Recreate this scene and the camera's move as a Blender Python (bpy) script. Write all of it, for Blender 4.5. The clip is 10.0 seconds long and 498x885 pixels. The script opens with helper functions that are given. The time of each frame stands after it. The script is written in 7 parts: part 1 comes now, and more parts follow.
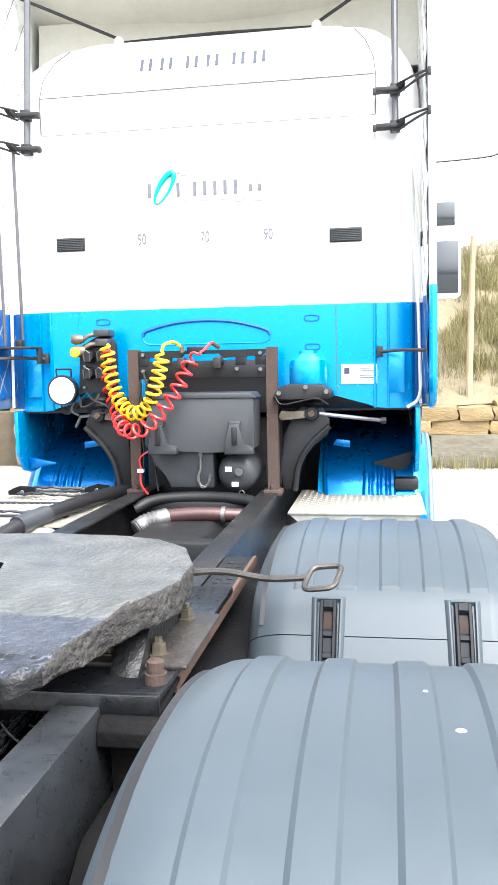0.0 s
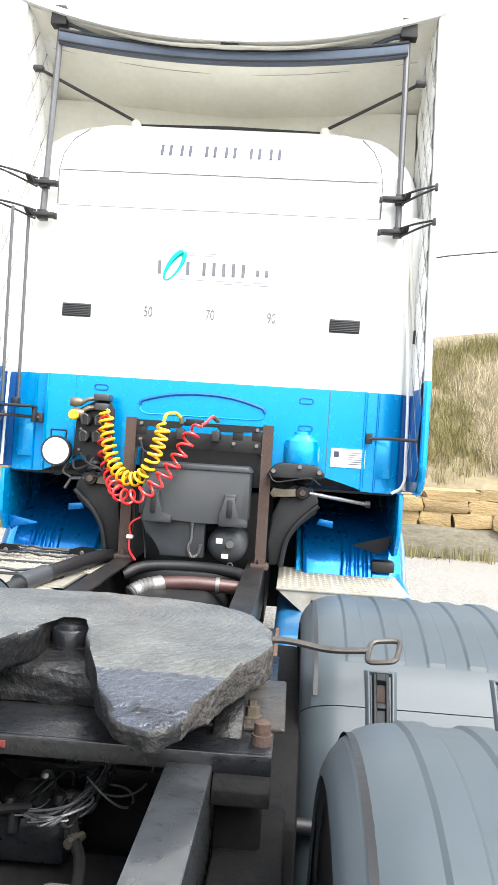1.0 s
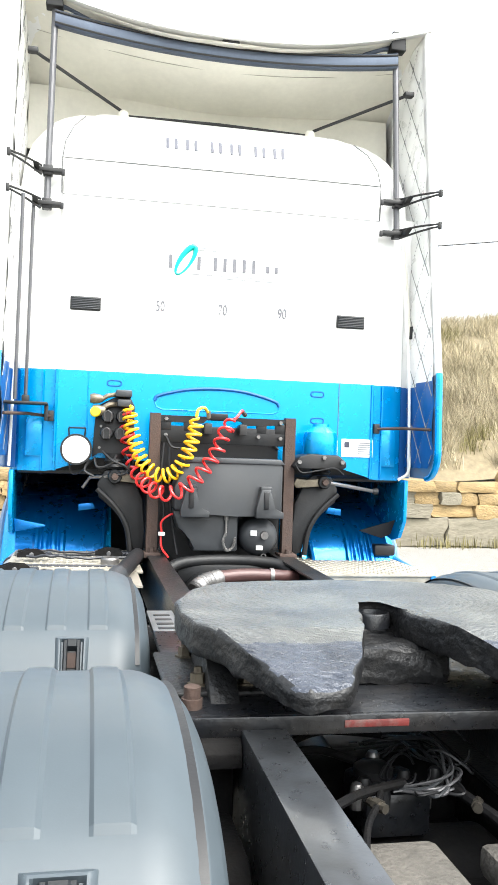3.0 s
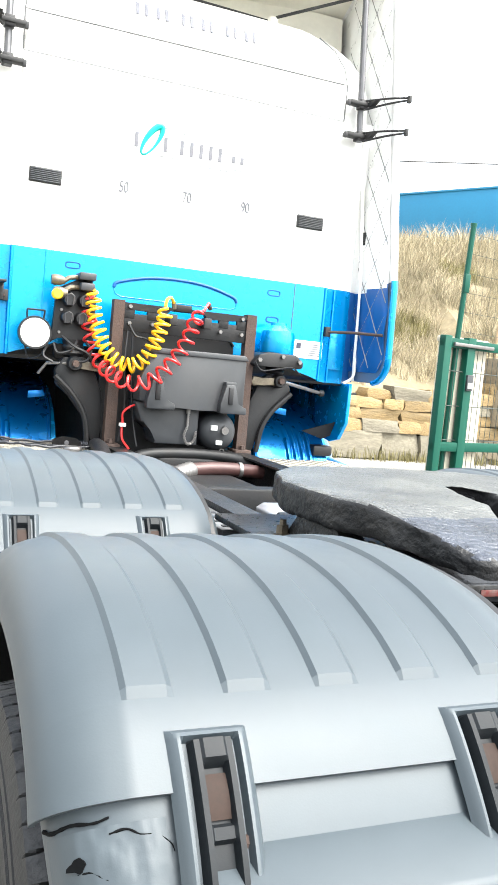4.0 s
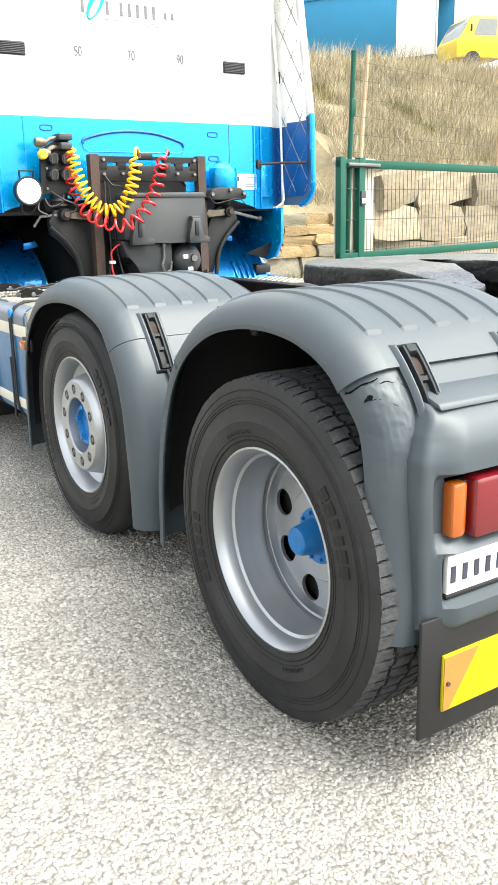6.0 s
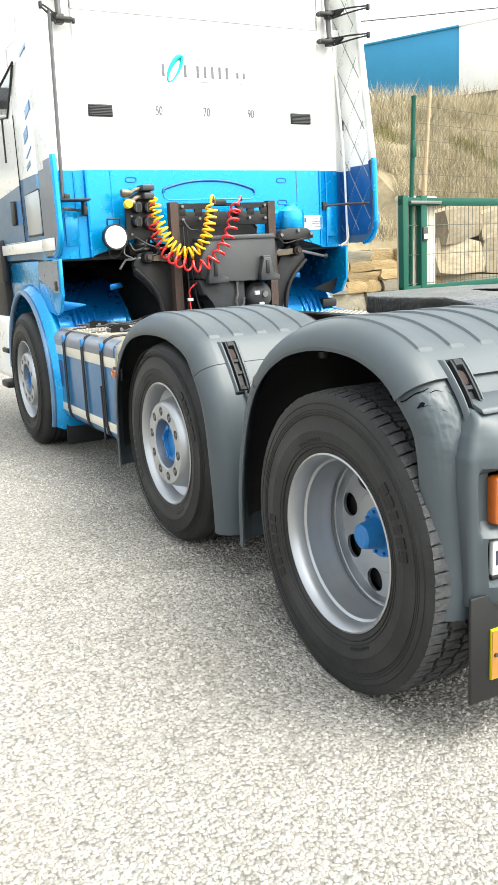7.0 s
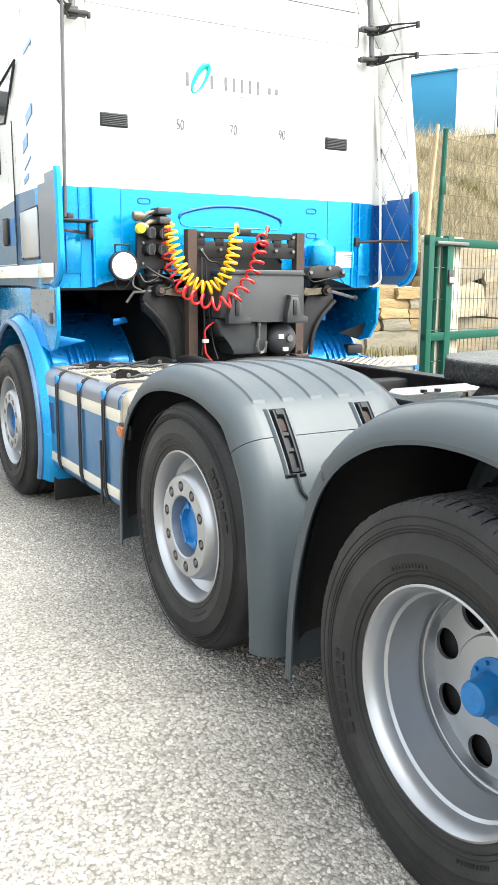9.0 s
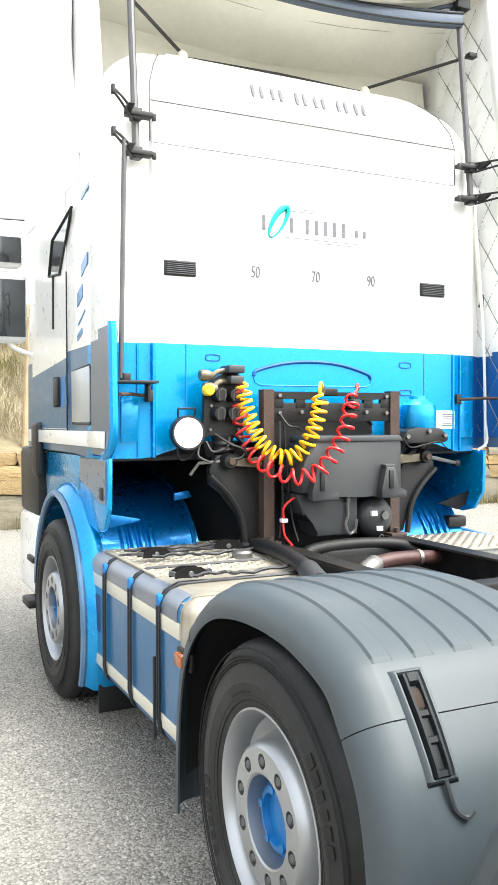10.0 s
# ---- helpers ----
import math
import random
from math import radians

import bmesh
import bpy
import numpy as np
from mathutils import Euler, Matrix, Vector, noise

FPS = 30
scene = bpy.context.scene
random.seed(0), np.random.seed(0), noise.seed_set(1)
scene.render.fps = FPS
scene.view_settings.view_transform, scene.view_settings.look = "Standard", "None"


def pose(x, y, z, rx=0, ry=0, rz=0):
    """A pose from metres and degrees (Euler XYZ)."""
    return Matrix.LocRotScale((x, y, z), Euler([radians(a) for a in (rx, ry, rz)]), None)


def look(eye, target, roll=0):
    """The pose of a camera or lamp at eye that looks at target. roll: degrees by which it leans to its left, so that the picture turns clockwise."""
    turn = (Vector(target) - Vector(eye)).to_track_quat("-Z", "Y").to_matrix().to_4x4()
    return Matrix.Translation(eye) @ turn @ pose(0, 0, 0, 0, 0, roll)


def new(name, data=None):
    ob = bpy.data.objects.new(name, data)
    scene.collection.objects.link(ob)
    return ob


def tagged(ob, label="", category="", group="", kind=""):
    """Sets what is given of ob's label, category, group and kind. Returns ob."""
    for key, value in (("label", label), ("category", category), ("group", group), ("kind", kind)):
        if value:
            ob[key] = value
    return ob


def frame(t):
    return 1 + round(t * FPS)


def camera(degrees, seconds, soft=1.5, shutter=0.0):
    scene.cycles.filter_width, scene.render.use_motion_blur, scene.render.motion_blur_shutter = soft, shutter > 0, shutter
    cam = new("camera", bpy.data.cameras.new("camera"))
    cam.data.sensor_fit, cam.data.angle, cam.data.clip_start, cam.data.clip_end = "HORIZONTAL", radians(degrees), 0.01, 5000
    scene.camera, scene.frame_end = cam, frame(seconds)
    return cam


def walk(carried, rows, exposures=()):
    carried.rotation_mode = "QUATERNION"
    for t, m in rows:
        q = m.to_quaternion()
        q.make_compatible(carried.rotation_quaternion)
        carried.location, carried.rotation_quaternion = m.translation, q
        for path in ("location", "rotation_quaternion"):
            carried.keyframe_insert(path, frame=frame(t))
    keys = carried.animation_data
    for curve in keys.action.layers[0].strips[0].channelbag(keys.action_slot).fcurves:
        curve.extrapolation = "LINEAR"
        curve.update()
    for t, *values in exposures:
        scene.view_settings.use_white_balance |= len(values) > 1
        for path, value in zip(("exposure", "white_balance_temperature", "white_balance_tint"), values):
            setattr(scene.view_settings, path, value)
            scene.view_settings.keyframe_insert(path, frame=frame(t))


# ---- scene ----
cam = camera(33.1, 10.0)
PATH = [
    (0, (0.997, -4.732, 1.664), (0.677, -2.766, 1.482), -1.1),
    (0.5, (0.835, -4.81, 1.682), (0.554, -2.831, 1.634), 3.1),
    (1, (0.546, -4.914, 1.66), (0.436, -2.917, 1.661), 3.7),
    (1.5, (0.258, -4.917, 1.631), (0.208, -2.918, 1.657), 5.4),
    (2, (-0.069, -4.939, 1.648), (0.01, -2.94, 1.678), 3.8),
    (2.2, (-0.225, -4.97, 1.634), (-0.08, -2.976, 1.67), 3.8),
    (3.3, (-0.938, -4.848, 1.543), (-0.463, -2.905, 1.537), 2.8),
    (3.5, (-1.061, -4.799, 1.518), (-0.511, -2.877, 1.466), 4.4),
    (4, (-1.471, -4.696, 1.451), (-0.693, -2.862, 1.279), 5.2),
    (4.5, (-1.826, -4.653, 1.409), (-0.843, -2.94, 1.094), 3.7),
    (5, (-2.227, -4.798, 1.378), (-1.083, -3.216, 0.944), 3.0),
    (5.2, (-2.323, -4.928, 1.377), (-1.189, -3.38, 0.814), 1.9),
    (6.3, (-2.694, -5.556, 1.371), (-1.676, -3.903, 0.89), -1.3),
    (6.5, (-2.763, -5.624, 1.375), (-1.755, -3.958, 0.921), -1.0),
    (7, (-2.811, -5.751, 1.375), (-1.904, -4.022, 0.941), -2.9),
    (7.5, (-2.844, -5.771, 1.381), (-1.904, -4.058, 0.953), -1.9),
    (8, (-2.737, -5.544, 1.397), (-1.885, -3.783, 0.98), -0.8),
    (8.5, (-2.709, -5.236, 1.411), (-1.773, -3.508, 1.035), 0.1),
    (9, (-2.656, -4.905, 1.438), (-1.689, -3.194, 1.067), 0.1),
    (9.5, (-2.456, -4.483, 1.551), (-1.561, -2.704, 1.364), -0.1),
    (10, (-2.32, -4.044, 1.598), (-1.467, -2.236, 1.549), -0.2),
]
walk(cam, [(t, look(eye, target, roll)) for t, eye, target, roll in PATH], [(0, 1.14, 6150, 9), (1, 0.84, 6400, 8), (2, 0.85, 6450, 7), (3.5, 1.08, 6400, 6), (5, 1.38, 6650, 8), (6.5, 0.84, 6650, 4), (8, 0.80, 6650, 4), (9, 1.05, 6600, 5), (9.5, 1.02, 6600, 5), (10, 0.86, 6600, 5)])

# ---- light ----
SUN = Vector((0.38, -0.50, 0.98)).normalized()
world = bpy.data.worlds.new("sky")
scene.world = world
world.use_nodes = True
wn, wl = world.node_tree.nodes, world.node_tree.links
sky = wn.new("ShaderNodeTexSky")
sky.sky_type = "NISHITA"
sky.sun_disc = False
sky.sun_elevation = math.asin(SUN.z)
sky.sun_rotation = math.atan2(SUN.x, SUN.y)
sky.air_density, sky.dust_density, sky.ozone_density = 1.0, 6.0, 1.0
wn["Background"].inputs["Strength"].default_value = 0.365
haze = wn.new("ShaderNodeHueSaturation")
haze.inputs["Saturation"].default_value = 0.28
wl.new(sky.outputs[0], haze.inputs["Color"])
wl.new(haze.outputs[0], wn["Background"].inputs["Color"])
sun = new("sun", bpy.data.lights.new("sun", "SUN"))
sun.data.energy, sun.data.angle, sun.data.color = 0.42, radians(44), (1.0, 0.95, 0.88)
sun.matrix_world = look(SUN * 60, (0, 0, 0))


# ---- materials ----
def mat(name, color, rough=0.5, metal=0.0, coat=0.0, var=0.12, scale=6.0, bump=0.0, bump_scale=60.0, dirt=None, dirt_amount=0.0, dirt_scale=2.5, rand=0.0, island=0.0, spec=0.5, jitter=0.1):
    """A node material with colour variation at two scales, patches of dirt and fine relief."""
    m = bpy.data.materials.new(name)
    m.use_nodes = True
    n, l = m.node_tree.nodes, m.node_tree.links
    b = n["Principled BSDF"]
    b.inputs["Metallic"].default_value = metal
    b.inputs["Coat Weight"].default_value = coat
    b.inputs["Coat Roughness"].default_value = 0.08
    b.inputs["Specular IOR Level"].default_value = spec
    tc = n.new("ShaderNodeTexCoord")
    fine = n.new("ShaderNodeTexNoise")
    fine.inputs["Scale"].default_value, fine.inputs["Detail"].default_value = scale * 9, 4
    big = n.new("ShaderNodeTexNoise")
    big.inputs["Scale"].default_value, big.inputs["Detail"].default_value = scale, 5
    for t in (fine, big):
        l.new(tc.outputs["Object"], t.inputs["Vector"])
    add = n.new("ShaderNodeMath")
    add.operation = "MULTIPLY_ADD"
    add.inputs[1].default_value = 0.5
    l.new(fine.outputs["Fac"], add.inputs[0])
    half = n.new("ShaderNodeMath")
    half.operation = "MULTIPLY"
    half.inputs[1].default_value = 0.5
    l.new(big.outputs["Fac"], half.inputs[0])
    l.new(half.outputs[0], add.inputs[2])
    ramp = n.new("ShaderNodeMapRange")
    ramp.inputs["From Min"].default_value, ramp.inputs["From Max"].default_value = 0.3, 0.7
    ramp.inputs["To Min"].default_value, ramp.inputs["To Max"].default_value = 1 - var, 1 + var
    l.new(add.outputs[0], ramp.inputs["Value"])
    mul = n.new("ShaderNodeVectorMath")
    mul.operation = "SCALE"
    mul.inputs[0].default_value = color[:3]
    value = ramp.outputs[0]
    for amount, node, out in ((rand, "ShaderNodeObjectInfo", "Random"), (island, "ShaderNodeNewGeometry", "Random Per Island")):
        if amount:
            src = n.new(node)
            r = n.new("ShaderNodeMapRange")
            r.inputs["To Min"].default_value, r.inputs["To Max"].default_value = 1 - amount, 1 + amount
            l.new(src.outputs[out], r.inputs["Value"])
            k = n.new("ShaderNodeMath")
            k.operation = "MULTIPLY"
            l.new(value, k.inputs[0])
            l.new(r.outputs[0], k.inputs[1])
            value = k.outputs[0]
    l.new(value, mul.inputs["Scale"])
    col = mul.outputs[0]
    rr = n.new("ShaderNodeMapRange")
    rr.inputs["To Min"].default_value, rr.inputs["To Max"].default_value = max(rough - jitter, 0.02), min(rough + jitter, 1)
    l.new(fine.outputs["Fac"], rr.inputs["Value"])
    l.new(rr.outputs[0], b.inputs["Roughness"])
    if dirt:
        dn = n.new("ShaderNodeTexNoise")
        dn.inputs["Scale"].default_value, dn.inputs["Detail"].default_value, dn.inputs["Roughness"].default_value = dirt_scale, 8, 0.65
        l.new(tc.outputs["Object"], dn.inputs["Vector"])
        dr = n.new("ShaderNodeMapRange")
        dr.inputs["From Min"].default_value, dr.inputs["From Max"].default_value = 0.45, 0.7
        dr.inputs["To Max"].default_value = dirt_amount
        l.new(dn.outputs["Fac"], dr.inputs["Value"])
        mix = n.new("ShaderNodeMix")
        mix.data_type = "RGBA"
        l.new(dr.outputs[0], mix.inputs[0])
        l.new(col, mix.inputs[6])
        mix.inputs[7].default_value = (*dirt, 1)
        col = mix.outputs[2]
    l.new(col, b.inputs["Base Color"])
    if bump:
        bn = n.new("ShaderNodeTexNoise")
        bn.inputs["Scale"].default_value, bn.inputs["Detail"].default_value = bump_scale, 6
        l.new(tc.outputs["Object"], bn.inputs["Vector"])
        bp = n.new("ShaderNodeBump")
        bp.inputs["Strength"].default_value, bp.inputs["Distance"].default_value = min(1, bump), 0.02
        l.new(bn.outputs["Fac"], bp.inputs["Height"])
        l.new(bp.outputs[0], b.inputs["Normal"])
    return m


WHITE = mat("white_paint", (0.80, 0.80, 0.78), 0.3, coat=0.4, var=0.03, scale=1.5, dirt=(0.6, 0.59, 0.56), dirt_amount=0.08, dirt_scale=0.8)
CREAM = mat("cream_lining", (0.74, 0.72, 0.63), 0.55, var=0.06, scale=3, dirt=(0.45, 0.43, 0.36), dirt_amount=0.2)
BLUE = mat("azure_paint", (0.0, 0.31, 0.70), 0.27, metal=0.5, coat=0.5, var=0.02, scale=2, dirt=(0.0, 0.27, 0.62), dirt_amount=0.15, dirt_scale=1.2, jitter=0.02)
# Darker copy of BLUE: wheel arch shade put into the colour.
ARCHBLUE = mat("shaded_arch_blue", (0.0, 0.135, 0.42), 0.28, metal=0.65, coat=0.2, var=0.05, scale=2, jitter=0.03)
# Darker copy of BLUE: shade inside deflectors and recesses put into the colour.
LININGBLUE = mat("shaded_lining_blue", (0.001, 0.08, 0.28), 0.5, var=0.06, scale=3, jitter=0.03)
# Darker copy of BLUE, flank shade put into the colour; also on the tanks.
DKBLUE = mat("shaded_flank_blue", (0.014, 0.12, 0.27), 0.34, metal=0.1, coat=0.4, var=0.06, scale=2, dirt=(0.14, 0.17, 0.21), dirt_amount=0.3)
FENDER = mat("grey_fender_plastic", (0.0465, 0.0595, 0.069), 0.46, var=0.08, scale=2, bump=0.02, bump_scale=400, dirt=(0.066, 0.076, 0.082), dirt_amount=0.25, spec=0.42, jitter=0.05)
GREYPL = mat("dark_grey_plastic", (0.030, 0.033, 0.037), 0.45, var=0.12, bump=0.05, bump_scale=300, dirt=(0.07, 0.066, 0.06), dirt_amount=0.25)
CAST = mat("black_cast_steel", (0.009, 0.0095, 0.0105), 0.5, metal=0.1, var=0.25, scale=9, bump=0.05, bump_scale=90, dirt=(0.02, 0.017, 0.015), dirt_amount=0.45, dirt_scale=8, spec=0.35)
BLACK = mat("black_plastic_and_shade", (0.007, 0.007, 0.008), 0.5, var=0.15, bump=0.05, bump_scale=200)
FRAME = mat("greasy_chassis_steel", (0.013, 0.014, 0.016), 0.36, metal=0.2, var=0.3, scale=8, bump=0.15, bump_scale=90, dirt=(0.06, 0.048, 0.036), dirt_amount=0.5, dirt_scale=7)
RUST = mat("rusty_steel", (0.062, 0.038, 0.029), 0.8, metal=0.1, var=0.35, scale=9, bump=0.2, bump_scale=120, dirt=(0.04, 0.032, 0.03), dirt_amount=0.7, dirt_scale=9)
GREASE = mat("black_grease_edge", (0.009, 0.0092, 0.010), 0.42, var=0.5, scale=9, bump=0.4, bump_scale=45, dirt=(0.035, 0.033, 0.03), dirt_amount=0.4, dirt_scale=14, spec=0.35)
PLATETOP = mat("worn_greasy_plate_steel", (0.088, 0.091, 0.086), 0.38, metal=0.1, var=0.5, scale=7, bump=0.22, bump_scale=26, dirt=(0.030, 0.033, 0.040), dirt_amount=0.65, dirt_scale=5, spec=0.5)
CRUST = mat("dust_crusted_grease", (0.060, 0.056, 0.052), 0.9, var=0.5, scale=30, bump=1.0, bump_scale=55, dirt=(0.018, 0.017, 0.017), dirt_amount=0.7, dirt_scale=35, spec=0.2)
TREAD = mat("dusty_tread_rubber", (0.040, 0.042, 0.046), 0.85, var=0.4, scale=8, bump=0.4, bump_scale=60, dirt=(0.085, 0.082, 0.076), dirt_amount=0.6, dirt_scale=9)
MARKRUBBER = mat("clean_tyre_lettering", (0.008, 0.008, 0.009), 0.6, var=0.2, spec=0.3)
RAMP = mat("blue_grey_smeared_grease", (0.044, 0.051, 0.068), 0.30, metal=0.2, var=0.4, scale=7, bump=0.35, bump_scale=38, dirt=(0.010, 0.012, 0.016), dirt_amount=0.8, dirt_scale=6)
RAIL = mat("grey_painted_rail", (0.032, 0.035, 0.039), 0.3, coat=0.3, var=0.25, scale=5, bump=0.03, bump_scale=90, dirt=(0.010, 0.009, 0.008), dirt_amount=0.8, dirt_scale=4)
OIL = mat("oily_black_steel", (0.008, 0.009, 0.011), 0.3, metal=0.05, coat=0.15, var=0.4, scale=6, bump=0.15, bump_scale=40, dirt=(0.024, 0.021, 0.019), dirt_amount=0.5, dirt_scale=9)
DUST = mat("dust_caked_steel", (0.10, 0.092, 0.08), 0.9, var=0.35, scale=9, bump=0.6, bump_scale=70, dirt=(0.03, 0.028, 0.025), dirt_amount=0.8, dirt_scale=9)
# Greyer copy of BLUE: flank shade and ground reflection put into the colour.
SLATE = mat("shaded_slate_flank", (0.085, 0.135, 0.225), 0.3, metal=0.1, coat=0.3, var=0.05, scale=1, dirt=(0.16, 0.20, 0.27), dirt_amount=0.5, dirt_scale=1.3, jitter=0.03)
NUMERAL = mat("faded_grey_numerals", (0.115, 0.115, 0.13), 0.5, var=0.3, scale=30)
TANKEND = mat("dusty_aluminium", (0.42, 0.39, 0.33), 0.42, metal=0.5, var=0.15, scale=4, dirt=(0.2, 0.17, 0.12), dirt_amount=0.6, dirt_scale=4)
TYRE = mat("tyre_rubber", (0.0112, 0.0117, 0.0123), 0.6, var=0.35, scale=5, bump=0.12, bump_scale=150, dirt=(0.033, 0.0335, 0.0335), dirt_amount=0.7, dirt_scale=4, spec=0.4)
SILVER = mat("silver_rim_paint", (0.40, 0.415, 0.435), 0.34, metal=0.8, var=0.03, scale=3, dirt=(0.24, 0.24, 0.235), dirt_amount=0.2, dirt_scale=2, jitter=0.02)
HUBBLUE = mat("blue_hub_paint", (0.004, 0.15, 0.42), 0.4, var=0.15, dirt=(0.02, 0.06, 0.12), dirt_amount=0.4, dirt_scale=9)
STEEL = mat("bare_steel", (0.22, 0.215, 0.21), 0.42, metal=0.8, var=0.25, scale=9, dirt=(0.09, 0.065, 0.05), dirt_amount=0.4, dirt_scale=9)
CHECKER = mat("cream_checker_plate", (0.29, 0.27, 0.225), 0.6, metal=0.15, var=0.2, scale=5, dirt=(0.11, 0.095, 0.07), dirt_amount=0.7, dirt_scale=5)
YELLOW = mat("yellow_hose", (0.80, 0.48, 0.01), 0.35, coat=0.2, var=0.06)
RED = mat("red_hose", (0.62, 0.025, 0.025), 0.35, coat=0.2, var=0.08)
BRASS = mat("weathered_brass_fitting", (0.17, 0.145, 0.105), 0.45, metal=0.6, var=0.3, scale=12, dirt=(0.06, 0.05, 0.04), dirt_amount=0.6, dirt_scale=15)
RODGREY = mat("grey_steel_rod", (0.10, 0.10, 0.105), 0.4, metal=0.4, var=0.15, scale=6)
YELLOWCAP = mat("yellow_cap", (0.8, 0.6, 0.02), 0.45)
BARS = mat("graphite_lettering", (0.035, 0.038, 0.06), 0.5, var=0.05)
TEAL = mat("teal_logo_paint", (0.0, 0.42, 0.36), 0.4, var=0.05)
ORANGE = mat("orange_lens", (0.34, 0.075, 0.003), 0.2, coat=0.7, var=0.08)
REDLENS = mat("red_lens", (0.13, 0.004, 0.008), 0.2, coat=0.7, var=0.1)
FLUO = mat("yellow_retroreflector", (0.42, 0.39, 0.0), 0.35, var=0.05)
FLUORED = mat("orange_retroreflector", (0.36, 0.16, 0.035), 0.35, var=0.12, scale=8)
GLASS = mat("dark_glass", (0.02, 0.025, 0.03), 0.06, coat=1.0, var=0.05)
LAMPGLASS = mat("frosted_lamp_glass", (0.85, 0.85, 0.83), 0.2, coat=0.6, var=0.04)
GREEN = mat("green_gate_paint", (0.002, 0.062, 0.040), 0.5, var=0.1, dirt=(0.006, 0.055, 0.038), dirt_amount=0.3, spec=0.25)
WIRE = mat("dull_green_wire", (0.035, 0.045, 0.038), 0.6)
STONE = mat("yellow_limestone", (0.29, 0.205, 0.095), 0.92, var=0.35, scale=3, bump=1.0, bump_scale=9, dirt=(0.15, 0.12, 0.075), dirt_amount=0.7, dirt_scale=2.5, rand=0.25)
PALESTONE = mat("pale_limestone", (0.245, 0.205, 0.14), 0.92, var=0.4, scale=1.3, bump=1.0, bump_scale=5, dirt=(0.13, 0.105, 0.07), dirt_amount=0.85, dirt_scale=1.8, rand=0.2)
GREYSTONE = mat("grey_weathered_limestone", (0.20, 0.18, 0.135), 0.92, var=0.35, scale=1.6, bump=1.0, bump_scale=6, dirt=(0.11, 0.10, 0.07), dirt_amount=0.7, dirt_scale=1.6, rand=0.2)
EARTH = mat("dry_bank_earth", (0.19, 0.155, 0.095), 0.95, var=0.35, scale=1.2, bump=0.9, bump_scale=5, dirt=(0.14, 0.12, 0.07), dirt_amount=0.6, dirt_scale=0.7)
STRAW = mat("dry_grass", (0.36, 0.31, 0.205), 0.9, var=0.3, scale=0.6, dirt=(0.18, 0.155, 0.09), dirt_amount=0.7, dirt_scale=0.8, island=0.45)
WEED = mat("olive_scrub", (0.17, 0.15, 0.06), 0.9, var=0.3, scale=3, island=0.45)
WOODPOLE = mat("weathered_pole_wood", (0.36, 0.27, 0.17), 0.9, var=0.25, scale=6, bump=0.4, bump_scale=40)
BLDBLUE = mat("blue_sheet_metal", (0.015, 0.19, 0.36), 0.5, var=0.08, scale=1)
BLDWHITE = mat("white_sheet_metal", (0.75, 0.77, 0.78), 0.5, var=0.05, scale=1)
VANYELLOW = mat("yellow_van_paint", (0.72, 0.52, 0.02), 0.4, coat=0.4, var=0.1, scale=2)
POSTCREAM = mat("weathered_cream_post", (0.45, 0.415, 0.33), 0.8, var=0.15, scale=4, bump=0.3, bump_scale=50)
STRAP = mat("black_strap", (0.012, 0.014, 0.02), 0.5, var=0.2)
STRIPE = mat("cream_stripe_paint", (0.60, 0.57, 0.48), 0.4, coat=0.2, var=0.06, scale=3, dirt=(0.40, 0.37, 0.30), dirt_amount=0.35, dirt_scale=3)
SHOULDER = mat("worn_grey_blue_paint", (0.16, 0.18, 0.22), 0.4, metal=0.15, coat=0.2, var=0.12, scale=4, dirt=(0.30, 0.29, 0.27), dirt_amount=0.5, dirt_scale=3)
# Near-black metal: chassis shade put into the base colour, over grimy patches.
SHADEGRIME = mat("shade_and_grime_black", (0.0045, 0.0045, 0.005), 0.75, var=0.4, scale=8, bump=0.2, bump_scale=60, dirt=(0.014, 0.012, 0.010), dirt_amount=0.6, dirt_scale=7, spec=0.15)


def smeared(m, scale, strength):
    """Adds curved smear marks to the relief of a greased surface."""
    n, l = m.node_tree.nodes, m.node_tree.links
    b = n["Principled BSDF"]
    tc = n.new("ShaderNodeTexCoord")
    mp = n.new("ShaderNodeMapping")
    mp.inputs["Location"].default_value = (0.0, 2.6, 0.0)
    l.new(tc.outputs["Object"], mp.inputs["Vector"])
    w = n.new("ShaderNodeTexWave")
    w.wave_type, w.rings_direction = "RINGS", "Z"
    for key, value in (("Scale", scale), ("Distortion", 9.0), ("Detail", 5.0), ("Detail Scale", 1.6), ("Detail Roughness", 0.65)):
        w.inputs[key].default_value = value
    l.new(mp.outputs[0], w.inputs["Vector"])
    bp = n.new("ShaderNodeBump")
    bp.inputs["Strength"].default_value, bp.inputs["Distance"].default_value = strength, 0.01
    l.new(w.outputs["Fac"], bp.inputs["Height"])
    l.new(b.inputs["Normal"].links[0].from_socket, bp.inputs["Normal"])
    l.new(bp.outputs[0], b.inputs["Normal"])
    return m


smeared(PLATETOP, 16, 0.40)
smeared(RAMP, 13, 0.42)


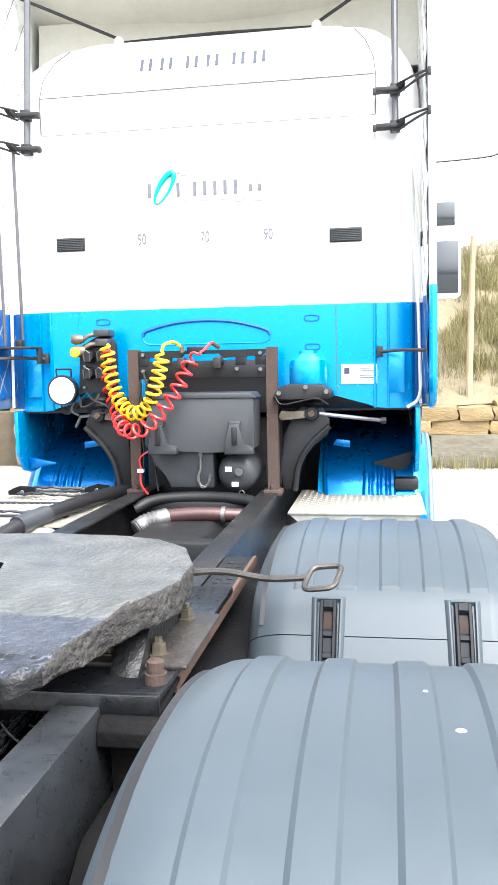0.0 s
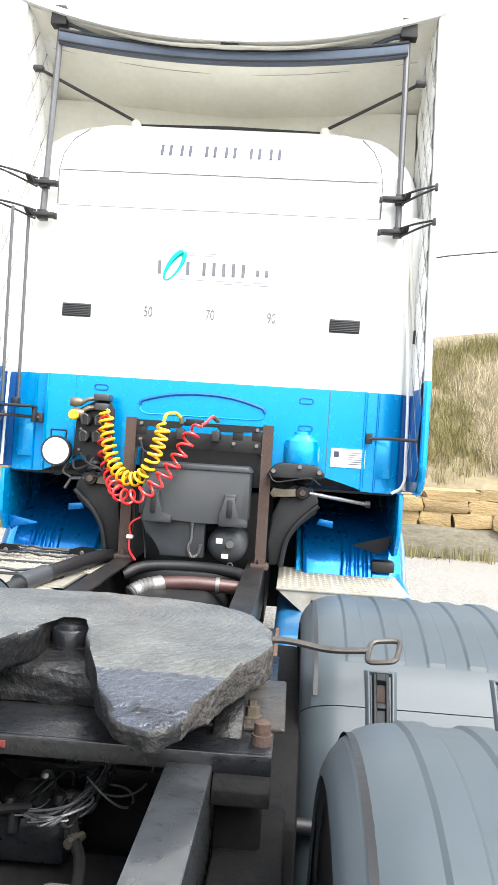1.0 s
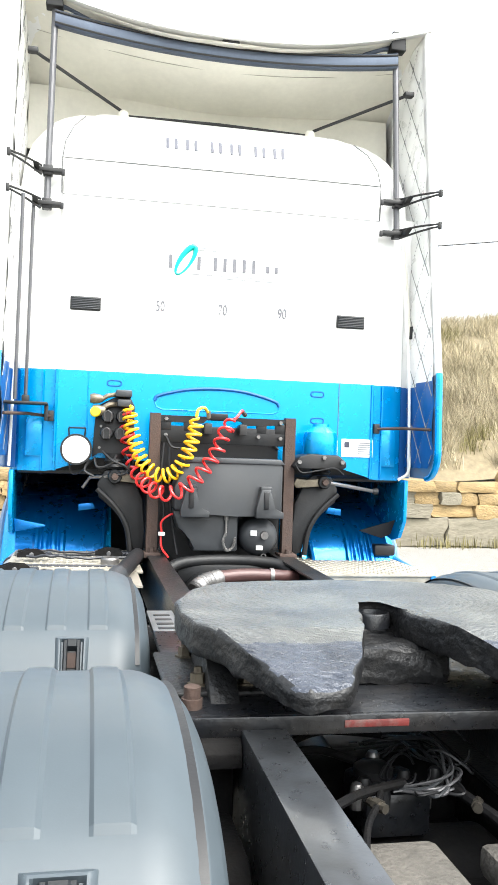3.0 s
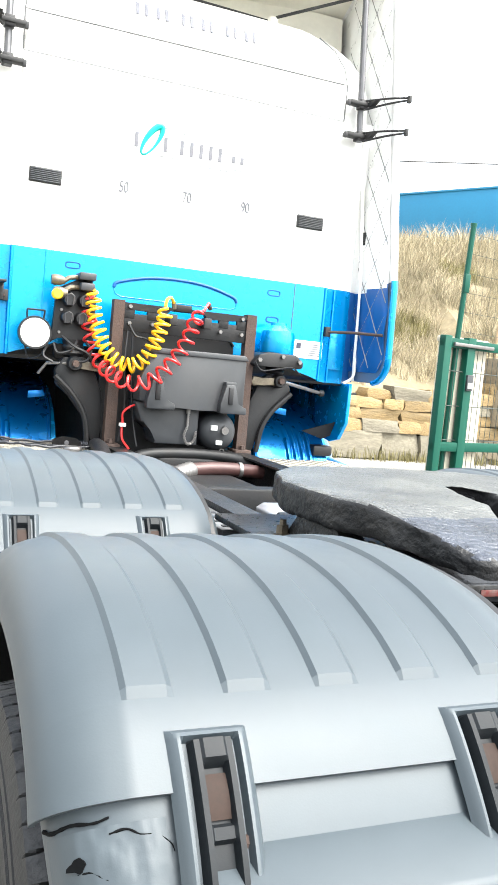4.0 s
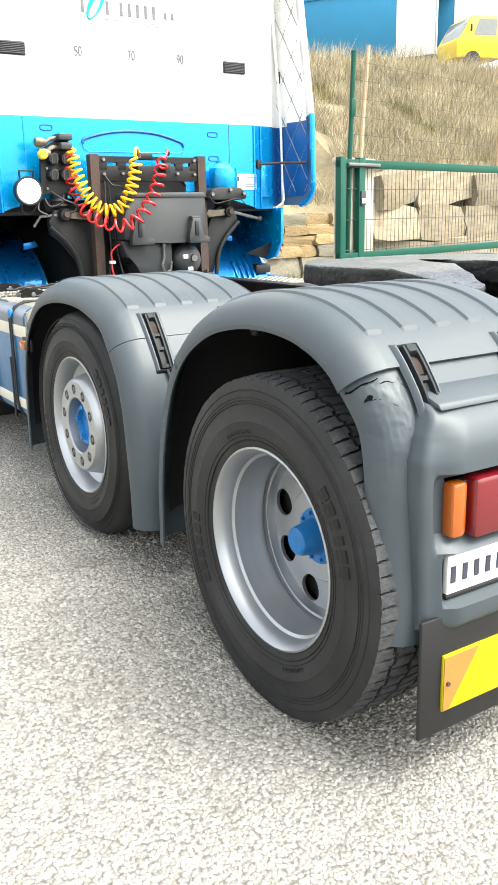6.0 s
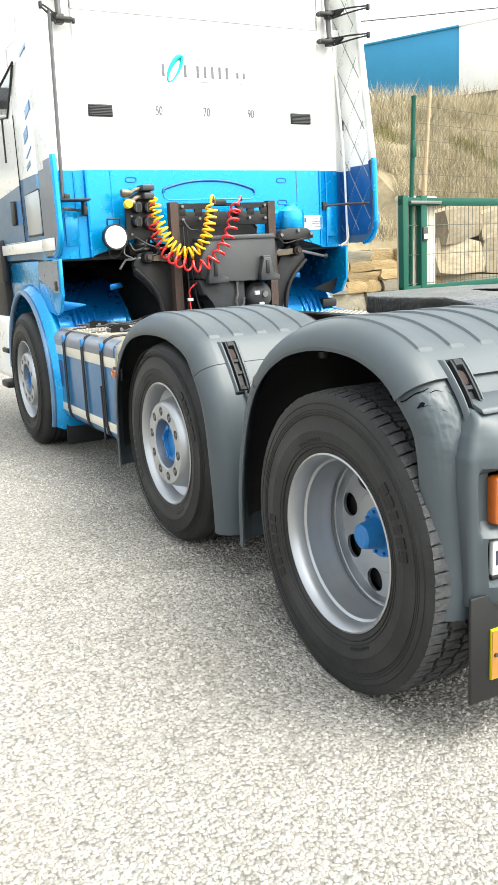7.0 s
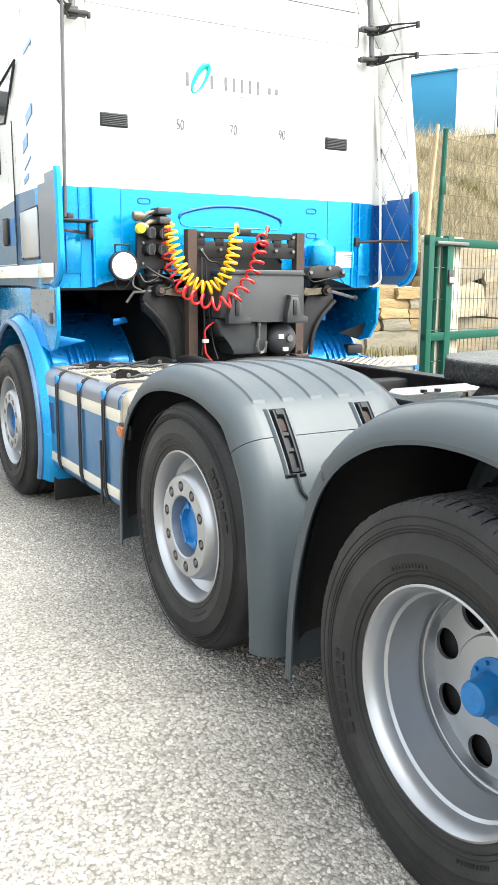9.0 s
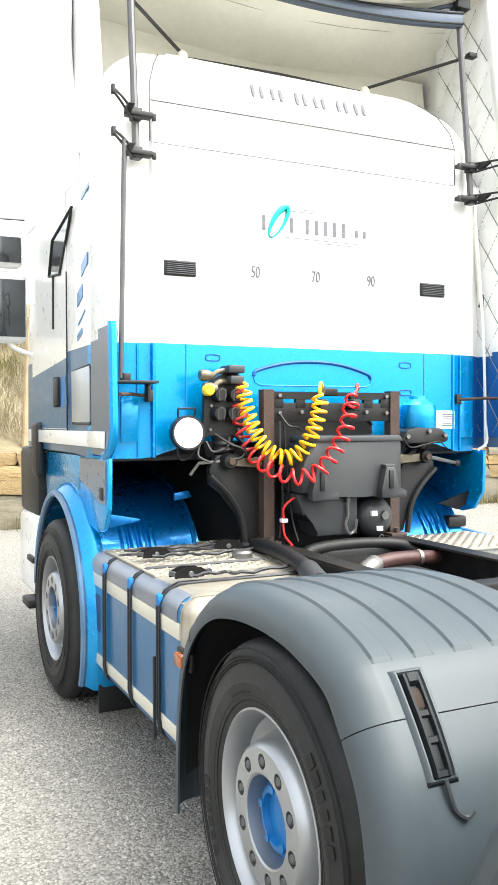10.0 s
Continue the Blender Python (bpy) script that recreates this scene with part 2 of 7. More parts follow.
def gravel_material(name, base, relief):
    m = mat(name, base, 0.95, var=0.10, scale=0.5)
    n, l = m.node_tree.nodes, m.node_tree.links
    b = n["Principled BSDF"]
    tc = n.new("ShaderNodeTexCoord")
    v = n.new("ShaderNodeTexVoronoi")
    v.inputs["Scale"].default_value = 80
    l.new(tc.outputs["Object"], v.inputs["Vector"])
    sep = n.new("ShaderNodeSeparateColor")
    l.new(v.outputs["Color"], sep.inputs[0])
    r = n.new("ShaderNodeMapRange")
    r.inputs["To Min"].default_value, r.inputs["To Max"].default_value = 0.66, 1.25
    l.new(sep.outputs[0], r.inputs["Value"])
    old = b.inputs["Base Color"].links[0].from_socket
    s = n.new("ShaderNodeVectorMath")
    s.operation = "SCALE"
    l.new(old, s.inputs[0])
    l.new(r.outputs[0], s.inputs["Scale"])
    # Shade in the crevices between stones, painted dark at the cell borders.
    crevice_shade = n.new("ShaderNodeMapRange")
    crevice_shade.inputs["From Min"].default_value, crevice_shade.inputs["From Max"].default_value, crevice_shade.inputs["To Max"].default_value = 0.54, 0.74, 0.75
    l.new(v.outputs["Distance"], crevice_shade.inputs["Value"])
    gap = n.new("ShaderNodeMix")
    gap.data_type = "RGBA"
    l.new(crevice_shade.outputs[0], gap.inputs[0])
    l.new(s.outputs[0], gap.inputs[6])
    gap.inputs[7].default_value = (0.085, 0.08, 0.072, 1)
    stain = n.new("ShaderNodeTexNoise")
    stain.inputs["Scale"].default_value, stain.inputs["Detail"].default_value = 0.9, 5
    l.new(tc.outputs["Object"], stain.inputs["Vector"])
    sr = n.new("ShaderNodeMapRange")
    sr.inputs["From Min"].default_value, sr.inputs["From Max"].default_value, sr.inputs["To Max"].default_value = 0.52, 0.72, 0.22
    l.new(stain.outputs["Fac"], sr.inputs["Value"])
    mix = n.new("ShaderNodeMix")
    mix.data_type = "RGBA"
    l.new(sr.outputs[0], mix.inputs[0])
    l.new(gap.outputs[2], mix.inputs[6])
    mix.inputs[7].default_value = (0.25, 0.205, 0.14, 1)
    l.new(mix.outputs[2], b.inputs["Base Color"])
    bp = n.new("ShaderNodeBump")
    bp.inputs["Strength"].default_value, bp.inputs["Distance"].default_value = relief, 0.012
    bp.invert = True
    l.new(v.outputs["Distance"], bp.inputs["Height"])
    l.new(bp.outputs[0], b.inputs["Normal"])
    return m


GRAVEL = gravel_material("crushed_limestone_gravel", (0.262, 0.252, 0.232), 0.7)
CHIPS = mat("limestone_chips", (0.285, 0.271, 0.246), 0.9, var=0.12, scale=4, island=0.38)


# ---- mesh helpers ----
def mesh_of(name, bm, material, smooth=True):
    me = bpy.data.meshes.new(name)
    bmesh.ops.recalc_face_normals(bm, faces=bm.faces[:])
    bm.to_mesh(me)
    bm.free()
    for m in material if isinstance(material, (list, tuple)) else [material]:
        me.materials.append(m)
    if smooth:
        for p in me.polygons:
            p.use_smooth = True
        me.set_sharp_from_angle(angle=radians(32))
    return me


def part(name, bm, material, parent, label="", smooth=True):
    """Links a bmesh, or a finished mesh, as one object under a thing or a part."""
    me = bm if isinstance(bm, bpy.types.Mesh) else mesh_of(name, bm, material, smooth)
    ob = new(name, me)
    ob.parent = parent
    if label:
        tagged(ob, label)
    return ob


def thing(name, bm, material, label, category, group="", kind="", smooth=True):
    return tagged(new(name, mesh_of(name, bm, material, smooth)), label, category, group, kind)


def empty(name, at, label, category, group="", kind=""):
    ob = new(name)
    ob.location = at
    ob.empty_display_size = 0.2
    return tagged(ob, label, category, group, kind)


def box(x0, x1, y0, y1, z0, z1, bevel=0.006, bm=None, m=None, seg=2):
    """A bevelled box between the given bounds, added to bm."""
    out = bm or bmesh.new()
    tmp = bmesh.new()
    bmesh.ops.create_cube(tmp, size=1)
    bmesh.ops.scale(tmp, vec=(abs(x1 - x0), abs(y1 - y0), abs(z1 - z0)), verts=tmp.verts)
    bmesh.ops.translate(tmp, vec=((x0 + x1) / 2, (y0 + y1) / 2, (z0 + z1) / 2), verts=tmp.verts)
    if bevel:
        bmesh.ops.bevel(tmp, geom=tmp.edges[:], offset=bevel, segments=seg, affect="EDGES", profile=0.5)
    return join(out, tmp, m)


def join(out, tmp, m=None):
    if m is not None:
        bmesh.ops.transform(tmp, matrix=m, verts=tmp.verts)
    me = bpy.data.meshes.new("tmp")
    tmp.to_mesh(me)
    tmp.free()
    out.from_mesh(me)
    bpy.data.meshes.remove(me)
    return out


def prism(points, axis, a, b, bevel=0.0, bm=None, m=None):
    """A flat outline pushed from a to b along an axis. The points lie in the two other axes, in their order."""
    out = bm or bmesh.new()
    tmp = bmesh.new()
    put = {"x": lambda p, v: (v, p[0], p[1]), "y": lambda p, v: (p[0], v, p[1]), "z": lambda p, v: (p[0], p[1], v)}[axis]
    lo = [tmp.verts.new(put(p, a)) for p in points]
    hi = [tmp.verts.new(put(p, b)) for p in points]
    k = len(points)
    tmp.faces.new(lo[::-1])
    tmp.faces.new(hi)
    for i in range(k):
        tmp.faces.new((lo[i], lo[(i + 1) % k], hi[(i + 1) % k], hi[i]))
    if bevel:
        bmesh.ops.bevel(tmp, geom=tmp.edges[:], offset=bevel, segments=2, affect="EDGES", profile=0.5)
    return join(out, tmp, m)


def tube(points, r, n=8, bm=None, closed=False, caps=True):
    """A round tube along a line of points; r may be one radius or one for each point."""
    bm = bm or bmesh.new()
    pts = [Vector(p) for p in points]
    k = len(pts)
    up, rings = None, []
    for i, p in enumerate(pts):
        before = pts[(i - 1) % k] if closed or i else p
        after = pts[(i + 1) % k] if closed or i < k - 1 else p
        d = (after - before).normalized()
        if up is None:
            up = d.orthogonal().normalized()
        up = (up - d * up.dot(d)).normalized()
        side = d.cross(up)
        rad = r[i] if isinstance(r, (list, tuple)) else r
        rings.append([bm.verts.new(p + rad * (math.cos(2 * math.pi * j / n) * up + math.sin(2 * math.pi * j / n) * side)) for j in range(n)])
    for i in range(k if closed else k - 1):
        a, b = rings[i], rings[(i + 1) % k]
        for j in range(n):
            bm.faces.new((a[j], a[(j + 1) % n], b[(j + 1) % n], b[j]))
    if caps and not closed:
        bm.faces.new(rings[0][::-1])
        bm.faces.new(rings[-1])
    return bm


def curve_points(points, steps=8):
    """A smooth line through the given points."""
    p = [Vector(q) for q in points]
    p = [2 * p[0] - p[1], *p, 2 * p[-1] - p[-2]]
    out = []
    for i in range(1, len(p) - 2):
        for s in range(steps):
            t = s / steps
            out.append(0.5 * (2 * p[i] + (p[i + 1] - p[i - 1]) * t + (2 * p[i - 1] - 5 * p[i] + 4 * p[i + 1] - p[i + 2]) * t * t + (3 * p[i] - p[i - 1] - 3 * p[i + 1] + p[i + 2]) * t ** 3))
    return out + [p[-2]]


def lathe(profile, n=48, axis="x", bm=None, m=None, caps=False):
    """A profile of (along, radius) turned about an axis through the origin."""
    out = bm or bmesh.new()
    tmp = bmesh.new()
    rings = []
    for a, r in profile:
        ring = []
        for j in range(n):
            c, s = r * math.cos(2 * math.pi * j / n), r * math.sin(2 * math.pi * j / n)
            ring.append(tmp.verts.new({"x": (a, c, s), "y": (c, a, s), "z": (c, s, a)}[axis]))
        rings.append(ring)
    for a, b in zip(rings, rings[1:]):
        for j in range(n):
            tmp.faces.new((a[j], a[(j + 1) % n], b[(j + 1) % n], b[j]))
    if caps:
        tmp.faces.new(rings[0])
        tmp.faces.new(rings[-1])
    return join(out, tmp, m)


def sheet(fn, nu, nv, thick=0.0, bm=None, slot=None):
    """A surface fn(u, v), u and v from 0 to 1, given thickness where asked."""
    out = bm or bmesh.new()
    tmp = bmesh.new()
    g = [[tmp.verts.new(fn(i / nu, j / nv)) for j in range(nv + 1)] for i in range(nu + 1)]
    for i in range(nu):
        for j in range(nv):
            f = tmp.faces.new((g[i][j], g[i + 1][j], g[i + 1][j + 1], g[i][j + 1]))
            if slot:
                f.material_index = slot((i + 0.5) / nu, (j + 0.5) / nv)
    if thick:
        thicken(tmp, thick)
    return join(out, tmp)


def thicken(bm, t):
    """Gives an open surface a thickness t, inwards from its faces' normals."""
    bmesh.ops.recalc_face_normals(bm, faces=bm.faces[:])
    bm.normal_update()
    old = bm.faces[:]
    twin = {v: bm.verts.new(v.co - v.normal * t) for v in bm.verts[:]}
    rim = [e for e in bm.edges if len(e.link_faces) == 1]
    for f in old:
        g = bm.faces.new([twin[v] for v in reversed(f.verts)])
        g.material_index = f.material_index
    for e in rim:
        a, b = e.verts
        g = bm.faces.new((a, b, twin[b], twin[a]))
        g.material_index = e.link_faces[0].material_index
    return bm


def piecewise(table, v):
    return float(np.interp(v, [a for a, _ in table], [b for _, b in table]))


def mirrored(me):
    """A copy of a mesh, mirrored in x."""
    bm = bmesh.new()
    bm.from_mesh(me)
    bmesh.ops.scale(bm, vec=(-1, 1, 1), verts=bm.verts)
    bmesh.ops.reverse_faces(bm, faces=bm.faces[:])
    out = me.copy()
    bm.to_mesh(out)
    bm.free()
    return out


def both(name, bm, material, parent, label="", smooth=True):
    """A part and its mirror image on the other side of the truck."""
    a = part(name, bm, material, parent, label, smooth)
    b = part(name, mirrored(a.data), material, parent, label)
    return a, b


# ---- ground ----
def ground_z(x, y):
    """The yard dips a little behind the middle axle."""
    return -0.122 * min(1, max(0, (-2.3 - y) / 1.15)) + 0.012 * noise.noise((x * 0.35, y * 0.35, 0)) * (1 if abs(x) < 40 else 0)


def build_ground():
    xs = [-600, -200, -60, -30, *[v * 0.2 for v in range(-75, 50)], *[v * 0.5 for v in range(20, 41)], 60, 200, 600]
    ys = [-600, -200, -60, -13, *[v * 0.2 for v in range(-50, 30)], *[v * 0.5 for v in range(12, 30)], 60, 200, 900]
    bm = bmesh.new()
    g = [[bm.verts.new((x, y, ground_z(x, y))) for y in ys] for x in xs]
    for i in range(len(xs) - 1):
        for j in range(len(ys) - 1):
            bm.faces.new((g[i][j], g[i + 1][j], g[i + 1][j + 1], g[i][j + 1]))
    thing("ground", bm, GRAVEL, "pale crushed limestone gravel yard, tyre-worn", "ground", kind="structure")


build_ground()


# ---- truck: cab ----
truck = empty("truck_tractor", (0, 0, 0), "blue and white three-axle lorry tractor with grey mudguards, parked on gravel", "truck")

HALF = [(1.44, 1.215), (3.0, 1.215), (3.21, 1.20), (3.35, 1.16), (3.5, 1.07), (3.6, 0.97), (3.66, 0.84)]
BACK = [(1.44, 0), (3.21, 0), (3.30, 0.02), (3.43, 0.09), (3.55, 0.22), (3.62, 0.34), (3.66, 0.46)]
FRONT = [(1.44, 2.28), (2.1, 2.25), (3.2, 1.95), (3.66, 1.5)]
RING = [(0, 0), (0.25, 0), (0.5, 0), (0.72, 0), (0.90, 0), (0.945, 0), (0.955, 0.022), (1.0, 0.03), (1.09, 0.036), (1.15, 0.06), (1.195, 0.13), (1.215, 0.26)]


def cab_ring(z):
    w, yb, yf = piecewise(HALF, z), piecewise(BACK, z), piecewise(FRONT, z)
    k = w / 1.215
    half = [(x * k, yb + y * (1 if z < 3.2 else 1.3)) for x, y in RING]
    half += [(w, yb + (yf - yb) * t) for t in (0.25, 0.4, 0.55, 0.7, 0.82)]
    half += [(w - 0.03, yf - 0.2), (w - 0.12, yf - 0.07), (w - 0.35, yf - 0.01), (0.4 * k, yf), (0, yf)]
    return half + [(-x, y) for x, y in half[-2:0:-1]]


def build_cab():
    levels = [1.44, 1.55, 1.75, 1.9, 2.0, 2.004, 2.3, 2.7, 3.0, 3.21, 3.26, 3.30, 3.36, 3.43, 3.5, 3.55, 3.6, 3.63, 3.66]
    bm = bmesh.new()
    rings = []
    for z in levels:
        ring = []
        for x, y in cab_ring(z):
            zz = z
            if z == 1.44:
                zz = piecewise([(0, 1.49), (0.76, 1.49), (0.97, 1.415), (1.3, 1.415)], abs(x)) if y < 0.3 else 1.43
            ring.append(bm.verts.new((x, y, zz)))
        rings.append(ring)
    k = len(rings[0])
    for a, b, z in zip(rings, rings[1:], levels):
        for j in range(k):
            f = bm.faces.new((a[j], a[(j + 1) % k], b[(j + 1) % k], b[j]))
            y = f.calc_center_median().y
            f.material_index = 0 if z >= 2.0 else (1 if y < 0.3 else 2)
    bm.faces.new(rings[-1])
    bm.faces.new(rings[0]).material_index = 3
    return part("cab_shell", bm, (WHITE, BLUE, DKBLUE, BLACK), truck, "white cab shell with azure blue lower half")


cab = build_cab()


def edge_y(z):
    return piecewise([(1.44, -0.33), (2.03, -0.31), (4.25, 0.05)], z)


def top_z(x):
    return 4.06 + 0.20 * (abs(x) / 1.25) ** 2.2


def quilt(a, b, pitch=0.17, depth=0.012):
    """The puffed depth of diamond quilting at a, b."""
    u, v = (a + b) / pitch, (a - b) / pitch
    return depth * (abs(math.sin(math.pi * u / 2)) * abs(math.sin(math.pi * v / 2))) ** 0.5


def deflector_end(z):
    return piecewise([(1.4, 0.12), (2.9, 0.12), (3.1, 0.5), (4.3, 0.5)], z)


def build_deflectors():
    def panel(u, v):
        z = 1.44 + v * (4.25 - 1.44)
        y0 = edge_y(z)
        if z < 1.60:
            y0 += 0.16 - math.sqrt(max(0, 0.16 ** 2 - (1.60 - z) ** 2))
        y = y0 + u * (deflector_end(z) - y0)
        return (1.255 - 0.02 * u, y, z)

    bm = sheet(panel, 10, 60, 0.028, slot=lambda u, v: 0 if 1.44 + v * 2.81 > 2.05 - 0.04 * u else 2)
    both("side_deflector", bm, (WHITE, BLUE, SLATE), truck, "moulded side air deflector behind the cab")

    low = [(1.245, panel(0, i / 60 * 0.22)[1] + 0.004, panel(0, i / 60 * 0.22)[2]) for i in range(61)]
    both("deflector_lip", tube(low, 0.021, 10), BLUE, truck, "rounded azure blue trailing lip")
    high = [(1.245, panel(0, 0.22 + 0.78 * i / 40)[1] + 0.004, panel(0, 0.22 + 0.78 * i / 40)[2]) for i in range(41)]
    both("deflector_lip", tube(high, 0.019, 10), WHITE, truck, "rounded white trailing lip")

    def lining(u, v):
        z = 1.50 + v * (4.20 - 1.50)
        y0 = edge_y(z) + 0.025
        if z < 1.62:
            y0 += 0.14 - math.sqrt(max(0, 0.14 ** 2 - (1.62 - z) ** 2))
        y = y0 + u * (deflector_end(z) - 0.01 - y0)
        return (1.226 - 0.02 * u - quilt(1.5 * y, z, 0.145, 0.012), y, z)

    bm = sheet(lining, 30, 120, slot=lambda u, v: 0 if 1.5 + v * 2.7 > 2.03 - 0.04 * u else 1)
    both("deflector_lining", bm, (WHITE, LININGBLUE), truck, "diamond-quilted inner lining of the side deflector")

    def seam(sign, k):
        pts = []
        for i in range(160):
            z = 1.53 + i * (4.17 - 1.53) / 159
            y = (sign * z + 0.29 * k) / 1.5
            if edge_y(z) + 0.045 < y < deflector_end(z) - 0.02:
                pts.append((1.2245 - 0.02 * (y - edge_y(z)) / (deflector_end(z) - edge_y(z)), y, z))
        return tube(pts[::4] + [pts[-1]], 0.0028 if sign < 0 else 0.0040, 5) if len(pts) > 2 else None

    thread = mat("grey_thread", (0.24, 0.24, 0.24), 0.8)
    for sign in (1, -1):
        for k in range(-18, 19):
            bm = seam(sign, k)
            if bm:
                both("quilting_seam", bm, thread, truck)

    def roof(u, v, drop=0.0):
        x = -1.255 + 2.51 * u
        e = top_z(x)
        y = 0.02 + 1.9 * v
        s = math.sin(v * math.pi / 2)
        z = e * (1 - s ** 1.4) + (3.62 - 0.25 * (abs(x) / 1.25) ** 4) * s ** 1.4 + 0.05 * math.sin(math.pi * v)
        return (x, y, z - drop)

    part("roof_spoiler", sheet(roof, 30, 20, 0.03), WHITE, truck, "white roof air spoiler with a curved trailing edge")
    bm = sheet(lambda u, v: (lambda p: (p[0] * 0.975, p[1] + 0.02, p[2] - 0.045 - quilt(p[0] * 1.0, p[1] * 0.6 + 0.1, 0.45, 0.012)))(roof(u, v * 0.5)), 60, 30)
    part("spoiler_lining", bm, CREAM, truck, "cream padded underside of the roof spoiler")

    pale_thread = mat("cream_thread", (0.42, 0.40, 0.34), 0.8)

    def under(u, v):
        p = roof(u, v)
        return (p[0] * 0.975, p[1] + 0.02, p[2] - 0.052)

    part("lining_seam", tube([under(0.03 + 0.94 * i / 20, 0.16) for i in range(21)], 0.0022, 5), pale_thread, truck)

    def wall(u, v):
        x = -1.21 + 2.42 * u
        y = 0.72 - 0.10 * (abs(x) / 1.2) ** 3
        zt = roof(u, 0.36)[2] - 0.05
        return (x, y + 0.05 * v, 3.45 + v * (zt - 3.45))

    part("spoiler_back_wall", sheet(wall, 24, 4, 0.02), CREAM, truck, "cream inner wall under the roof spoiler")
    for u in (0.10, 0.22, 0.34, 0.46, 0.58, 0.70, 0.82, 0.92):
        pts = [Vector(wall(u, v)) + Vector((0, -0.006, 0)) for v in (0.2, 0.5, 0.8, 1.0)]
        part("lining_seam", tube(pts, 0.004, 5), pale_thread, truck)

    def flank(u, v):
        zt = roof(1.0, u)[2]
        k = min(1, 1.6 * v) ** 2
        return (1.217 + 0.040 * k * (3 - 2 * k), 0.40 + u * 1.5, 2.90 + v * (zt + 0.012 - 2.90))

    both("spoiler_flank", sheet(flank, 12, 16, 0.010), WHITE, truck)


build_deflectors()

# underfloor and engine behind the chassis parts, plain black for the shade there
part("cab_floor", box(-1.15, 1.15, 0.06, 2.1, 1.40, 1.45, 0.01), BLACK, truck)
part("firewall", box(-1.12, 1.12, 1.50, 1.60, 0.42, 1.42, 0.02), BLACK, truck, "radiator and front panel under the cab, blackened for shade")
part("engine_block", box(-0.42, 0.42, 0.10, 1.5, 0.50, 1.38, 0.05), BLACK, truck, "engine housing under the cab, blackened for shade")


# ---- truck: chassis ----
def rail(side):
    bm = bmesh.new()
    x0, x1 = 0.315, 0.415
    out = [(x0, 0.97), (x1, 0.97), (x1, 0.70), (x0, 0.70), (x0, 0.71), (x1 - 0.01, 0.71), (x1 - 0.01, 0.96), (x0, 0.96)]
    prism([(side * x, z) for x, z in out], "y", -4.05, -2.95, 0.0045, bm)
    for f in bm.faces:
        f.material_index = 1
    return prism([(side * x, z) for x, z in out], "y", -2.95, 1.9, 0.0, bm)


for s in (-1, 1):
    part("frame_rail", rail(s), (FRAME, RAIL), truck, "dark grey painted steel frame rail")


# ---- truck: fenders ----
MID = [(-1.235, 0.24), (-1.24, 0.45), (-1.265, 0.66), (-1.33, 0.84), (-1.45, 0.98), (-1.60, 1.069), (-1.78, 1.112), (-1.97, 1.124), (-2.14, 1.113), (-2.27, 1.083), (-2.36, 1.05), (-2.42, 1.01), (-2.47, 0.95), (-2.52, 0.88), (-2.565, 0.80), (-2.60, 0.68), (-2.62, 0.52), (-2.635, 0.36), (-2.64, 0.19)]
REAR = [(-2.71, 0.20), (-2.725, 0.45), (-2.77, 0.66), (-2.855, 0.865), (-2.98, 1.008), (-3.15, 1.104), (-3.33, 1.149), (-3.49, 1.160), (-3.63, 1.148), (-3.73, 1.121), (-3.80, 1.09), (-3.86, 1.05), (-3.915, 0.99), (-3.965, 0.915), (-3.995, 0.82), (-4.01, 0.70), (-4.02, 0.52), (-4.025, 0.30)]
RIBS = [0.688, 0.809, 0.930, 1.050, 1.171]


def arc_of(points, n=72):
    smooth = curve_points([(0, y, z) for y, z in points], 10)
    d = [0.0]
    for a, b in zip(smooth, smooth[1:]):
        d.append(d[-1] + (b - a).length)
    return np.array(d), np.array([p.y for p in smooth]), np.array([p.z for p in smooth])


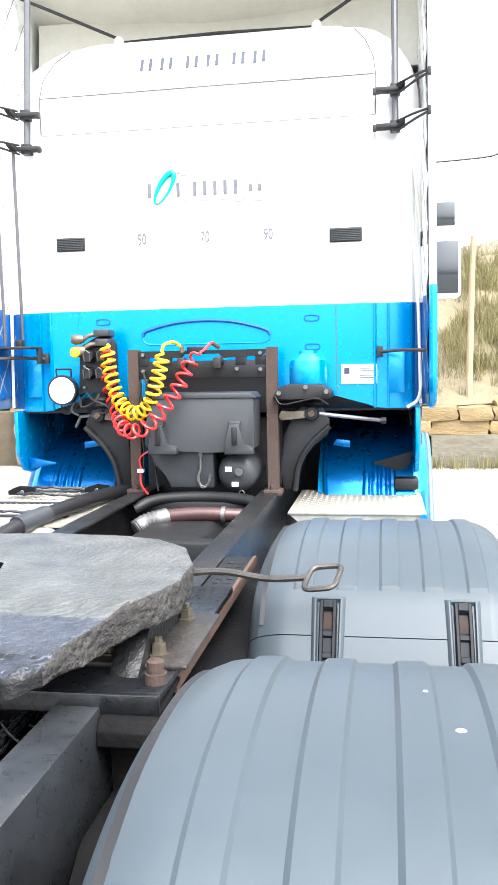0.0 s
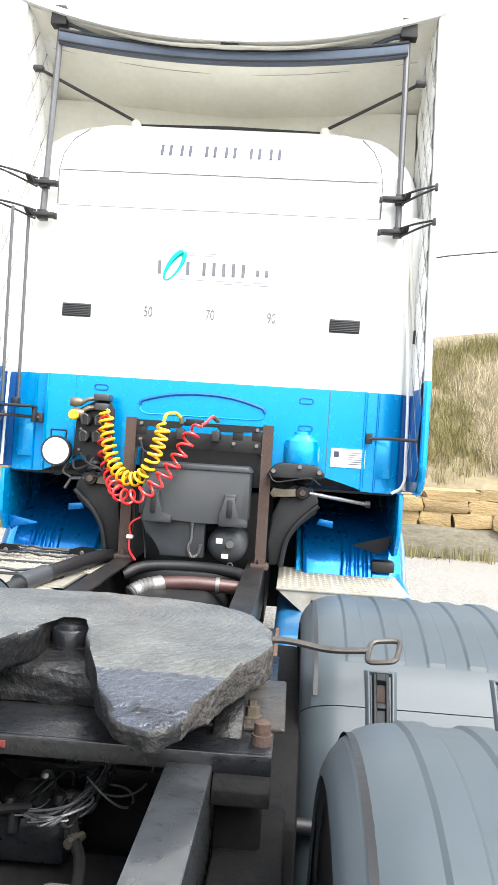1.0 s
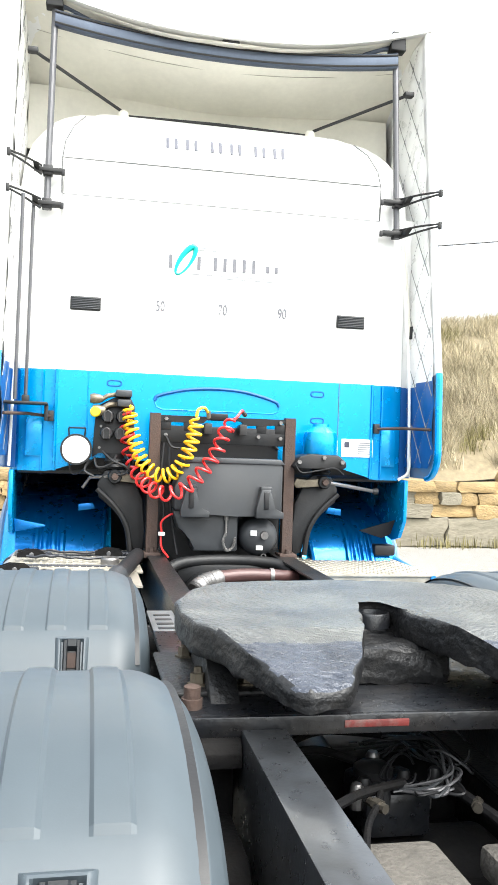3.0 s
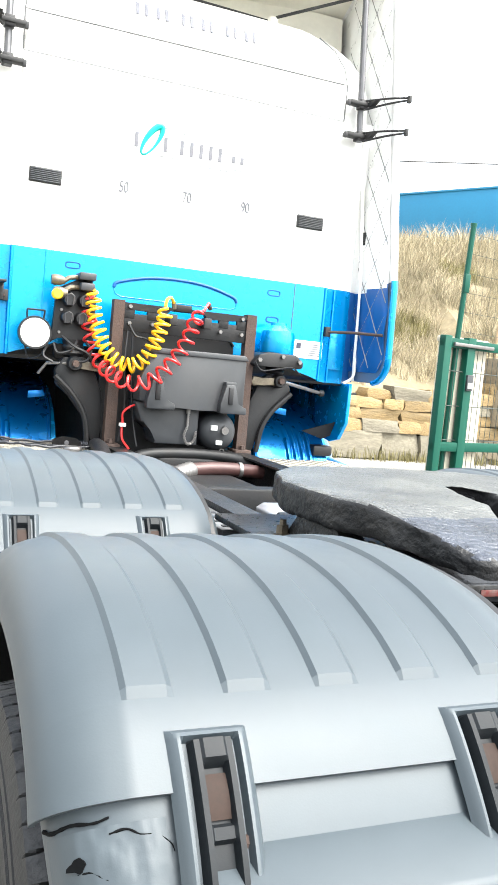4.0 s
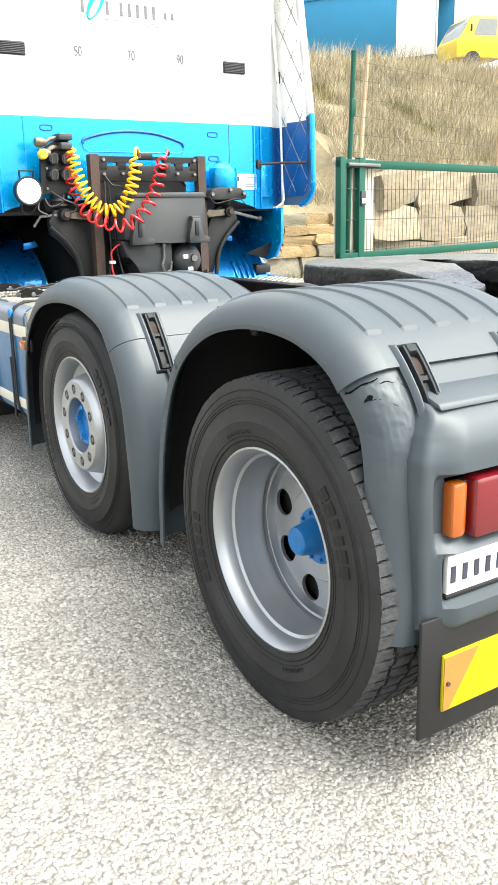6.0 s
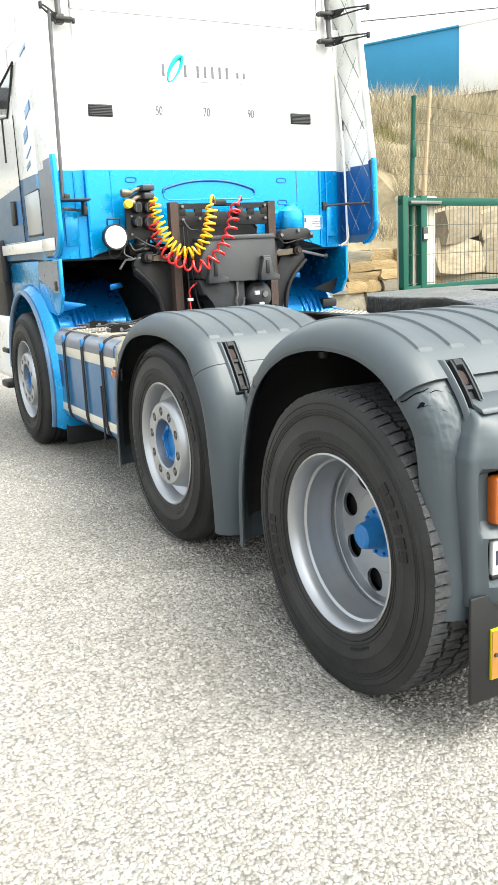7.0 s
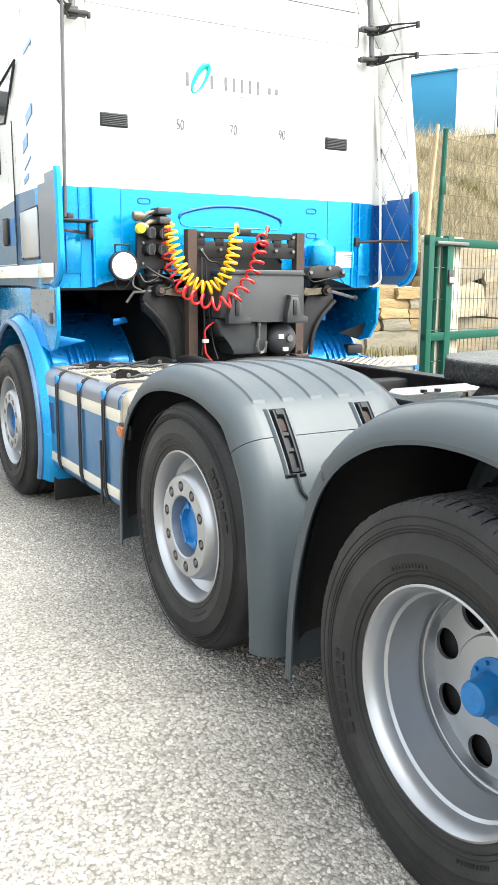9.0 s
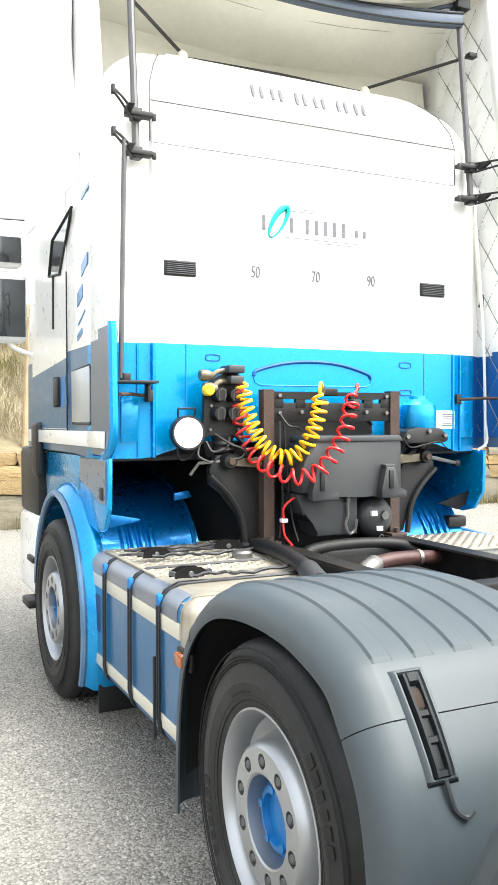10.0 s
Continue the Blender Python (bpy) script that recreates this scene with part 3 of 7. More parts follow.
def fender_sheet(points, s0, s1, ribbed, inner=0.552, outer=1.32, rib_to=None, narrow=0.0, inset=0.0):
    """A stretch of mudguard from arc length s0 to s1: a rounded cross-section swept along the profile, with raised ribs."""
    d, ys, zs = arc_of(points)
    xs = [(inner, -0.105), (inner + 0.004, -0.082), (inner + 0.015, -0.058), (inner + 0.034, -0.034), (inner + 0.060, -0.016), (inner + 0.090, -0.004), (inner + 0.112, 0)]
    marks = []
    for r in RIBS:
        marks += [(r - 0.006, 0), (r + 0.002, 0.0062), (r + 0.027, 0.0072), (r + 0.049, 0.0065), (r + 0.055, 0)]
    flat = marks if ribbed else [(r, 0) for r in RIBS]
    edge = [(outer - 0.086, -0.002), (outer - 0.070, -0.006), (outer - 0.052, -0.0125), (outer - 0.036, -0.022), (outer - 0.022, -0.035), (outer - 0.010, -0.052), (outer - 0.003, -0.070), (outer, -0.086), (outer - 0.001, -0.098)]
    section = [(x, h, 0) for x, h in xs] + [(x, 0, h) for x, h in flat] + [(x, h, 0) for x, h in edge]
    count = max(6, int((s1 - s0) / 0.025))
    bm = bmesh.new()
    rows = []
    marks_s = [s0 + (s1 - s0) * i / count for i in range(count + 1)]
    if ribbed:
        marks_s = sorted([m for m in marks_s if abs(m - rib_to[1]) > 0.02] + [rib_to[1] + e for e in (-0.024, -0.017, -0.013, 0.0, 0.004)])
    for s in marks_s:
        y, z = np.interp(s, d, ys), np.interp(s, d, zs)
        a, b = max(0, s - 0.02), min(d[-1], s + 0.02)
        t = Vector((0, np.interp(b, d, ys) - np.interp(a, d, ys), np.interp(b, d, zs) - np.interp(a, d, zs))).normalized()
        nrm = Vector((0, t.z, -t.y))
        nrm = -nrm if nrm.dot(Vector((0, y - (points[0][0] + points[-1][0]) / 2, z - 0.45))) < 0 else nrm
        k = 0.0
        if ribbed:
            k = min(1, max(0, (s - rib_to[0]) / 0.03)) * min(1, max(0, (rib_to[1] - s) / 0.013))
        pull = narrow * min(1, max(0, (s - s0) / 0.16)) if narrow else 0.0
        rows.append([bm.verts.new(Vector((-x + pull * max(0, (x - 0.9) / 0.4), y, z)) + nrm * (h + rib * k - inset)) for x, h, rib in section])
    for a, b in zip(rows, rows[1:]):
        for j in range(len(section) - 1):
            bm.faces.new((a[j], a[j + 1], b[j + 1], b[j]))
    return thicken(bm, 0.007)


def arc_at(points, y=None, z=None, last=True):
    d, ys, zs = arc_of(points)
    miss = np.abs(ys - y) if y is not None else np.abs(zs - z)
    if z is not None:
        miss = miss + (ys > (points[0][0] + points[-1][0]) / 2) * 10.0 * (1 if last else -1)
    return float(d[int(np.argmin(miss))])


def build_fender(points, rib_end, seam_z):
    d = arc_of(points)[0]
    seam = arc_at(points, z=seam_z)
    end = arc_at(points, y=rib_end)
    cover = fender_sheet(points, 0.0, seam - 0.0015, True, rib_to=(0.62, end))
    skirt = fender_sheet(points, seam - 0.012, float(d[-1]), False, outer=1.305, narrow=0.015, inset=0.012) if points is REAR else fender_sheet(points, seam + 0.0015, float(d[-1]), False)
    return cover, skirt


# the guards on the right sit further out than those on the left
RIGHT_SHIFT = {0.925: (0.055, 0.0, 0.0), 1.0: (0.085, -0.105, 0.024)}
fenders = []
for pts, rib_end, seam_z in ((MID, -2.40, 0.925), (REAR, -3.825, 1.0)):
    cover, skirt = build_fender(pts, rib_end, seam_z)
    a, b = both("mudguard_cover", cover, FENDER, truck, "grey ribbed plastic mudguard cover")
    if pts is REAR:
        b.data = mirrored(mesh_of("mudguard_cover", build_fender(pts, rib_end - 0.055, seam_z)[0], FENDER))
    far_skirt = both("mudguard_skirt", skirt, FENDER, truck, "grey plastic rear half of the mudguard")[1]
    for ob in (a, b):
        ob.data.set_sharp_from_angle(angle=radians(15))
    for ob in (b, far_skirt):
        ob.location = RIGHT_SHIFT[seam_z]
    fenders.append((pts, a, b))


def liner_mesh(points):
    """A dark inner liner under the mudguard's crown."""
    d, ys, zs = arc_of(points)
    mid = (points[0][0] + points[-1][0]) / 2

    def at(u, v):
        s = 0.12 + (arc_at(points, z=0.95) - 0.12) * v
        y, z = float(np.interp(s, d, ys)), float(np.interp(s, d, zs))
        t = Vector((0, np.interp(s + 0.02, d, ys) - np.interp(s - 0.02, d, ys), np.interp(s + 0.02, d, zs) - np.interp(s - 0.02, d, zs))).normalized()
        n = Vector((0, t.z, -t.y))
        n = -n if n.dot(Vector((0, y - mid, z - 0.45))) < 0 else n
        e = 0.022 + 0.055 * max(0, (u - 0.86) / 0.14) ** 2
        return Vector((-0.59 - 0.69 * u, y, z)) - n * e

    return sheet(at, 12, 40), at


for pts, a, b in fenders:
    mid = (pts[0][0] + pts[-1][0]) / 2
    inner = [(y + 0.07 * (mid - y), z - 0.10) for y, z in pts if z > 0.5]
    # Added black wall: closes the wheel arch so its inside reads as shade.
    wall = prism([(inner[0][0], 0.34)] + inner + [(inner[-1][0], 0.34)], "x", -0.575, -0.583)
    for cover, side in zip((a, b), both("inner_blackout", wall, BLACK, truck, "added black wall closing the inside of the mudguard")):
        side.parent = cover
for pts, a, b in fenders:
    bm, at = liner_mesh(pts)
    for cover, side in zip((a, b), both("mudguard_liner", bm, BLACK, a, "black inner mudguard liner")):
        side.parent = cover
    for k, v in enumerate((0.42, 0.56, 0.70, 0.84)):
        p = at(0.62, v)
        for cover, s in ((a, 1), (b, -1)):
            q = lathe([(-0.012, 0.0), (-0.012, 0.022), (0.012, 0.026), (0.012, 0.0)], 12, "z", m=Matrix.Translation((p.x * s, p.y, p.z - 0.012)))
            part("liner_clip", q, GREYPL, cover, "round plastic clip")


# ---- truck: wheels ----
def tyre_mesh(lugs, grow=1.075):
    w = 0.31
    prof = [(x, 0.292 + (r - 0.292) * grow) for x, r in [(0.012, 0.292), (-0.006, 0.302), (-0.018, 0.33), (-0.026, 0.37), (-0.027, 0.375), (-0.024, 0.38), (-0.02, 0.42), (-0.008, 0.455), (0.006, 0.478), (0.022, 0.490), (0.04, 0.494)]]
    if not lugs:
        for c in (0.08, 0.13, 0.18, 0.23):
            prof += [(c - 0.008, 0.487), (c - 0.005, 0.477), (c + 0.005, 0.477), (c + 0.008, 0.487)]
    prof += [(w - 0.03, 0.506 if lugs else 0.484), (w - 0.008, 0.485 if lugs else 0.465), (w + 0.015, 0.407), (w + 0.015, 0.353), (w - 0.012, 0.292)]
    if not lugs:
        wide = [(x, r if k < 11 else 0.292 + (r + 0.010 - 0.292) * grow) for k, (x, r) in enumerate(prof)]
        return mesh_of("tyre", lathe(wide, 96), TYRE)
    # block tread as one skin: grooves between four staggered rows of blocks
    grooves = (0.051, 0.121, 0.189, 0.259)
    cols = [-0.009, -0.006, 0.004, 0.014, 0.024, 0.034, 0.086, 0.155, 0.224, 0.28, 0.294, 0.312]
    cols = sorted(cols + [g + e for g in grooves for e in (-0.014, -0.0105, -0.0075, -0.0045, -0.0015, 0.0015, 0.0045, 0.0075, 0.0105, 0.014)])
    prof = prof[:7] + [(-0.021, 0.455), (-0.017, 0.480), (-0.012, 0.494)] + [(x, None) for x in cols] + [(0.322, 0.485)] + prof[-3:]
    n, blocks = 1360, 80

    def tread(x, k):
        crown = 0.511 - 0.9 * max(0, abs(x - 0.155) - 0.07) ** 2
        turn = k / n * blocks
        weave = 0.0055 * (1 if turn % 2 < 1 else -1)
        for g in grooves:
            if abs(x - g - weave) < 0.0046:
                return crown - 0.015
        row = int(np.searchsorted(grooves, x - weave))
        f = (turn + (0.0, 0.45, 0.1, 0.6, 0.2)[row] + (x - 0.155) * (2.2, -3.0, 2.6, -3.0, 2.2)[row]) % 1.0
        return crown - ((0.012 if x > 0.012 else 0.006) if f < (0.13 if row else 0.10) else 0.0) + 0.0022 * noise.noise((x * 40, k * 0.13, 2))

    bm = bmesh.new()
    rings = []
    for x, r in prof:
        rings.append([bm.verts.new((x, (r or tread(x, k)) * math.cos(2 * math.pi * k / n), (r or tread(x, k)) * math.sin(2 * math.pi * k / n))) for k in range(n)])
    for p, q in zip(rings, rings[1:]):
        for k in range(n):
            f = bm.faces.new((p[k], p[(k + 1) % n], q[(k + 1) % n], q[k]))
            if all(-0.0095 < v.co.x < 0.313 and math.hypot(v.co.y, v.co.z) > 0.4975 for v in f.verts):
                f.material_index = 1
    return mesh_of("tyre", bm, (TYRE, TREAD))


def marking_mesh():
    bm = bmesh.new()
    rnd = random.Random(2)
    for start, count, r, h in ((0.6, 6, 0.385, 0.019), (3.9, 6, 0.385, 0.019), (2.3, 9, 0.352, 0.006), (5.5, 11, 0.352, 0.006)):
        for k in range(count):
            a = start + k * h * 5.6 * 0.385 / r
            m = Matrix.Rotation(a, 4, "X") @ Matrix.Translation((-0.0275 if r > 0.36 else -0.0238, 0, r))
            w = h * rnd.uniform(0.6, 0.9)
            box(0.001, 0.004, -w, w, -h, h, 0.0, bm, m)
    for r, x in ((0.325, -0.0182), (0.338, -0.0205), (0.432, -0.0222), (0.440, -0.0222), (0.449, -0.0222), (0.470, -0.0205)):
        lathe([(x + 0.003, r - 0.0025), (x, r - 0.0005), (x, r + 0.0005), (x + 0.003, r + 0.0025)], 96, bm=bm)
    return mesh_of("sidewall_marking", bm, MARKRUBBER)


def holed_disc(bm, r0, r1, x, count, hole_r, hole_at, turn=0.0, depth=0.012):
    """A flat ring at x with round holes that go through it."""
    span = 2 * math.pi / count
    for k in range(count):
        mid = k * span + turn
        ring_in, ring_out = [], []
        turns = [2 * math.pi * i / 24 for i in range(24)]
        for dr in (r1 - hole_at, r0 - hole_at):
            for da in (span / 2 * hole_at, -span / 2 * hole_at):
                c = math.atan2(da, dr) % (2 * math.pi)
                turns[min(range(24), key=lambda i: abs(turns[i] - c))] = c
        for i in range(24):
            t = turns[i]
            cr, ca = math.cos(t), math.sin(t)
            ring_in.append((hole_at + hole_r * cr, mid + hole_r * ca / hole_at))
            lim = []
            if abs(cr) > 1e-6:
                lim.append(((r1 if cr > 0 else r0) - hole_at) / cr)
            if abs(ca) > 1e-6:
                lim.append(span / 2 * hole_at / abs(ca))
            far = min(lim)
            ring_out.append((hole_at + far * cr, mid + far * ca / hole_at))
        pts = lambda ring, xx: [bm.verts.new((xx, r * math.cos(a), r * math.sin(a))) for r, a in ring]
        o, i0, i1 = pts(ring_out, x), pts(ring_in, x), pts(ring_in, x + depth)
        for j in range(24):
            n = (j + 1) % 24
            bm.faces.new((o[j], o[n], i0[n], i0[j]))
            bm.faces.new((i0[j], i0[n], i1[n], i1[j]))


def deep_rim():
    bm = lathe([(0.012, 0.285), (0.0, 0.303), (-0.010, 0.304), (-0.012, 0.298), (-0.004, 0.290), (0.02, 0.281), (0.045, 0.278), (0.052, 0.270), (0.085, 0.267), (0.095, 0.264), (0.125, 0.262), (0.135, 0.257), (0.148, 0.256), (0.156, 0.262), (0.168, 0.262), (0.172, 0.257), (0.170, 0.252), (0.163, 0.250), (0.163, 0.246), (0.183, 0.243), (0.19, 0.240)], 96)
    holed_disc(bm, 0.146, 0.240, 0.19, 8, 0.043, 0.197)
    lathe([(0.19, 0.146), (0.184, 0.144), (0.180, 0.14), (0.180, 0.082)], 96, bm=bm)
    return mesh_of("rim", bm, SILVER)


def flat_rim():
    bm = lathe([(0.012, 0.285), (0.0, 0.303), (-0.010, 0.304), (-0.012, 0.298), (-0.004, 0.290), (0.03, 0.278), (0.06, 0.272), (0.075, 0.255), (0.085, 0.235), (0.06, 0.226), (0.02, 0.214), (-0.004, 0.205), (-0.012, 0.196)], 72)
    holed_disc(bm, 0.128, 0.196, -0.012, 10, 0.0215, 0.161, depth=0.03)
    lathe([(-0.012, 0.128), (-0.008, 0.122), (0.06, 0.118)], 72, bm=bm)
    lathe([(0.018, 0.128), (0.018, 0.195)], 48, bm=bm)
    return mesh_of("rim", bm, SILVER)


MARKING = marking_mesh()
TYRE_LUG, TYRE_RIB, TYRE_FRONT, RIM_DEEP, RIM_FLAT = tyre_mesh(True), tyre_mesh(False, 1.0), tyre_mesh(False, 1.12), deep_rim(), flat_rim()
bm = bmesh.new()
lathe([(-0.018, 0.0), (-0.018, 0.010), (-0.014, 0.0135), (0.004, 0.0135), (0.004, 0.019), (0.012, 0.019)], 12, bm=bm)
NUT = mesh_of("wheel_nut", bm, RODGREY)
bm = bmesh.new()
lathe([(0.20, 0.090), (0.176, 0.087), (0.172, 0.064), (0.170, 0.060), (0.165, 0.055), (0.140, 0.050), (0.112, 0.046), (0.100, 0.042), (0.094, 0.034), (0.092, 0.0)], 40, bm=bm)
for k in range(10):
    a = 2 * math.pi * k / 10 + 0.3
    lathe([(0.164, 0.0), (0.164, 0.006), (0.19, 0.006)], 8, bm=bm, m=Matrix.Translation((0, 0.074 * math.cos(a), 0.074 * math.sin(a))))
HUB_DEEP = mesh_of("hub", bm, HUBBLUE)
bm = bmesh.new()
lathe([(0.07, 0.125), (0.045, 0.118), (0.03, 0.092), (0.02, 0.088), (0.015, 0.07), (0.035, 0.066), (0.035, 0.0)], 40, bm=bm)
for k in range(5):
    a = 2 * math.pi * k / 5
    lathe([(0.012, 0.0), (0.012, 0.012), (0.03, 0.012)], 8, bm=bm, m=Matrix.Translation((0, 0.078 * math.cos(a), 0.078 * math.sin(a))))
HUB_FLAT = mesh_of("hub", bm, HUBBLUE)
bm = bmesh.new()
lathe([(0.225, 0.0), (0.225, 0.25), (0.34, 0.255), (0.34, 0.0)], 32, bm=bm)
DRUM = mesh_of("wheel", bm, BLACK)


def build_wheel(x, y, z, deep, turn):
    """A wheel whose outer flange lies at x; left wheels look to -x."""
    side = -1 if x < 0 else 1
    drum = part("wheel", DRUM, None, truck, "truck wheel with a steel rim")
    drum.matrix_basis = pose(x, y, z, 0, 0, 180 if side > 0 else 0) @ Matrix.Rotation(turn, 4, "X") @ Matrix.Scale(1.03 if deep else 1.0, 4)
    part("tyre", TYRE_LUG if deep else TYRE_FRONT if y > 0 else TYRE_RIB, None, drum, "worn black truck tyre, dusty")
    tagged(part("sidewall_marking", MARKING, None, drum, "raised unreadable sidewall marking"), kind="stuff")
    part("rim", RIM_DEEP if deep else RIM_FLAT, None, drum, "silver painted steel rim")
    part("hub", HUB_DEEP if deep else HUB_FLAT, None, drum, "blue painted hub")
    for k in range(0 if deep else 10):
        a = 2 * math.pi * k / 10
        ob = part("wheel_nut", NUT, None, drum)
        ob.location = (0.004, 0.161 * math.cos(a), 0.161 * math.sin(a))
    return drum


for s in (-1, 1):
    build_wheel(s * 1.293, -3.468, 0.402, True, 0.26)
    build_wheel(s * 1.295, -1.99, 0.494, False, 0.2)
    build_wheel(s * 1.268, 0.87, 0.512, False, 0.9)


# ---- truck: fifth wheel ----
CREASE = -3.045
CASTDUST = mat("oil_stained_casting", (0.036, 0.031, 0.026), 0.45, metal=0.1, var=0.4, scale=9, bump=0.3, bump_scale=50, dirt=(0.018, 0.015, 0.012), dirt_amount=0.8, dirt_scale=12)
UNIONBRASS = mat("grimy_plated_nut", (0.13, 0.11, 0.08), 0.4, metal=0.6, var=0.3, dirt=(0.04, 0.032, 0.024), dirt_amount=0.7, dirt_scale=30)
BARSTEEL = mat("brown_stained_steel", (0.075, 0.068, 0.062), 0.45, metal=0.5, var=0.3, scale=14, dirt=(0.03, 0.026, 0.022), dirt_amount=0.6, dirt_scale=18)


def build_fifth_wheel():
    half = [(0.0, -2.36), (0.2, -2.365), (0.36, -2.41), (0.46, -2.52), (0.52, -2.70), (0.525, -2.86), (0.50, -2.98), (0.41, -3.17), (0.345, -3.315), (0.315, -3.335), (0.23, -3.31), (0.17, -3.19), (0.112, -3.03), (0.062, -2.88), (0.056, -2.78), (0.042, -2.735), (0, -2.718)]
    outline = half + [(-x, y) for x, y in half[-2:0:-1]]
    bm = prism(outline, "z", 1.09, 1.172, 0.014)
    bmesh.ops.triangulate(bm, faces=[f for f in bm.faces if len(f.verts) > 4])
    for size in (0.028, 0.028, 0.028, 0.014):
        bmesh.ops.subdivide_edges(bm, edges=[e for e in bm.edges if e.calc_length() > size], cuts=1, use_grid_fill=True)
        bmesh.ops.triangulate(bm, faces=[f for f in bm.faces if len(f.verts) > 4])
    for v in bm.verts:
        drop = max(0, CREASE - v.co.y)
        if v.co.z > 1.13:
            v.co.z -= drop * 0.24
        else:
            v.co.z += -drop * 0.24 + min(drop, 0.3) * 0.15
        n = noise.noise(v.co * 12)
        rough = 0.5 if v.co.z > 1.13 and not v.is_boundary else 1.0
        v.co += Vector((n, noise.noise(v.co * 12 + Vector((5, 0, 0))), 0)) * 0.007 * rough
        v.co.z += 0.0025 * noise.noise(v.co * 7) + 0.0012 * noise.noise(v.co * 30) + (0.010 * noise.noise(v.co * 22) if v.co.z < 1.12 else 0)
    bm.normal_update()
    for f in bm.faces:
        c = f.calc_center_median()
        rim = 0.02 * noise.noise(c * 14)
        if abs(f.normal.z) > 0.75 and c.z > 1.105 - 0.24 * max(0, CREASE - c.y):
            f.material_index = 1 if c.y > -3.12 + 0.25 * rim else 2
        elif c.x > 0.36 + 3 * rim and c.y > -3.30:
            f.material_index = 3
    plate_mesh = mesh_of("fifth_wheel", bm, (GREASE, PLATETOP, RAMP, CRUST))
    plate_mesh.set_sharp_from_angle(angle=radians(75))
    fw = part("fifth_wheel", plate_mesh, None, truck, "grease-smeared steel fifth wheel plate")
    th = box(-0.17, 0.17, -2.92, -2.74, 0.985, 1.095, 0.03)
    bmesh.ops.subdivide_edges(th, edges=th.edges[:], cuts=5, use_grid_fill=True)
    for v in th.verts:
        v.co += noise.noise_vector(v.co * 14) * 0.022
    part("throat", th, GREASE, fw, "grease-clogged throat")
    part("locking_jaw", lathe([(1.112, 0.050), (1.146, 0.050), (1.152, 0.047), (1.150, 0.042), (1.12, 0.036), (1.112, 0.040)], 28, "z", m=Matrix.Translation((0, -2.764, 0))), OIL, fw, "black jaw ring")
    for s in (-1, 1):
        bm = prism([(-2.62, 0.99), (-3.05, 0.99), (-2.92, 1.09), (-2.72, 1.09)], "x", s * 0.40, s * 0.47, 0.008)
        part("pedestal", bm, GREASE, fw, "cast pivot bracket")
        foot = part("pedestal_foot", box(s * 0.33, s * 0.565, -2.99, -2.60, 0.998, 1.012, 0.006), GREASE if s < 0 else CASTDUST, fw, "cast foot of the pivot bracket")
        for x, y in ((0.368, -2.93), (0.485, -2.93), (0.485, -2.66)):
            nut = lathe([(1.012, 0.0), (1.012, 0.026), (1.017, 0.026), (1.018, 0.019), (1.040, 0.018), (1.041, 0.011), (1.055, 0.010), (1.056, 0.0)], 6, "z", m=Matrix.Translation((s * x, y, 0)))
            part("foot_nut", nut, UNIONBRASS, foot, "grimy hexagon nut")
    bar = curve_points([(0.42, -2.50, 1.09), (0.55, -2.50, 1.10), (0.68, -2.52, 1.088), (0.79, -2.53, 1.096)], 6)
    part("release_bar", tube(bar, 0.010, 8), BARSTEEL, fw, "dark steel release bar reaching over the mudguard")
    loop = []
    for i in range(28):
        a = 2 * math.pi * i / 28
        c, q = math.cos(a), math.sin(a)
        u, v = math.copysign(abs(c) ** 0.45, c), math.copysign(abs(q) ** 0.45, q)
        loop.append((0.832 + 0.042 * u + 0.010 * v, -2.535 + 0.040 * v, 1.098 + 0.021 * v + 0.004 * u))
    part("release_handle", tube(loop, 0.008, 8, closed=True), BARSTEEL, fw, "square steel pull loop")
    plate = part("mounting_plate", box(-0.54, 0.54, -3.12, -2.28, 0.978, 0.998, 0.004), OIL, truck, "oily black steel mounting plate")
    part("front_lip", box(-0.54, 0.54, -3.135, -3.118, 0.955, 0.998, 0.003), OIL, plate)
    part("type_label", box(-0.185, -0.035, -3.138, -3.134, 0.970, 0.986, 0.001), mat("faded_red_label", (0.10, 0.012, 0.010), 0.6, var=0.4, scale=20, dirt=(0.12, 0.10, 0.09), dirt_amount=0.8, dirt_scale=30), plate, "scuffed red type label, unreadable")
    for s in (-1, 1):
        for y in (-3.06,):
            bm = lathe([(0.99, 0.0), (0.99, 0.024), (1.02, 0.024), (1.02, 0.019), (1.045, 0.019), (1.048, 0.014), (1.048, 0.0)], 12, "z")
            ob = part("bolt", bm, RUST, plate, "rusty hexagon bolt")
            ob.location = (s * 0.515, y, 0)
        bent = [(-2.95, 0.972), (-3.12, 0.960), (-3.15, 0.950), (-3.165, 0.93), (-3.168, 0.90), (-3.158, 0.90), (-3.153, 0.925), (-3.142, 0.94), (-3.11, 0.949), (-2.95, 0.960)]
        arm = part("rail_bracket", prism(bent, "x", s * 0.417, s * 0.540, 0.003), SHADEGRIME, truck, "bent steel bracket bolted to the rail")
        part("bracket_web", box(s * 0.42, s * 0.525, -3.10, -2.95, 0.62, 0.945, 0.012), SHADEGRIME, arm)


build_fifth_wheel()


# ---- truck: back of the cab ----
SEAM = mat("dark_seam", (0.10, 0.10, 0.10), 0.8)
GASKET = mat("black_rubber_gasket", (0.015, 0.015, 0.015), 0.6)
BARBLUE = mat("blue_grey_steel", (0.075, 0.095, 0.13), 0.4, metal=0.4, var=0.1, dirt=(0.03, 0.035, 0.05), dirt_amount=0.4)


def strip(points, r=0.003):
    return tube(points, r, 6)


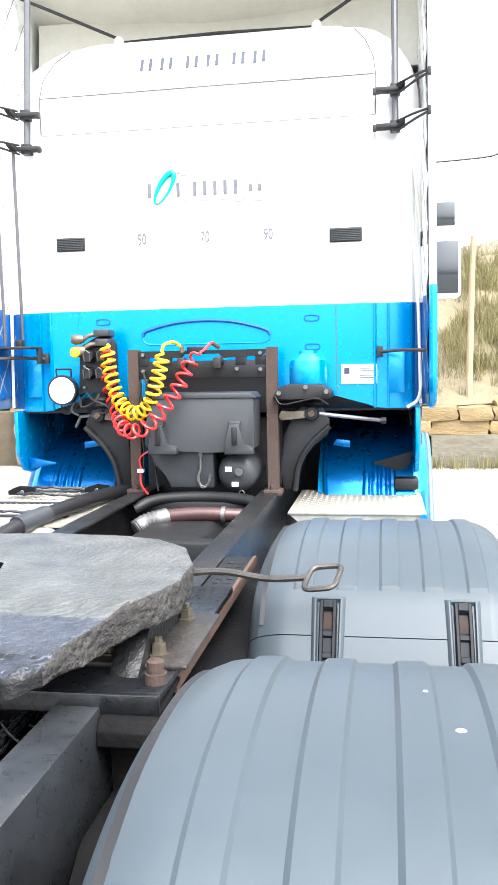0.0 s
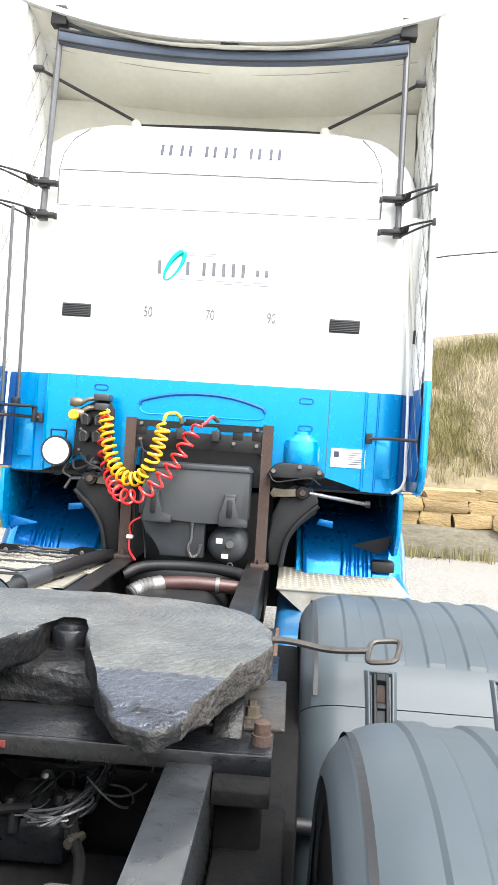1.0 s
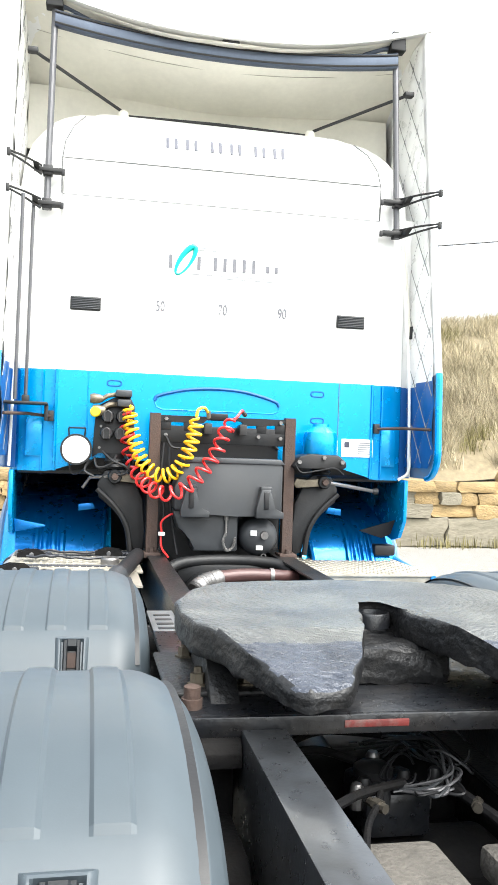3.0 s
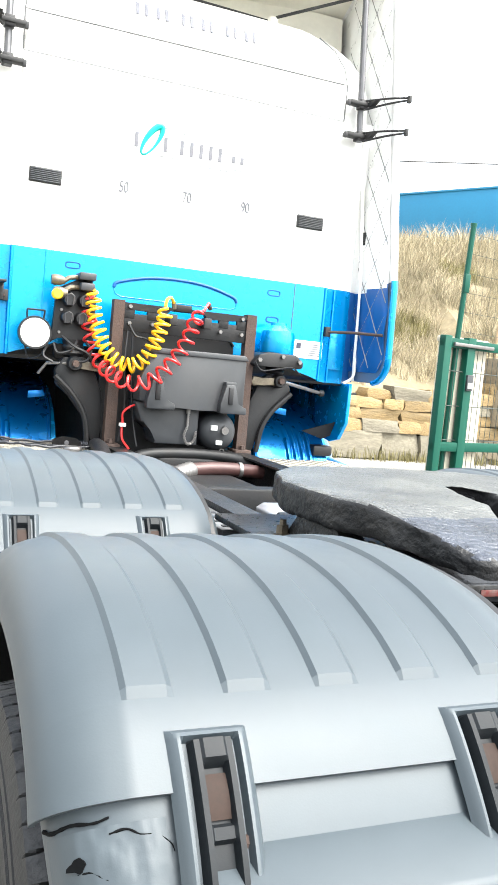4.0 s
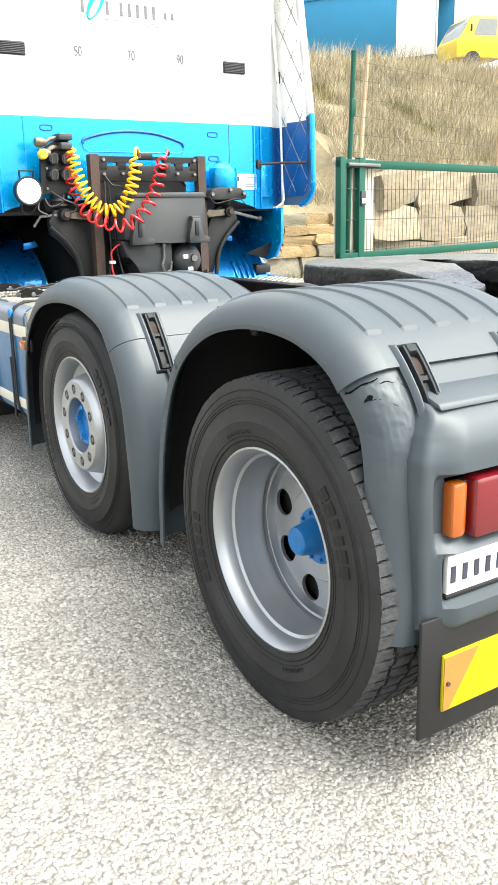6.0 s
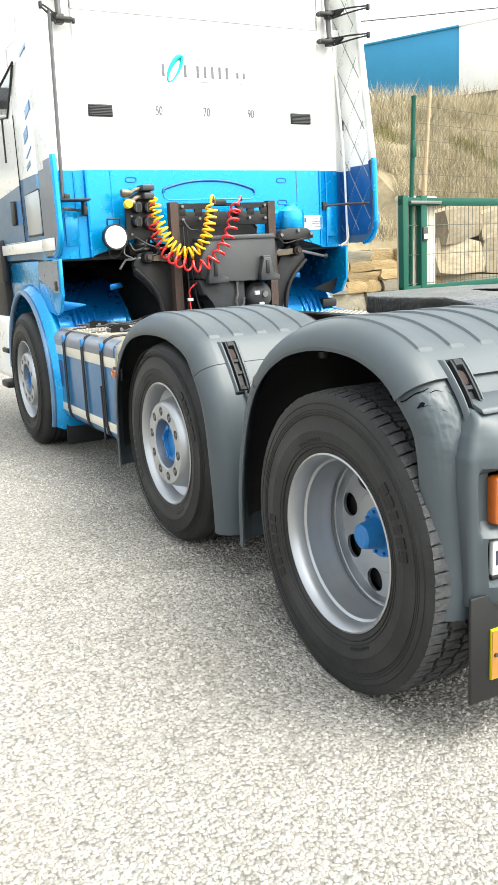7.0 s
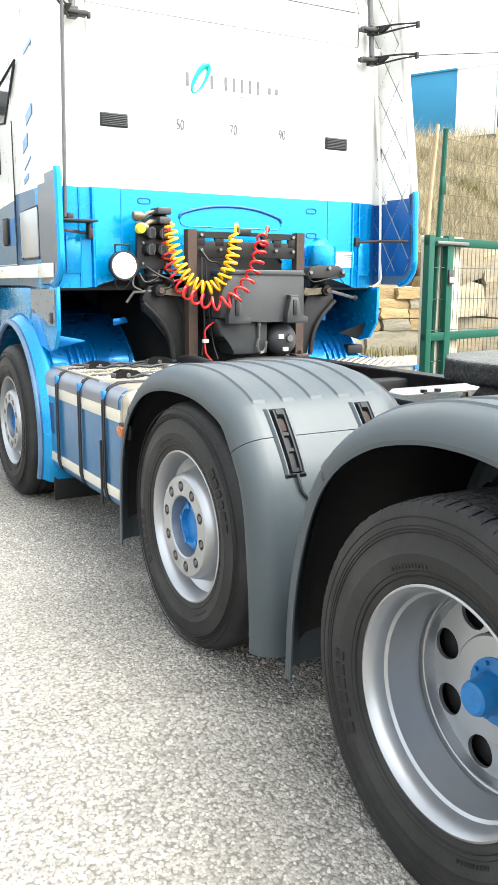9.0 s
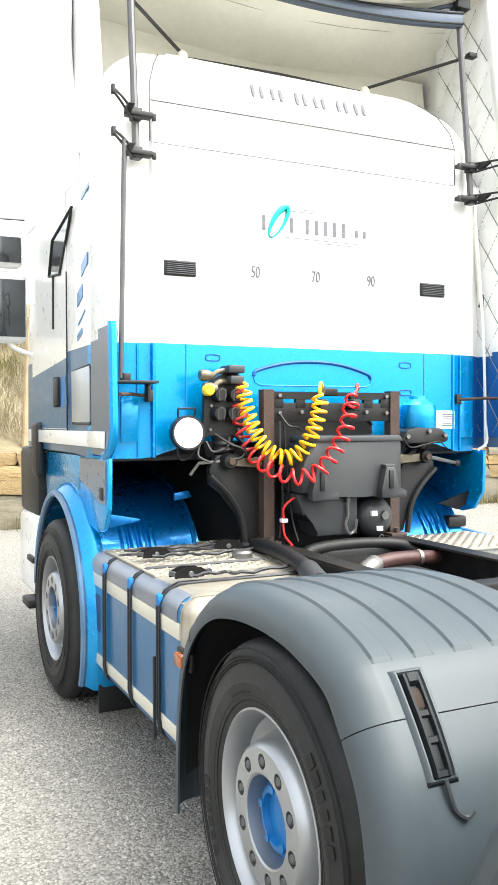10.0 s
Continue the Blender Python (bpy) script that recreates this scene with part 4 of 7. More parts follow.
def text_mesh(word, size, x, z, y, material, parent, label):
    c = bpy.data.curves.new("numerals", "FONT")
    c.body, c.size, c.extrude, c.align_x, c.align_y = word, size, 0.003, "CENTER", "CENTER"
    tmp = new("numerals", c)
    tmp.scale = (0.62, 1, 1)
    dep = bpy.context.evaluated_depsgraph_get()
    me = bpy.data.meshes.new_from_object(tmp.evaluated_get(dep))
    bpy.data.objects.remove(tmp)
    me.materials.clear()
    me.materials.append(material)
    me.transform(Matrix.Translation((x, y, z)) @ Euler((radians(90), 0, 0)).to_matrix().to_4x4() @ Matrix.Diagonal((0.62, 1, 1, 1)))
    return part("numerals", me, None, parent, label)


def back_y(z):
    return piecewise(BACK, z)


SEAMGREY = mat("dusty_panel_gap", (0.14, 0.14, 0.14), 0.7, var=0.5, scale=6)
SEAMPALE = mat("pale_panel_gap", (0.22, 0.22, 0.22), 0.7, var=0.5, scale=6)


def build_back():
    part("panel_seam", strip([(-0.955, -0.001, 3.215), (0, -0.003, 3.219), (0.96, -0.001, 3.222)], r=0.0032), SEAMGREY, cab)
    part("panel_seam", strip([(-0.95, -0.001, 3.006), (0, -0.003, 3.008), (0.955, -0.001, 3.007)], r=0.0022), SEAMPALE, cab)
    for s in (-1, 1):
        part("panel_seam", strip([(s * 0.955, 0.0, 3.01), (s * 0.958, 0.0, 3.21), (s * 0.945, 0.03, 3.32), (s * 0.90, 0.10, 3.44), (s * 0.84, 0.21, 3.54)], r=0.004), SEAM, cab)
        part("corner_seam", strip([(s * 1.02, 0.024, 1.42), (s * 1.02, 0.024, 1.995)], r=0.006), BLUE, cab)
    part("panel_seam", strip([(-0.768, -0.001, 1.50), (-0.768, -0.001, 1.998)], r=0.004), BLUE, cab)
    part("panel_seam", strip([(0.732, -0.001, 1.50), (0.732, -0.001, 1.998)], r=0.0025), SEAM, cab)
    part("panel_fold", strip([(0.945, -0.004, 1.42), (0.945, -0.004, 1.998)], r=0.009), BLUE, cab)
    part("panel_fold", strip([(-0.945, -0.004, 1.42), (-0.945, -0.004, 1.998)], r=0.009), BLUE, cab)
    for s in (-1, 1):
        bm = prism([(s * 1.02, 1.50), (s * 1.11, 1.50), (s * 1.11, 1.74), (s * 1.02, 1.74)], "y", 0.018, 0.032, 0.004)
        part("pressed_panel", bm, BLUE, cab)
    # pressed recess and slots in the blue lower half, their shade painted darker blue
    arch = curve_points([(-0.385, -0.002, 1.845), (-0.36, -0.002, 1.875), (-0.20, -0.002, 1.915), (-0.02, -0.002, 1.928), (0.16, -0.002, 1.915), (0.33, -0.002, 1.870), (0.36, -0.002, 1.84)], 5)
    part("pressed_recess", tube(arch, 0.010, 8), LININGBLUE, cab, "pressed handle recess")
    low = [(-0.385, -0.002, 1.842), (-0.375, -0.002, 1.81), (-0.34, -0.002, 1.795), (0.32, -0.002, 1.795), (0.355, -0.002, 1.81), (0.36, -0.002, 1.84)]
    part("pressed_recess", tube(low, 0.003, 8), BLUE, cab)
    for x, z in ((-0.62, 1.934), (0.596, 1.925), (0.60, 1.765)):
        pts = [(x + 0.040 * math.copysign(abs(math.cos(a)) ** 0.6, math.cos(a)), -0.001, z + 0.016 * math.copysign(abs(math.sin(a)) ** 0.6, math.sin(a))) for a in [2 * math.pi * i / 20 for i in range(20)]]
        part("pressed_slot", tube(pts, 0.004, 6, closed=True), LININGBLUE, cab)
    # louvred vents
    for x0, x1, z0, z1 in ((-0.886, -0.713, 2.345, 2.424), (0.700, 0.878, 2.335, 2.413)):
        bm = box(x0, x1, -0.010, 0.004, z0, z1, 0.005)
        vent = part("vent", bm, GASKET, truck, "black louvred cab vent")
        for k in range(7):
            z = z0 + 0.010 + k * (z1 - z0 - 0.02) / 6
            part("slat", box(x0 + 0.008, x1 - 0.008, -0.018, -0.008, z - 0.0028, z + 0.0028, 0.001), GREYPL, vent)
    for word, x in (("50", -0.371), ("70", -0.002), ("90", 0.359)):
        text_mesh(word, 0.088, x, 2.394, -0.003, NUMERAL, cab, "grey numerals painted on the cab")
    # registration mark as plain bars
    for k in range(6):
        x = -0.335 + k * 0.118 + (0.03 if k > 1 else 0) + (0.03 if k > 3 else 0) - 0.03
        za, zb = 3.34, 3.415
        ya, yb = back_y(za) - 0.010, back_y(zb) - 0.012
        bm = bmesh.new()
        for e0, e1, f0, f1 in ((0.0, 0.018, 0, 1), (0.050, 0.068, 0, 1)):
            quad = [(x + e, ya + (yb - ya) * f, za + (zb - za) * f) for e, f in ((e0, f0), (e1, f0), (e1, f1), (e0, f1))]
            bm.faces.new([bm.verts.new(p) for p in quad])
        thicken(bm, 0.003)
        part("marking_bar", bm, BARS, cab)
    for s in (-1, 1):
        part("corner_seal", box(s * 1.10, s * 1.236, 0.085, 0.097, 2.0, 3.05, 0.002), WHITE, cab, "white rubber corner seal")
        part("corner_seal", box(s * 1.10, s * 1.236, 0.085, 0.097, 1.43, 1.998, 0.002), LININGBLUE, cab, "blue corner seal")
        part("drain_pipe", tube(curve_points([(s * 1.103, -0.002, 2.9), (s * 1.15, -0.006, 2.4), (s * 1.18, -0.006, 2.0), (s * 1.194, -0.004, 1.44)], 6), 0.009, 8), WHITE, cab, "thin white drain pipe")
    # company mark as plain shapes
    ring = []
    for i in range(32):
        a = 2 * math.pi * i / 32
        u, w = 0.038 * math.cos(a), 0.088 * math.sin(a)
        ring.append((-0.232 + u * 0.82 + w * 0.55, -0.003, 2.675 - u * 0.25 + w * 0.95))
    part("logo_ellipse", tube(ring, [0.005 + 0.013 * abs(math.sin(math.pi * i / 32 + 0.6)) ** 2 for i in range(32)], 8, closed=True), TEAL, cab, "teal elliptical ring logo")
    for x in (-0.320, -0.152, -0.055, 0.003, 0.061, 0.119, 0.177, 0.262, 0.315):
        h = 0.04 if x < 0.25 else 0.03
        part("marking_bar", box(x - 0.010, x + 0.010, -0.003, 0.002, 2.665 - h, 2.665 + h - (0.02 if x > 0.25 else 0), 0), NUMERAL, cab)
    for x0, x1, z in ((-0.16, 0.02, 2.755), (-0.18, 0.0, 2.742), (-0.20, 0.32, 2.598), (0.0, 0.34, 2.583)):
        part("marking_line", box(x0, x1, -0.002, 0.002, z - 0.0015, z + 0.0015, 0), NUMERAL, cab)
    # data plate
    plate = part("data_plate", box(0.757, 0.957, -0.006, 0.003, 1.552, 1.662, 0.003), WHITE, cab, "white printed data plate")
    part("marking_bar", box(0.775, 0.805, -0.009, -0.005, 1.61, 1.645, 0), BARS, plate)
    for k in range(6):
        part("marking_bar", box(0.86, 0.94, -0.008, -0.005, 1.572 + k * 0.013, 1.576 + k * 0.013, 0), BARS, plate)
    # gasket and knobs along the roof edge
    part("roof_gasket", tube([(-0.62, 0.46, 3.664), (0, 0.44, 3.668), (0.62, 0.46, 3.664)], 0.011, 8), GASKET, cab, "black rubber roof gasket")
    for s in (-1, 1):
        part("roof_knob", lathe([(3.64, 0.034), (3.68, 0.032), (3.695, 0.02), (3.70, 0.0)], 16, "z", m=Matrix.Translation((s * 0.61, 0.45, 0))), CREAM, cab)


build_back()


# ---- truck: spoiler frame ----
def build_spoiler_frame():
    def bar(u, v):
        a = 2 * math.pi * v
        x = -1.03 + 2.09 * u
        cy, cz = 0.075 + 0.05 * (1 - (2 * u - 1) ** 2), 3.978 + 0.062 * (2 * u - 1) ** 2
        r = (0.024, 0.048)
        p = 0.35
        c, s = math.cos(a), math.sin(a)
        return (x, cy + r[0] * math.copysign(abs(c) ** p, c), cz + r[1] * math.copysign(abs(s) ** p, s))

    beam = part("spoiler_beam", sheet(bar, 40, 16), BARBLUE, truck, "blue-grey curved cross beam under the spoiler")
    for dz in (-0.031, 0.031):
        pts = [(-1.03 + 2.09 * i / 30, 0.050 + 0.05 * (1 - (i / 15 - 1) ** 2), 3.978 + dz + 0.062 * (i / 15 - 1) ** 2) for i in range(31)]
        part("beam_edge", tube(pts, 0.006, 6), GASKET, beam)
    part("beam_clip", box(-0.05, 0.055, 0.045, 0.12, 4.012, 4.075, 0.006), GASKET, beam)
    for s, x in ((-1, -1.035), (1, 1.06)):
        part("support_rod", tube([(x, -0.025, 2.90), (x * 0.998, 0.098, 4.13)], 0.019, 10), RODGREY, truck, "blue-grey steel support rod")
        part("rod_head", prism([(x - 0.05, 4.10), (x + 0.05, 4.10), (x + 0.042, 4.215), (x - 0.042, 4.215)], "y", 0.04, 0.12, 0.006), GASKET, truck, "dark rod end bracket")
        brace = curve_points([(x * 0.97, 0.10, 4.13), (x * 0.90, 0.11, 4.12), (x * 0.78, 0.14, 4.06), (x * 0.72, 0.14, 4.00)], 5)
        part("support_brace", tube(brace, 0.018, 8), BARBLUE, truck)
        part("diagonal_rod", tube([(s * 0.62, 0.45, 3.69), (s * 1.145, 0.09, 3.845)], 0.010, 8), GASKET, truck, "thin black diagonal stay")
        part("stay_end", box(s * 1.12, s * 1.18, 0.06, 0.11, 3.83, 3.86, 0.006), GASKET, truck)
        for z in (2.93, 3.12):
            clamp = part("hinge_clamp", box(s * 0.955, s * 1.09, -0.06, 0.005, z - 0.012, z + 0.012, 0.005), GASKET, truck, "black deflector hinge clamp")
            part("clamp_block", box(x - 0.027, x + 0.027, -0.05, 0.01, z - 0.028, z + 0.03, 0.006), BLACK, clamp)
            part("clamp_bolt", box(s * 0.94, s * 0.96, -0.06, -0.04, z - 0.028, z + 0.008, 0.004), BLACK, clamp)
            for dz0, dz1 in ((0.02, 0.012), (-0.03, 0.0)):
                arm = [(s * 1.07, -0.05, z + dz0), (s * 1.15, -0.17, z + 0.5 * (dz0 + dz1) + 0.004), (s * 1.232, -0.285, z + dz1)]
                part("hinge_arm", tube(curve_points(arm, 4), 0.0065, 8), GASKET, clamp)
            part("arm_end", box(s * 1.218, s * 1.236, -0.30, -0.272, z - 0.02, z + 0.022, 0.004), GASKET, clamp)
            part("arm_web", prism([(-0.06, z - 0.02), (-0.10, z - 0.012), (-0.15, z + 0.006), (-0.06, z + 0.014)], "x", s * 1.08, s * 1.11), GASKET, clamp)
        # lower stay across the corner pocket
        stay = part("corner_stay", tube([(s * 0.965, -0.015, 1.728), (s * 1.10, -0.12, 1.735), (s * 1.205, -0.29, 1.728)], 0.009, 8), RUST, truck, "rusty corner stay")
        part("stay_foot", box(s * 0.955, s * 0.99, -0.03, 0.0, 1.70, 1.76, 0.004), GASKET, stay)
    # twin rods on the left, a pale cable on the right
    for x, y in ((-1.105, -0.06), (-1.152, -0.20)):
        part("upright_rod", tube([(x, y, 2.93), (x - 0.01, y + 0.05, 1.81)], 0.010, 8), RODGREY, truck, "thin grey upright rod")
    part("rod_bracket", box(-1.23, -0.985, -0.205, -0.035, 1.786, 1.799, 0.003), GASKET, truck, "black bracket holding the rods")
    part("bracket_hook", box(-1.005, -0.985, -0.085, -0.03, 1.70, 1.79, 0.005), GASKET, truck)
    part("rod_foot", box(-1.13, -1.09, -0.09, -0.03, 1.79, 1.84, 0.006), BLACK, truck)
    cable = curve_points([(1.10, 0.05, 3.0), (1.145, 0.06, 2.86), (1.20, 0.06, 2.34), (1.235, 0.05, 2.0), (1.20, 0.0, 1.6), (1.18, -0.03, 1.47), (1.12, -0.02, 1.42)], 8)
    part("cable_conduit", tube(cable, 0.009, 8), CREAM, truck, "pale cable conduit down the cab corner")
    part("conduit_clip", box(1.195, 1.235, 0.03, 0.07, 2.30, 2.38, 0.005), GASKET, truck)


build_spoiler_frame()


# ---- truck: equipment between cab and chassis ----
def coil(path, n, r, wire, bm=None):
    """A coiled hose round a smooth path."""
    line = curve_points(path, 12)
    d = np.cumsum([0] + [(b - a).length for a, b in zip(line, line[1:])])
    total, pts, up = d[-1], [], Vector((0, 1, 0))
    steps = n * 14
    for i in range(steps + 1):
        s = total * i / steps
        k = min(int(np.searchsorted(d, s, side="right")) - 1, len(line) - 2)
        t = (s - d[k]) / max(d[k + 1] - d[k], 1e-6)
        p = line[k].lerp(line[k + 1], t)
        tan = (line[k + 1] - line[k]).normalized()
        up = (up - tan * up.dot(tan)).normalized()
        side = tan.cross(up)
        a = 2 * math.pi * n * i / steps
        f = min(1, i / 10, (steps - i) / 10)
        pts.append(p + (math.cos(a) * up + math.sin(a) * side) * r * f)
    return tube(pts, wire, 7, bm)


def build_hoses():
    bm = coil([(-0.535, -0.20, 1.80), (-0.53, -0.20, 1.70), (-0.505, -0.22, 1.60), (-0.46, -0.25, 1.49), (-0.39, -0.29, 1.425), (-0.32, -0.31, 1.42), (-0.26, -0.34, 1.47), (-0.215, -0.36, 1.57), (-0.185, -0.36, 1.68), (-0.18, -0.35, 1.745)], 21, 0.036, 0.0085)
    h = part("yellow_coil_hose", bm, YELLOW, truck, "bright yellow coiled air hose")
    part("hose_tail", tube(curve_points([(-0.18, -0.35, 1.745), (-0.17, -0.34, 1.785), (-0.13, -0.28, 1.80), (-0.10, -0.24, 1.775)], 6), 0.009, 8), YELLOW, h)
    part("hose_fitting", tube([(-0.10, -0.24, 1.785), (-0.095, -0.235, 1.745)], 0.013, 8), BRASS, h)
    bm = coil([(-0.545, -0.17, 1.79), (-0.545, -0.17, 1.66), (-0.53, -0.18, 1.54), (-0.48, -0.22, 1.42), (-0.41, -0.35, 1.345), (-0.33, -0.42, 1.325), (-0.24, -0.455, 1.36), (-0.15, -0.45, 1.45), (-0.075, -0.43, 1.56), (-0.02, -0.39, 1.68), (0.03, -0.35, 1.74)], 19, 0.037, 0.0078)
    h = part("red_coil_hose", bm, RED, truck, "red coiled air hose")
    part("hose_tail", tube(curve_points([(0.03, -0.35, 1.74), (0.05, -0.33, 1.755), (0.08, -0.30, 1.79), (0.095, -0.26, 1.785)], 6), 0.008, 8), RED, h)
    part("hose_fitting", tube([(0.085, -0.285, 1.79), (0.11, -0.245, 1.77)], 0.013, 8), BRASS, h)


build_hoses()


def build_equipment():
    # rusty uprights and slotted cross member
    for s in (-1, 1):
        x = s * 0.39
        bm = prism([(x - 0.03, -0.135), (x - 0.03, -0.195), (x + 0.03, -0.195), (x + 0.03, -0.135), (x + 0.022, -0.135), (x + 0.022, -0.187), (x - 0.022, -0.187), (x - 0.022, -0.135)], "z", 0.955, 1.765)
        post = part("upright_post", bm, RUST, truck, "rusty channel-section upright")
        part("post_foot", box(x - 0.05, x + 0.05, -0.24, -0.11, 0.955, 0.985, 0.004), RUST, post)
        part("foot_bolt", lathe([(0.98, 0.0), (0.98, 0.016), (1.01, 0.016), (1.01, 0.0)], 6, "z", m=Matrix.Translation((x, -0.215, 0))), RUST, post)
    beam = part("cross_member", prism([(-0.365, 1.755), (0.365, 1.755), (0.365, 1.735), (0.31, 1.72), (0.12, 1.71), (0.10, 1.735), (-0.10, 1.735), (-0.12, 1.715), (-0.365, 1.72)], "y", -0.19, -0.155, 0.0), CAST, truck, "dark pressed steel cross member")
    part("beam_web", box(-0.365, 0.365, -0.185, -0.165, 1.60, 1.698, 0.004), CAST, beam)
    for x in (-0.33, -0.20, 0.22, 0.33):
        part("beam_web", box(x - 0.03, x + 0.03, -0.187, -0.163, 1.67, 1.725, 0.004), CAST, beam)
    for x, z in ((-0.33, 1.735), (-0.33, 1.645), (0.33, 1.735), (0.33, 1.645), (0.20, 1.65), (-0.2, 1.65)):
        part("beam_bolt", lathe([(-0.205, 0.0), (-0.205, 0.011), (-0.18, 0.011)], 6, "y", m=Matrix.Translation((x, 0, z))), STEEL, beam)
    for x in (-0.10, 0.10):
        sock = part("hose_socket", lathe([(-0.24, 0.0), (-0.24, 0.026), (-0.20, 0.03), (-0.17, 0.022)], 14, "y", m=Matrix.Translation((x, 0, 1.69))), BLACK, beam)
        part("socket_clip", box(x - 0.022, x + 0.022, -0.26, -0.235, 1.655, 1.715, 0.005), GASKET, sock)
    part("hinge_knob", box(-0.08, 0.02, -0.2, -0.15, 1.735, 1.775, 0.006), CAST, beam)
    # black sheet on the cab back, standing for the shade in the engine tunnel
    tun = [(-0.36, 1.40), (0.36, 1.40), (0.36, 1.58), (0.31, 1.64), (0.2, 1.665), (-0.2, 1.665), (-0.31, 1.64), (-0.36, 1.58)]
    part("tunnel_shade", prism(tun, "y", -0.010, 0.004), BLACK, truck, "black sheet for the shade in the engine tunnel")
    part("tunnel_rim", tube([(x, -0.012, z) for x, z in tun[2:]], 0.008, 6), GASKET, truck)
    # moulded equipment box with two latches
    bx = prism([(-0.215, 1.515), (0.29, 1.515), (0.315, 1.49), (0.315, 1.225), (0.23, 1.21), (0.05, 1.205), (-0.13, 1.215), (-0.285, 1.235), (-0.29, 1.35), (-0.235, 1.49)], "y", -0.36, -0.12, 0.012)
    case = part("equipment_box", bx, GREYPL, truck, "dark grey moulded battery box lid")
    part("lid_rim", prism([(-0.225, 1.525), (0.30, 1.525), (0.325, 1.495), (-0.24, 1.495)], "y", -0.37, -0.12, 0.006), GREYPL, case)
    for x in (-0.20, 0.215):
        lat = part("box_latch", prism([(x - 0.055, 1.20), (x + 0.10, 1.20), (x + 0.10, 1.235), (x + 0.045, 1.25), (x + 0.028, 1.36), (x - 0.028, 1.36), (x - 0.055, 1.25)], "y", -0.41, -0.355, 0.006), GREYPL, case, "moulded grey latch")
        part("latch_slot", box(x - 0.014, x + 0.014, -0.417, -0.40, 1.25, 1.345, 0.004), BLACK, lat)
        part("latch_cap", box(x - 0.032, x + 0.032, -0.405, -0.36, 1.35, 1.375, 0.006), GREYPL, lat)
    part("lower_box", prism([(-0.29, 1.23), (0.08, 1.23), (0.08, 1.005), (-0.17, 1.005), (-0.18, 1.08), (-0.25, 1.12)], "y", -0.30, -0.12, 0.012), GREYPL, truck, "grey lower battery box body")
    pin = part("locking_pin", tube([(0.01, -0.315, 1.185), (0.01, -0.315, 1.11)], 0.007, 8), STEEL, truck, "steel locking pin on a chain")
    part("pin_head", lathe([(1.18, 0.0), (1.18, 0.012), (1.205, 0.012), (1.205, 0.0)], 10, "z", m=Matrix.Translation((0.01, -0.315, 0))), STEEL, pin)
    chain = curve_points([(0.01, -0.318, 1.11), (-0.005, -0.318, 1.06), (0.015, -0.318, 1.015), (0.05, -0.318, 1.03), (0.062, -0.318, 1.08)], 6)
    for k, (a, b) in enumerate(zip(chain, chain[1:])):
        mid, d = (a + b) / 2, (b - a).normalized()
        side = d.cross(Vector((0, 1, 0))) if k % 2 else Vector((0, 1, 0))
        pts = [mid + d * 0.011 * math.cos(q) + side * 0.006 * math.sin(q) for q in [2 * math.pi * j / 10 for j in range(10)]]
        part("chain_link", tube(pts, 0.0022, 5, closed=True), STEEL, pin)
    tank = part("air_tank", lathe([(-0.33, 0.0), (-0.325, 0.03), (-0.315, 0.07), (-0.295, 0.095), (-0.27, 0.107), (-0.26, 0.109), (-0.02, 0.109)], 36, "y", m=Matrix.Translation((0.205, 0, 1.088))), GREYPL, truck, "small dark grey compressed-air tank")
    part("tank_boss", lathe([(-0.345, 0.0), (-0.345, 0.022), (-0.31, 0.026)], 12, "y", m=Matrix.Translation((0.225, 0, 1.10))), STEEL, tank)
    for x, z, w, h in ((0.165, 1.112, 0.018, 0.014), (0.20, 1.03, 0.018, 0.012)):
        part("sticker", box(x - w, x + w, -0.332, -0.312, z - h, z + h, 0.001), WHITE, tank, "small white sticker")
    part("drain_ring", tube([(0.23 + 0.014 * math.cos(a), -0.30, 0.975 + 0.018 * math.sin(a)) for a in [2 * math.pi * i / 14 for i in range(14)]], 0.003, 6, closed=True), STEEL, tank)

    # socket board on the left, with valves and work lamp
    board = part("socket_board", prism([(-0.735, 1.50), (-0.70, 1.535), (-0.55, 1.535), (-0.505, 1.48), (-0.505, 1.80), (-0.53, 1.845), (-0.62, 1.845), (-0.72, 1.79)], "y", -0.135, -0.10, 0.006), CAST, truck, "dark board with electrical sockets")
    for x, z in ((-0.655, 1.735), (-0.575, 1.735), (-0.66, 1.64), (-0.585, 1.64)):
        sk = part("trailer_socket", lathe([(-0.195, 0.0), (-0.195, 0.030), (-0.18, 0.034), (-0.13, 0.036)], 18, "y", m=Matrix.Translation((x, 0, z))), BLACK, board, "black trailer socket with flap")
        part("socket_clip", tube([(x - 0.016, -0.2, z - 0.03), (x - 0.018, -0.21, z + 0.02), (x, -0.212, z + 0.032), (x + 0.018, -0.21, z + 0.02), (x + 0.016, -0.2, z - 0.03)], 0.003, 6), RODGREY, sk)
    for k, (x, z) in enumerate(((-0.695, 1.76), (-0.54, 1.76), (-0.695, 1.56), (-0.54, 1.56), (-0.69, 1.68), (-0.54, 1.69))):
        part("board_bolt", lathe([(-0.15, 0.0), (-0.15, 0.008), (-0.13, 0.008)], 6, "y", m=Matrix.Translation((x, 0, z))), STEEL, board)
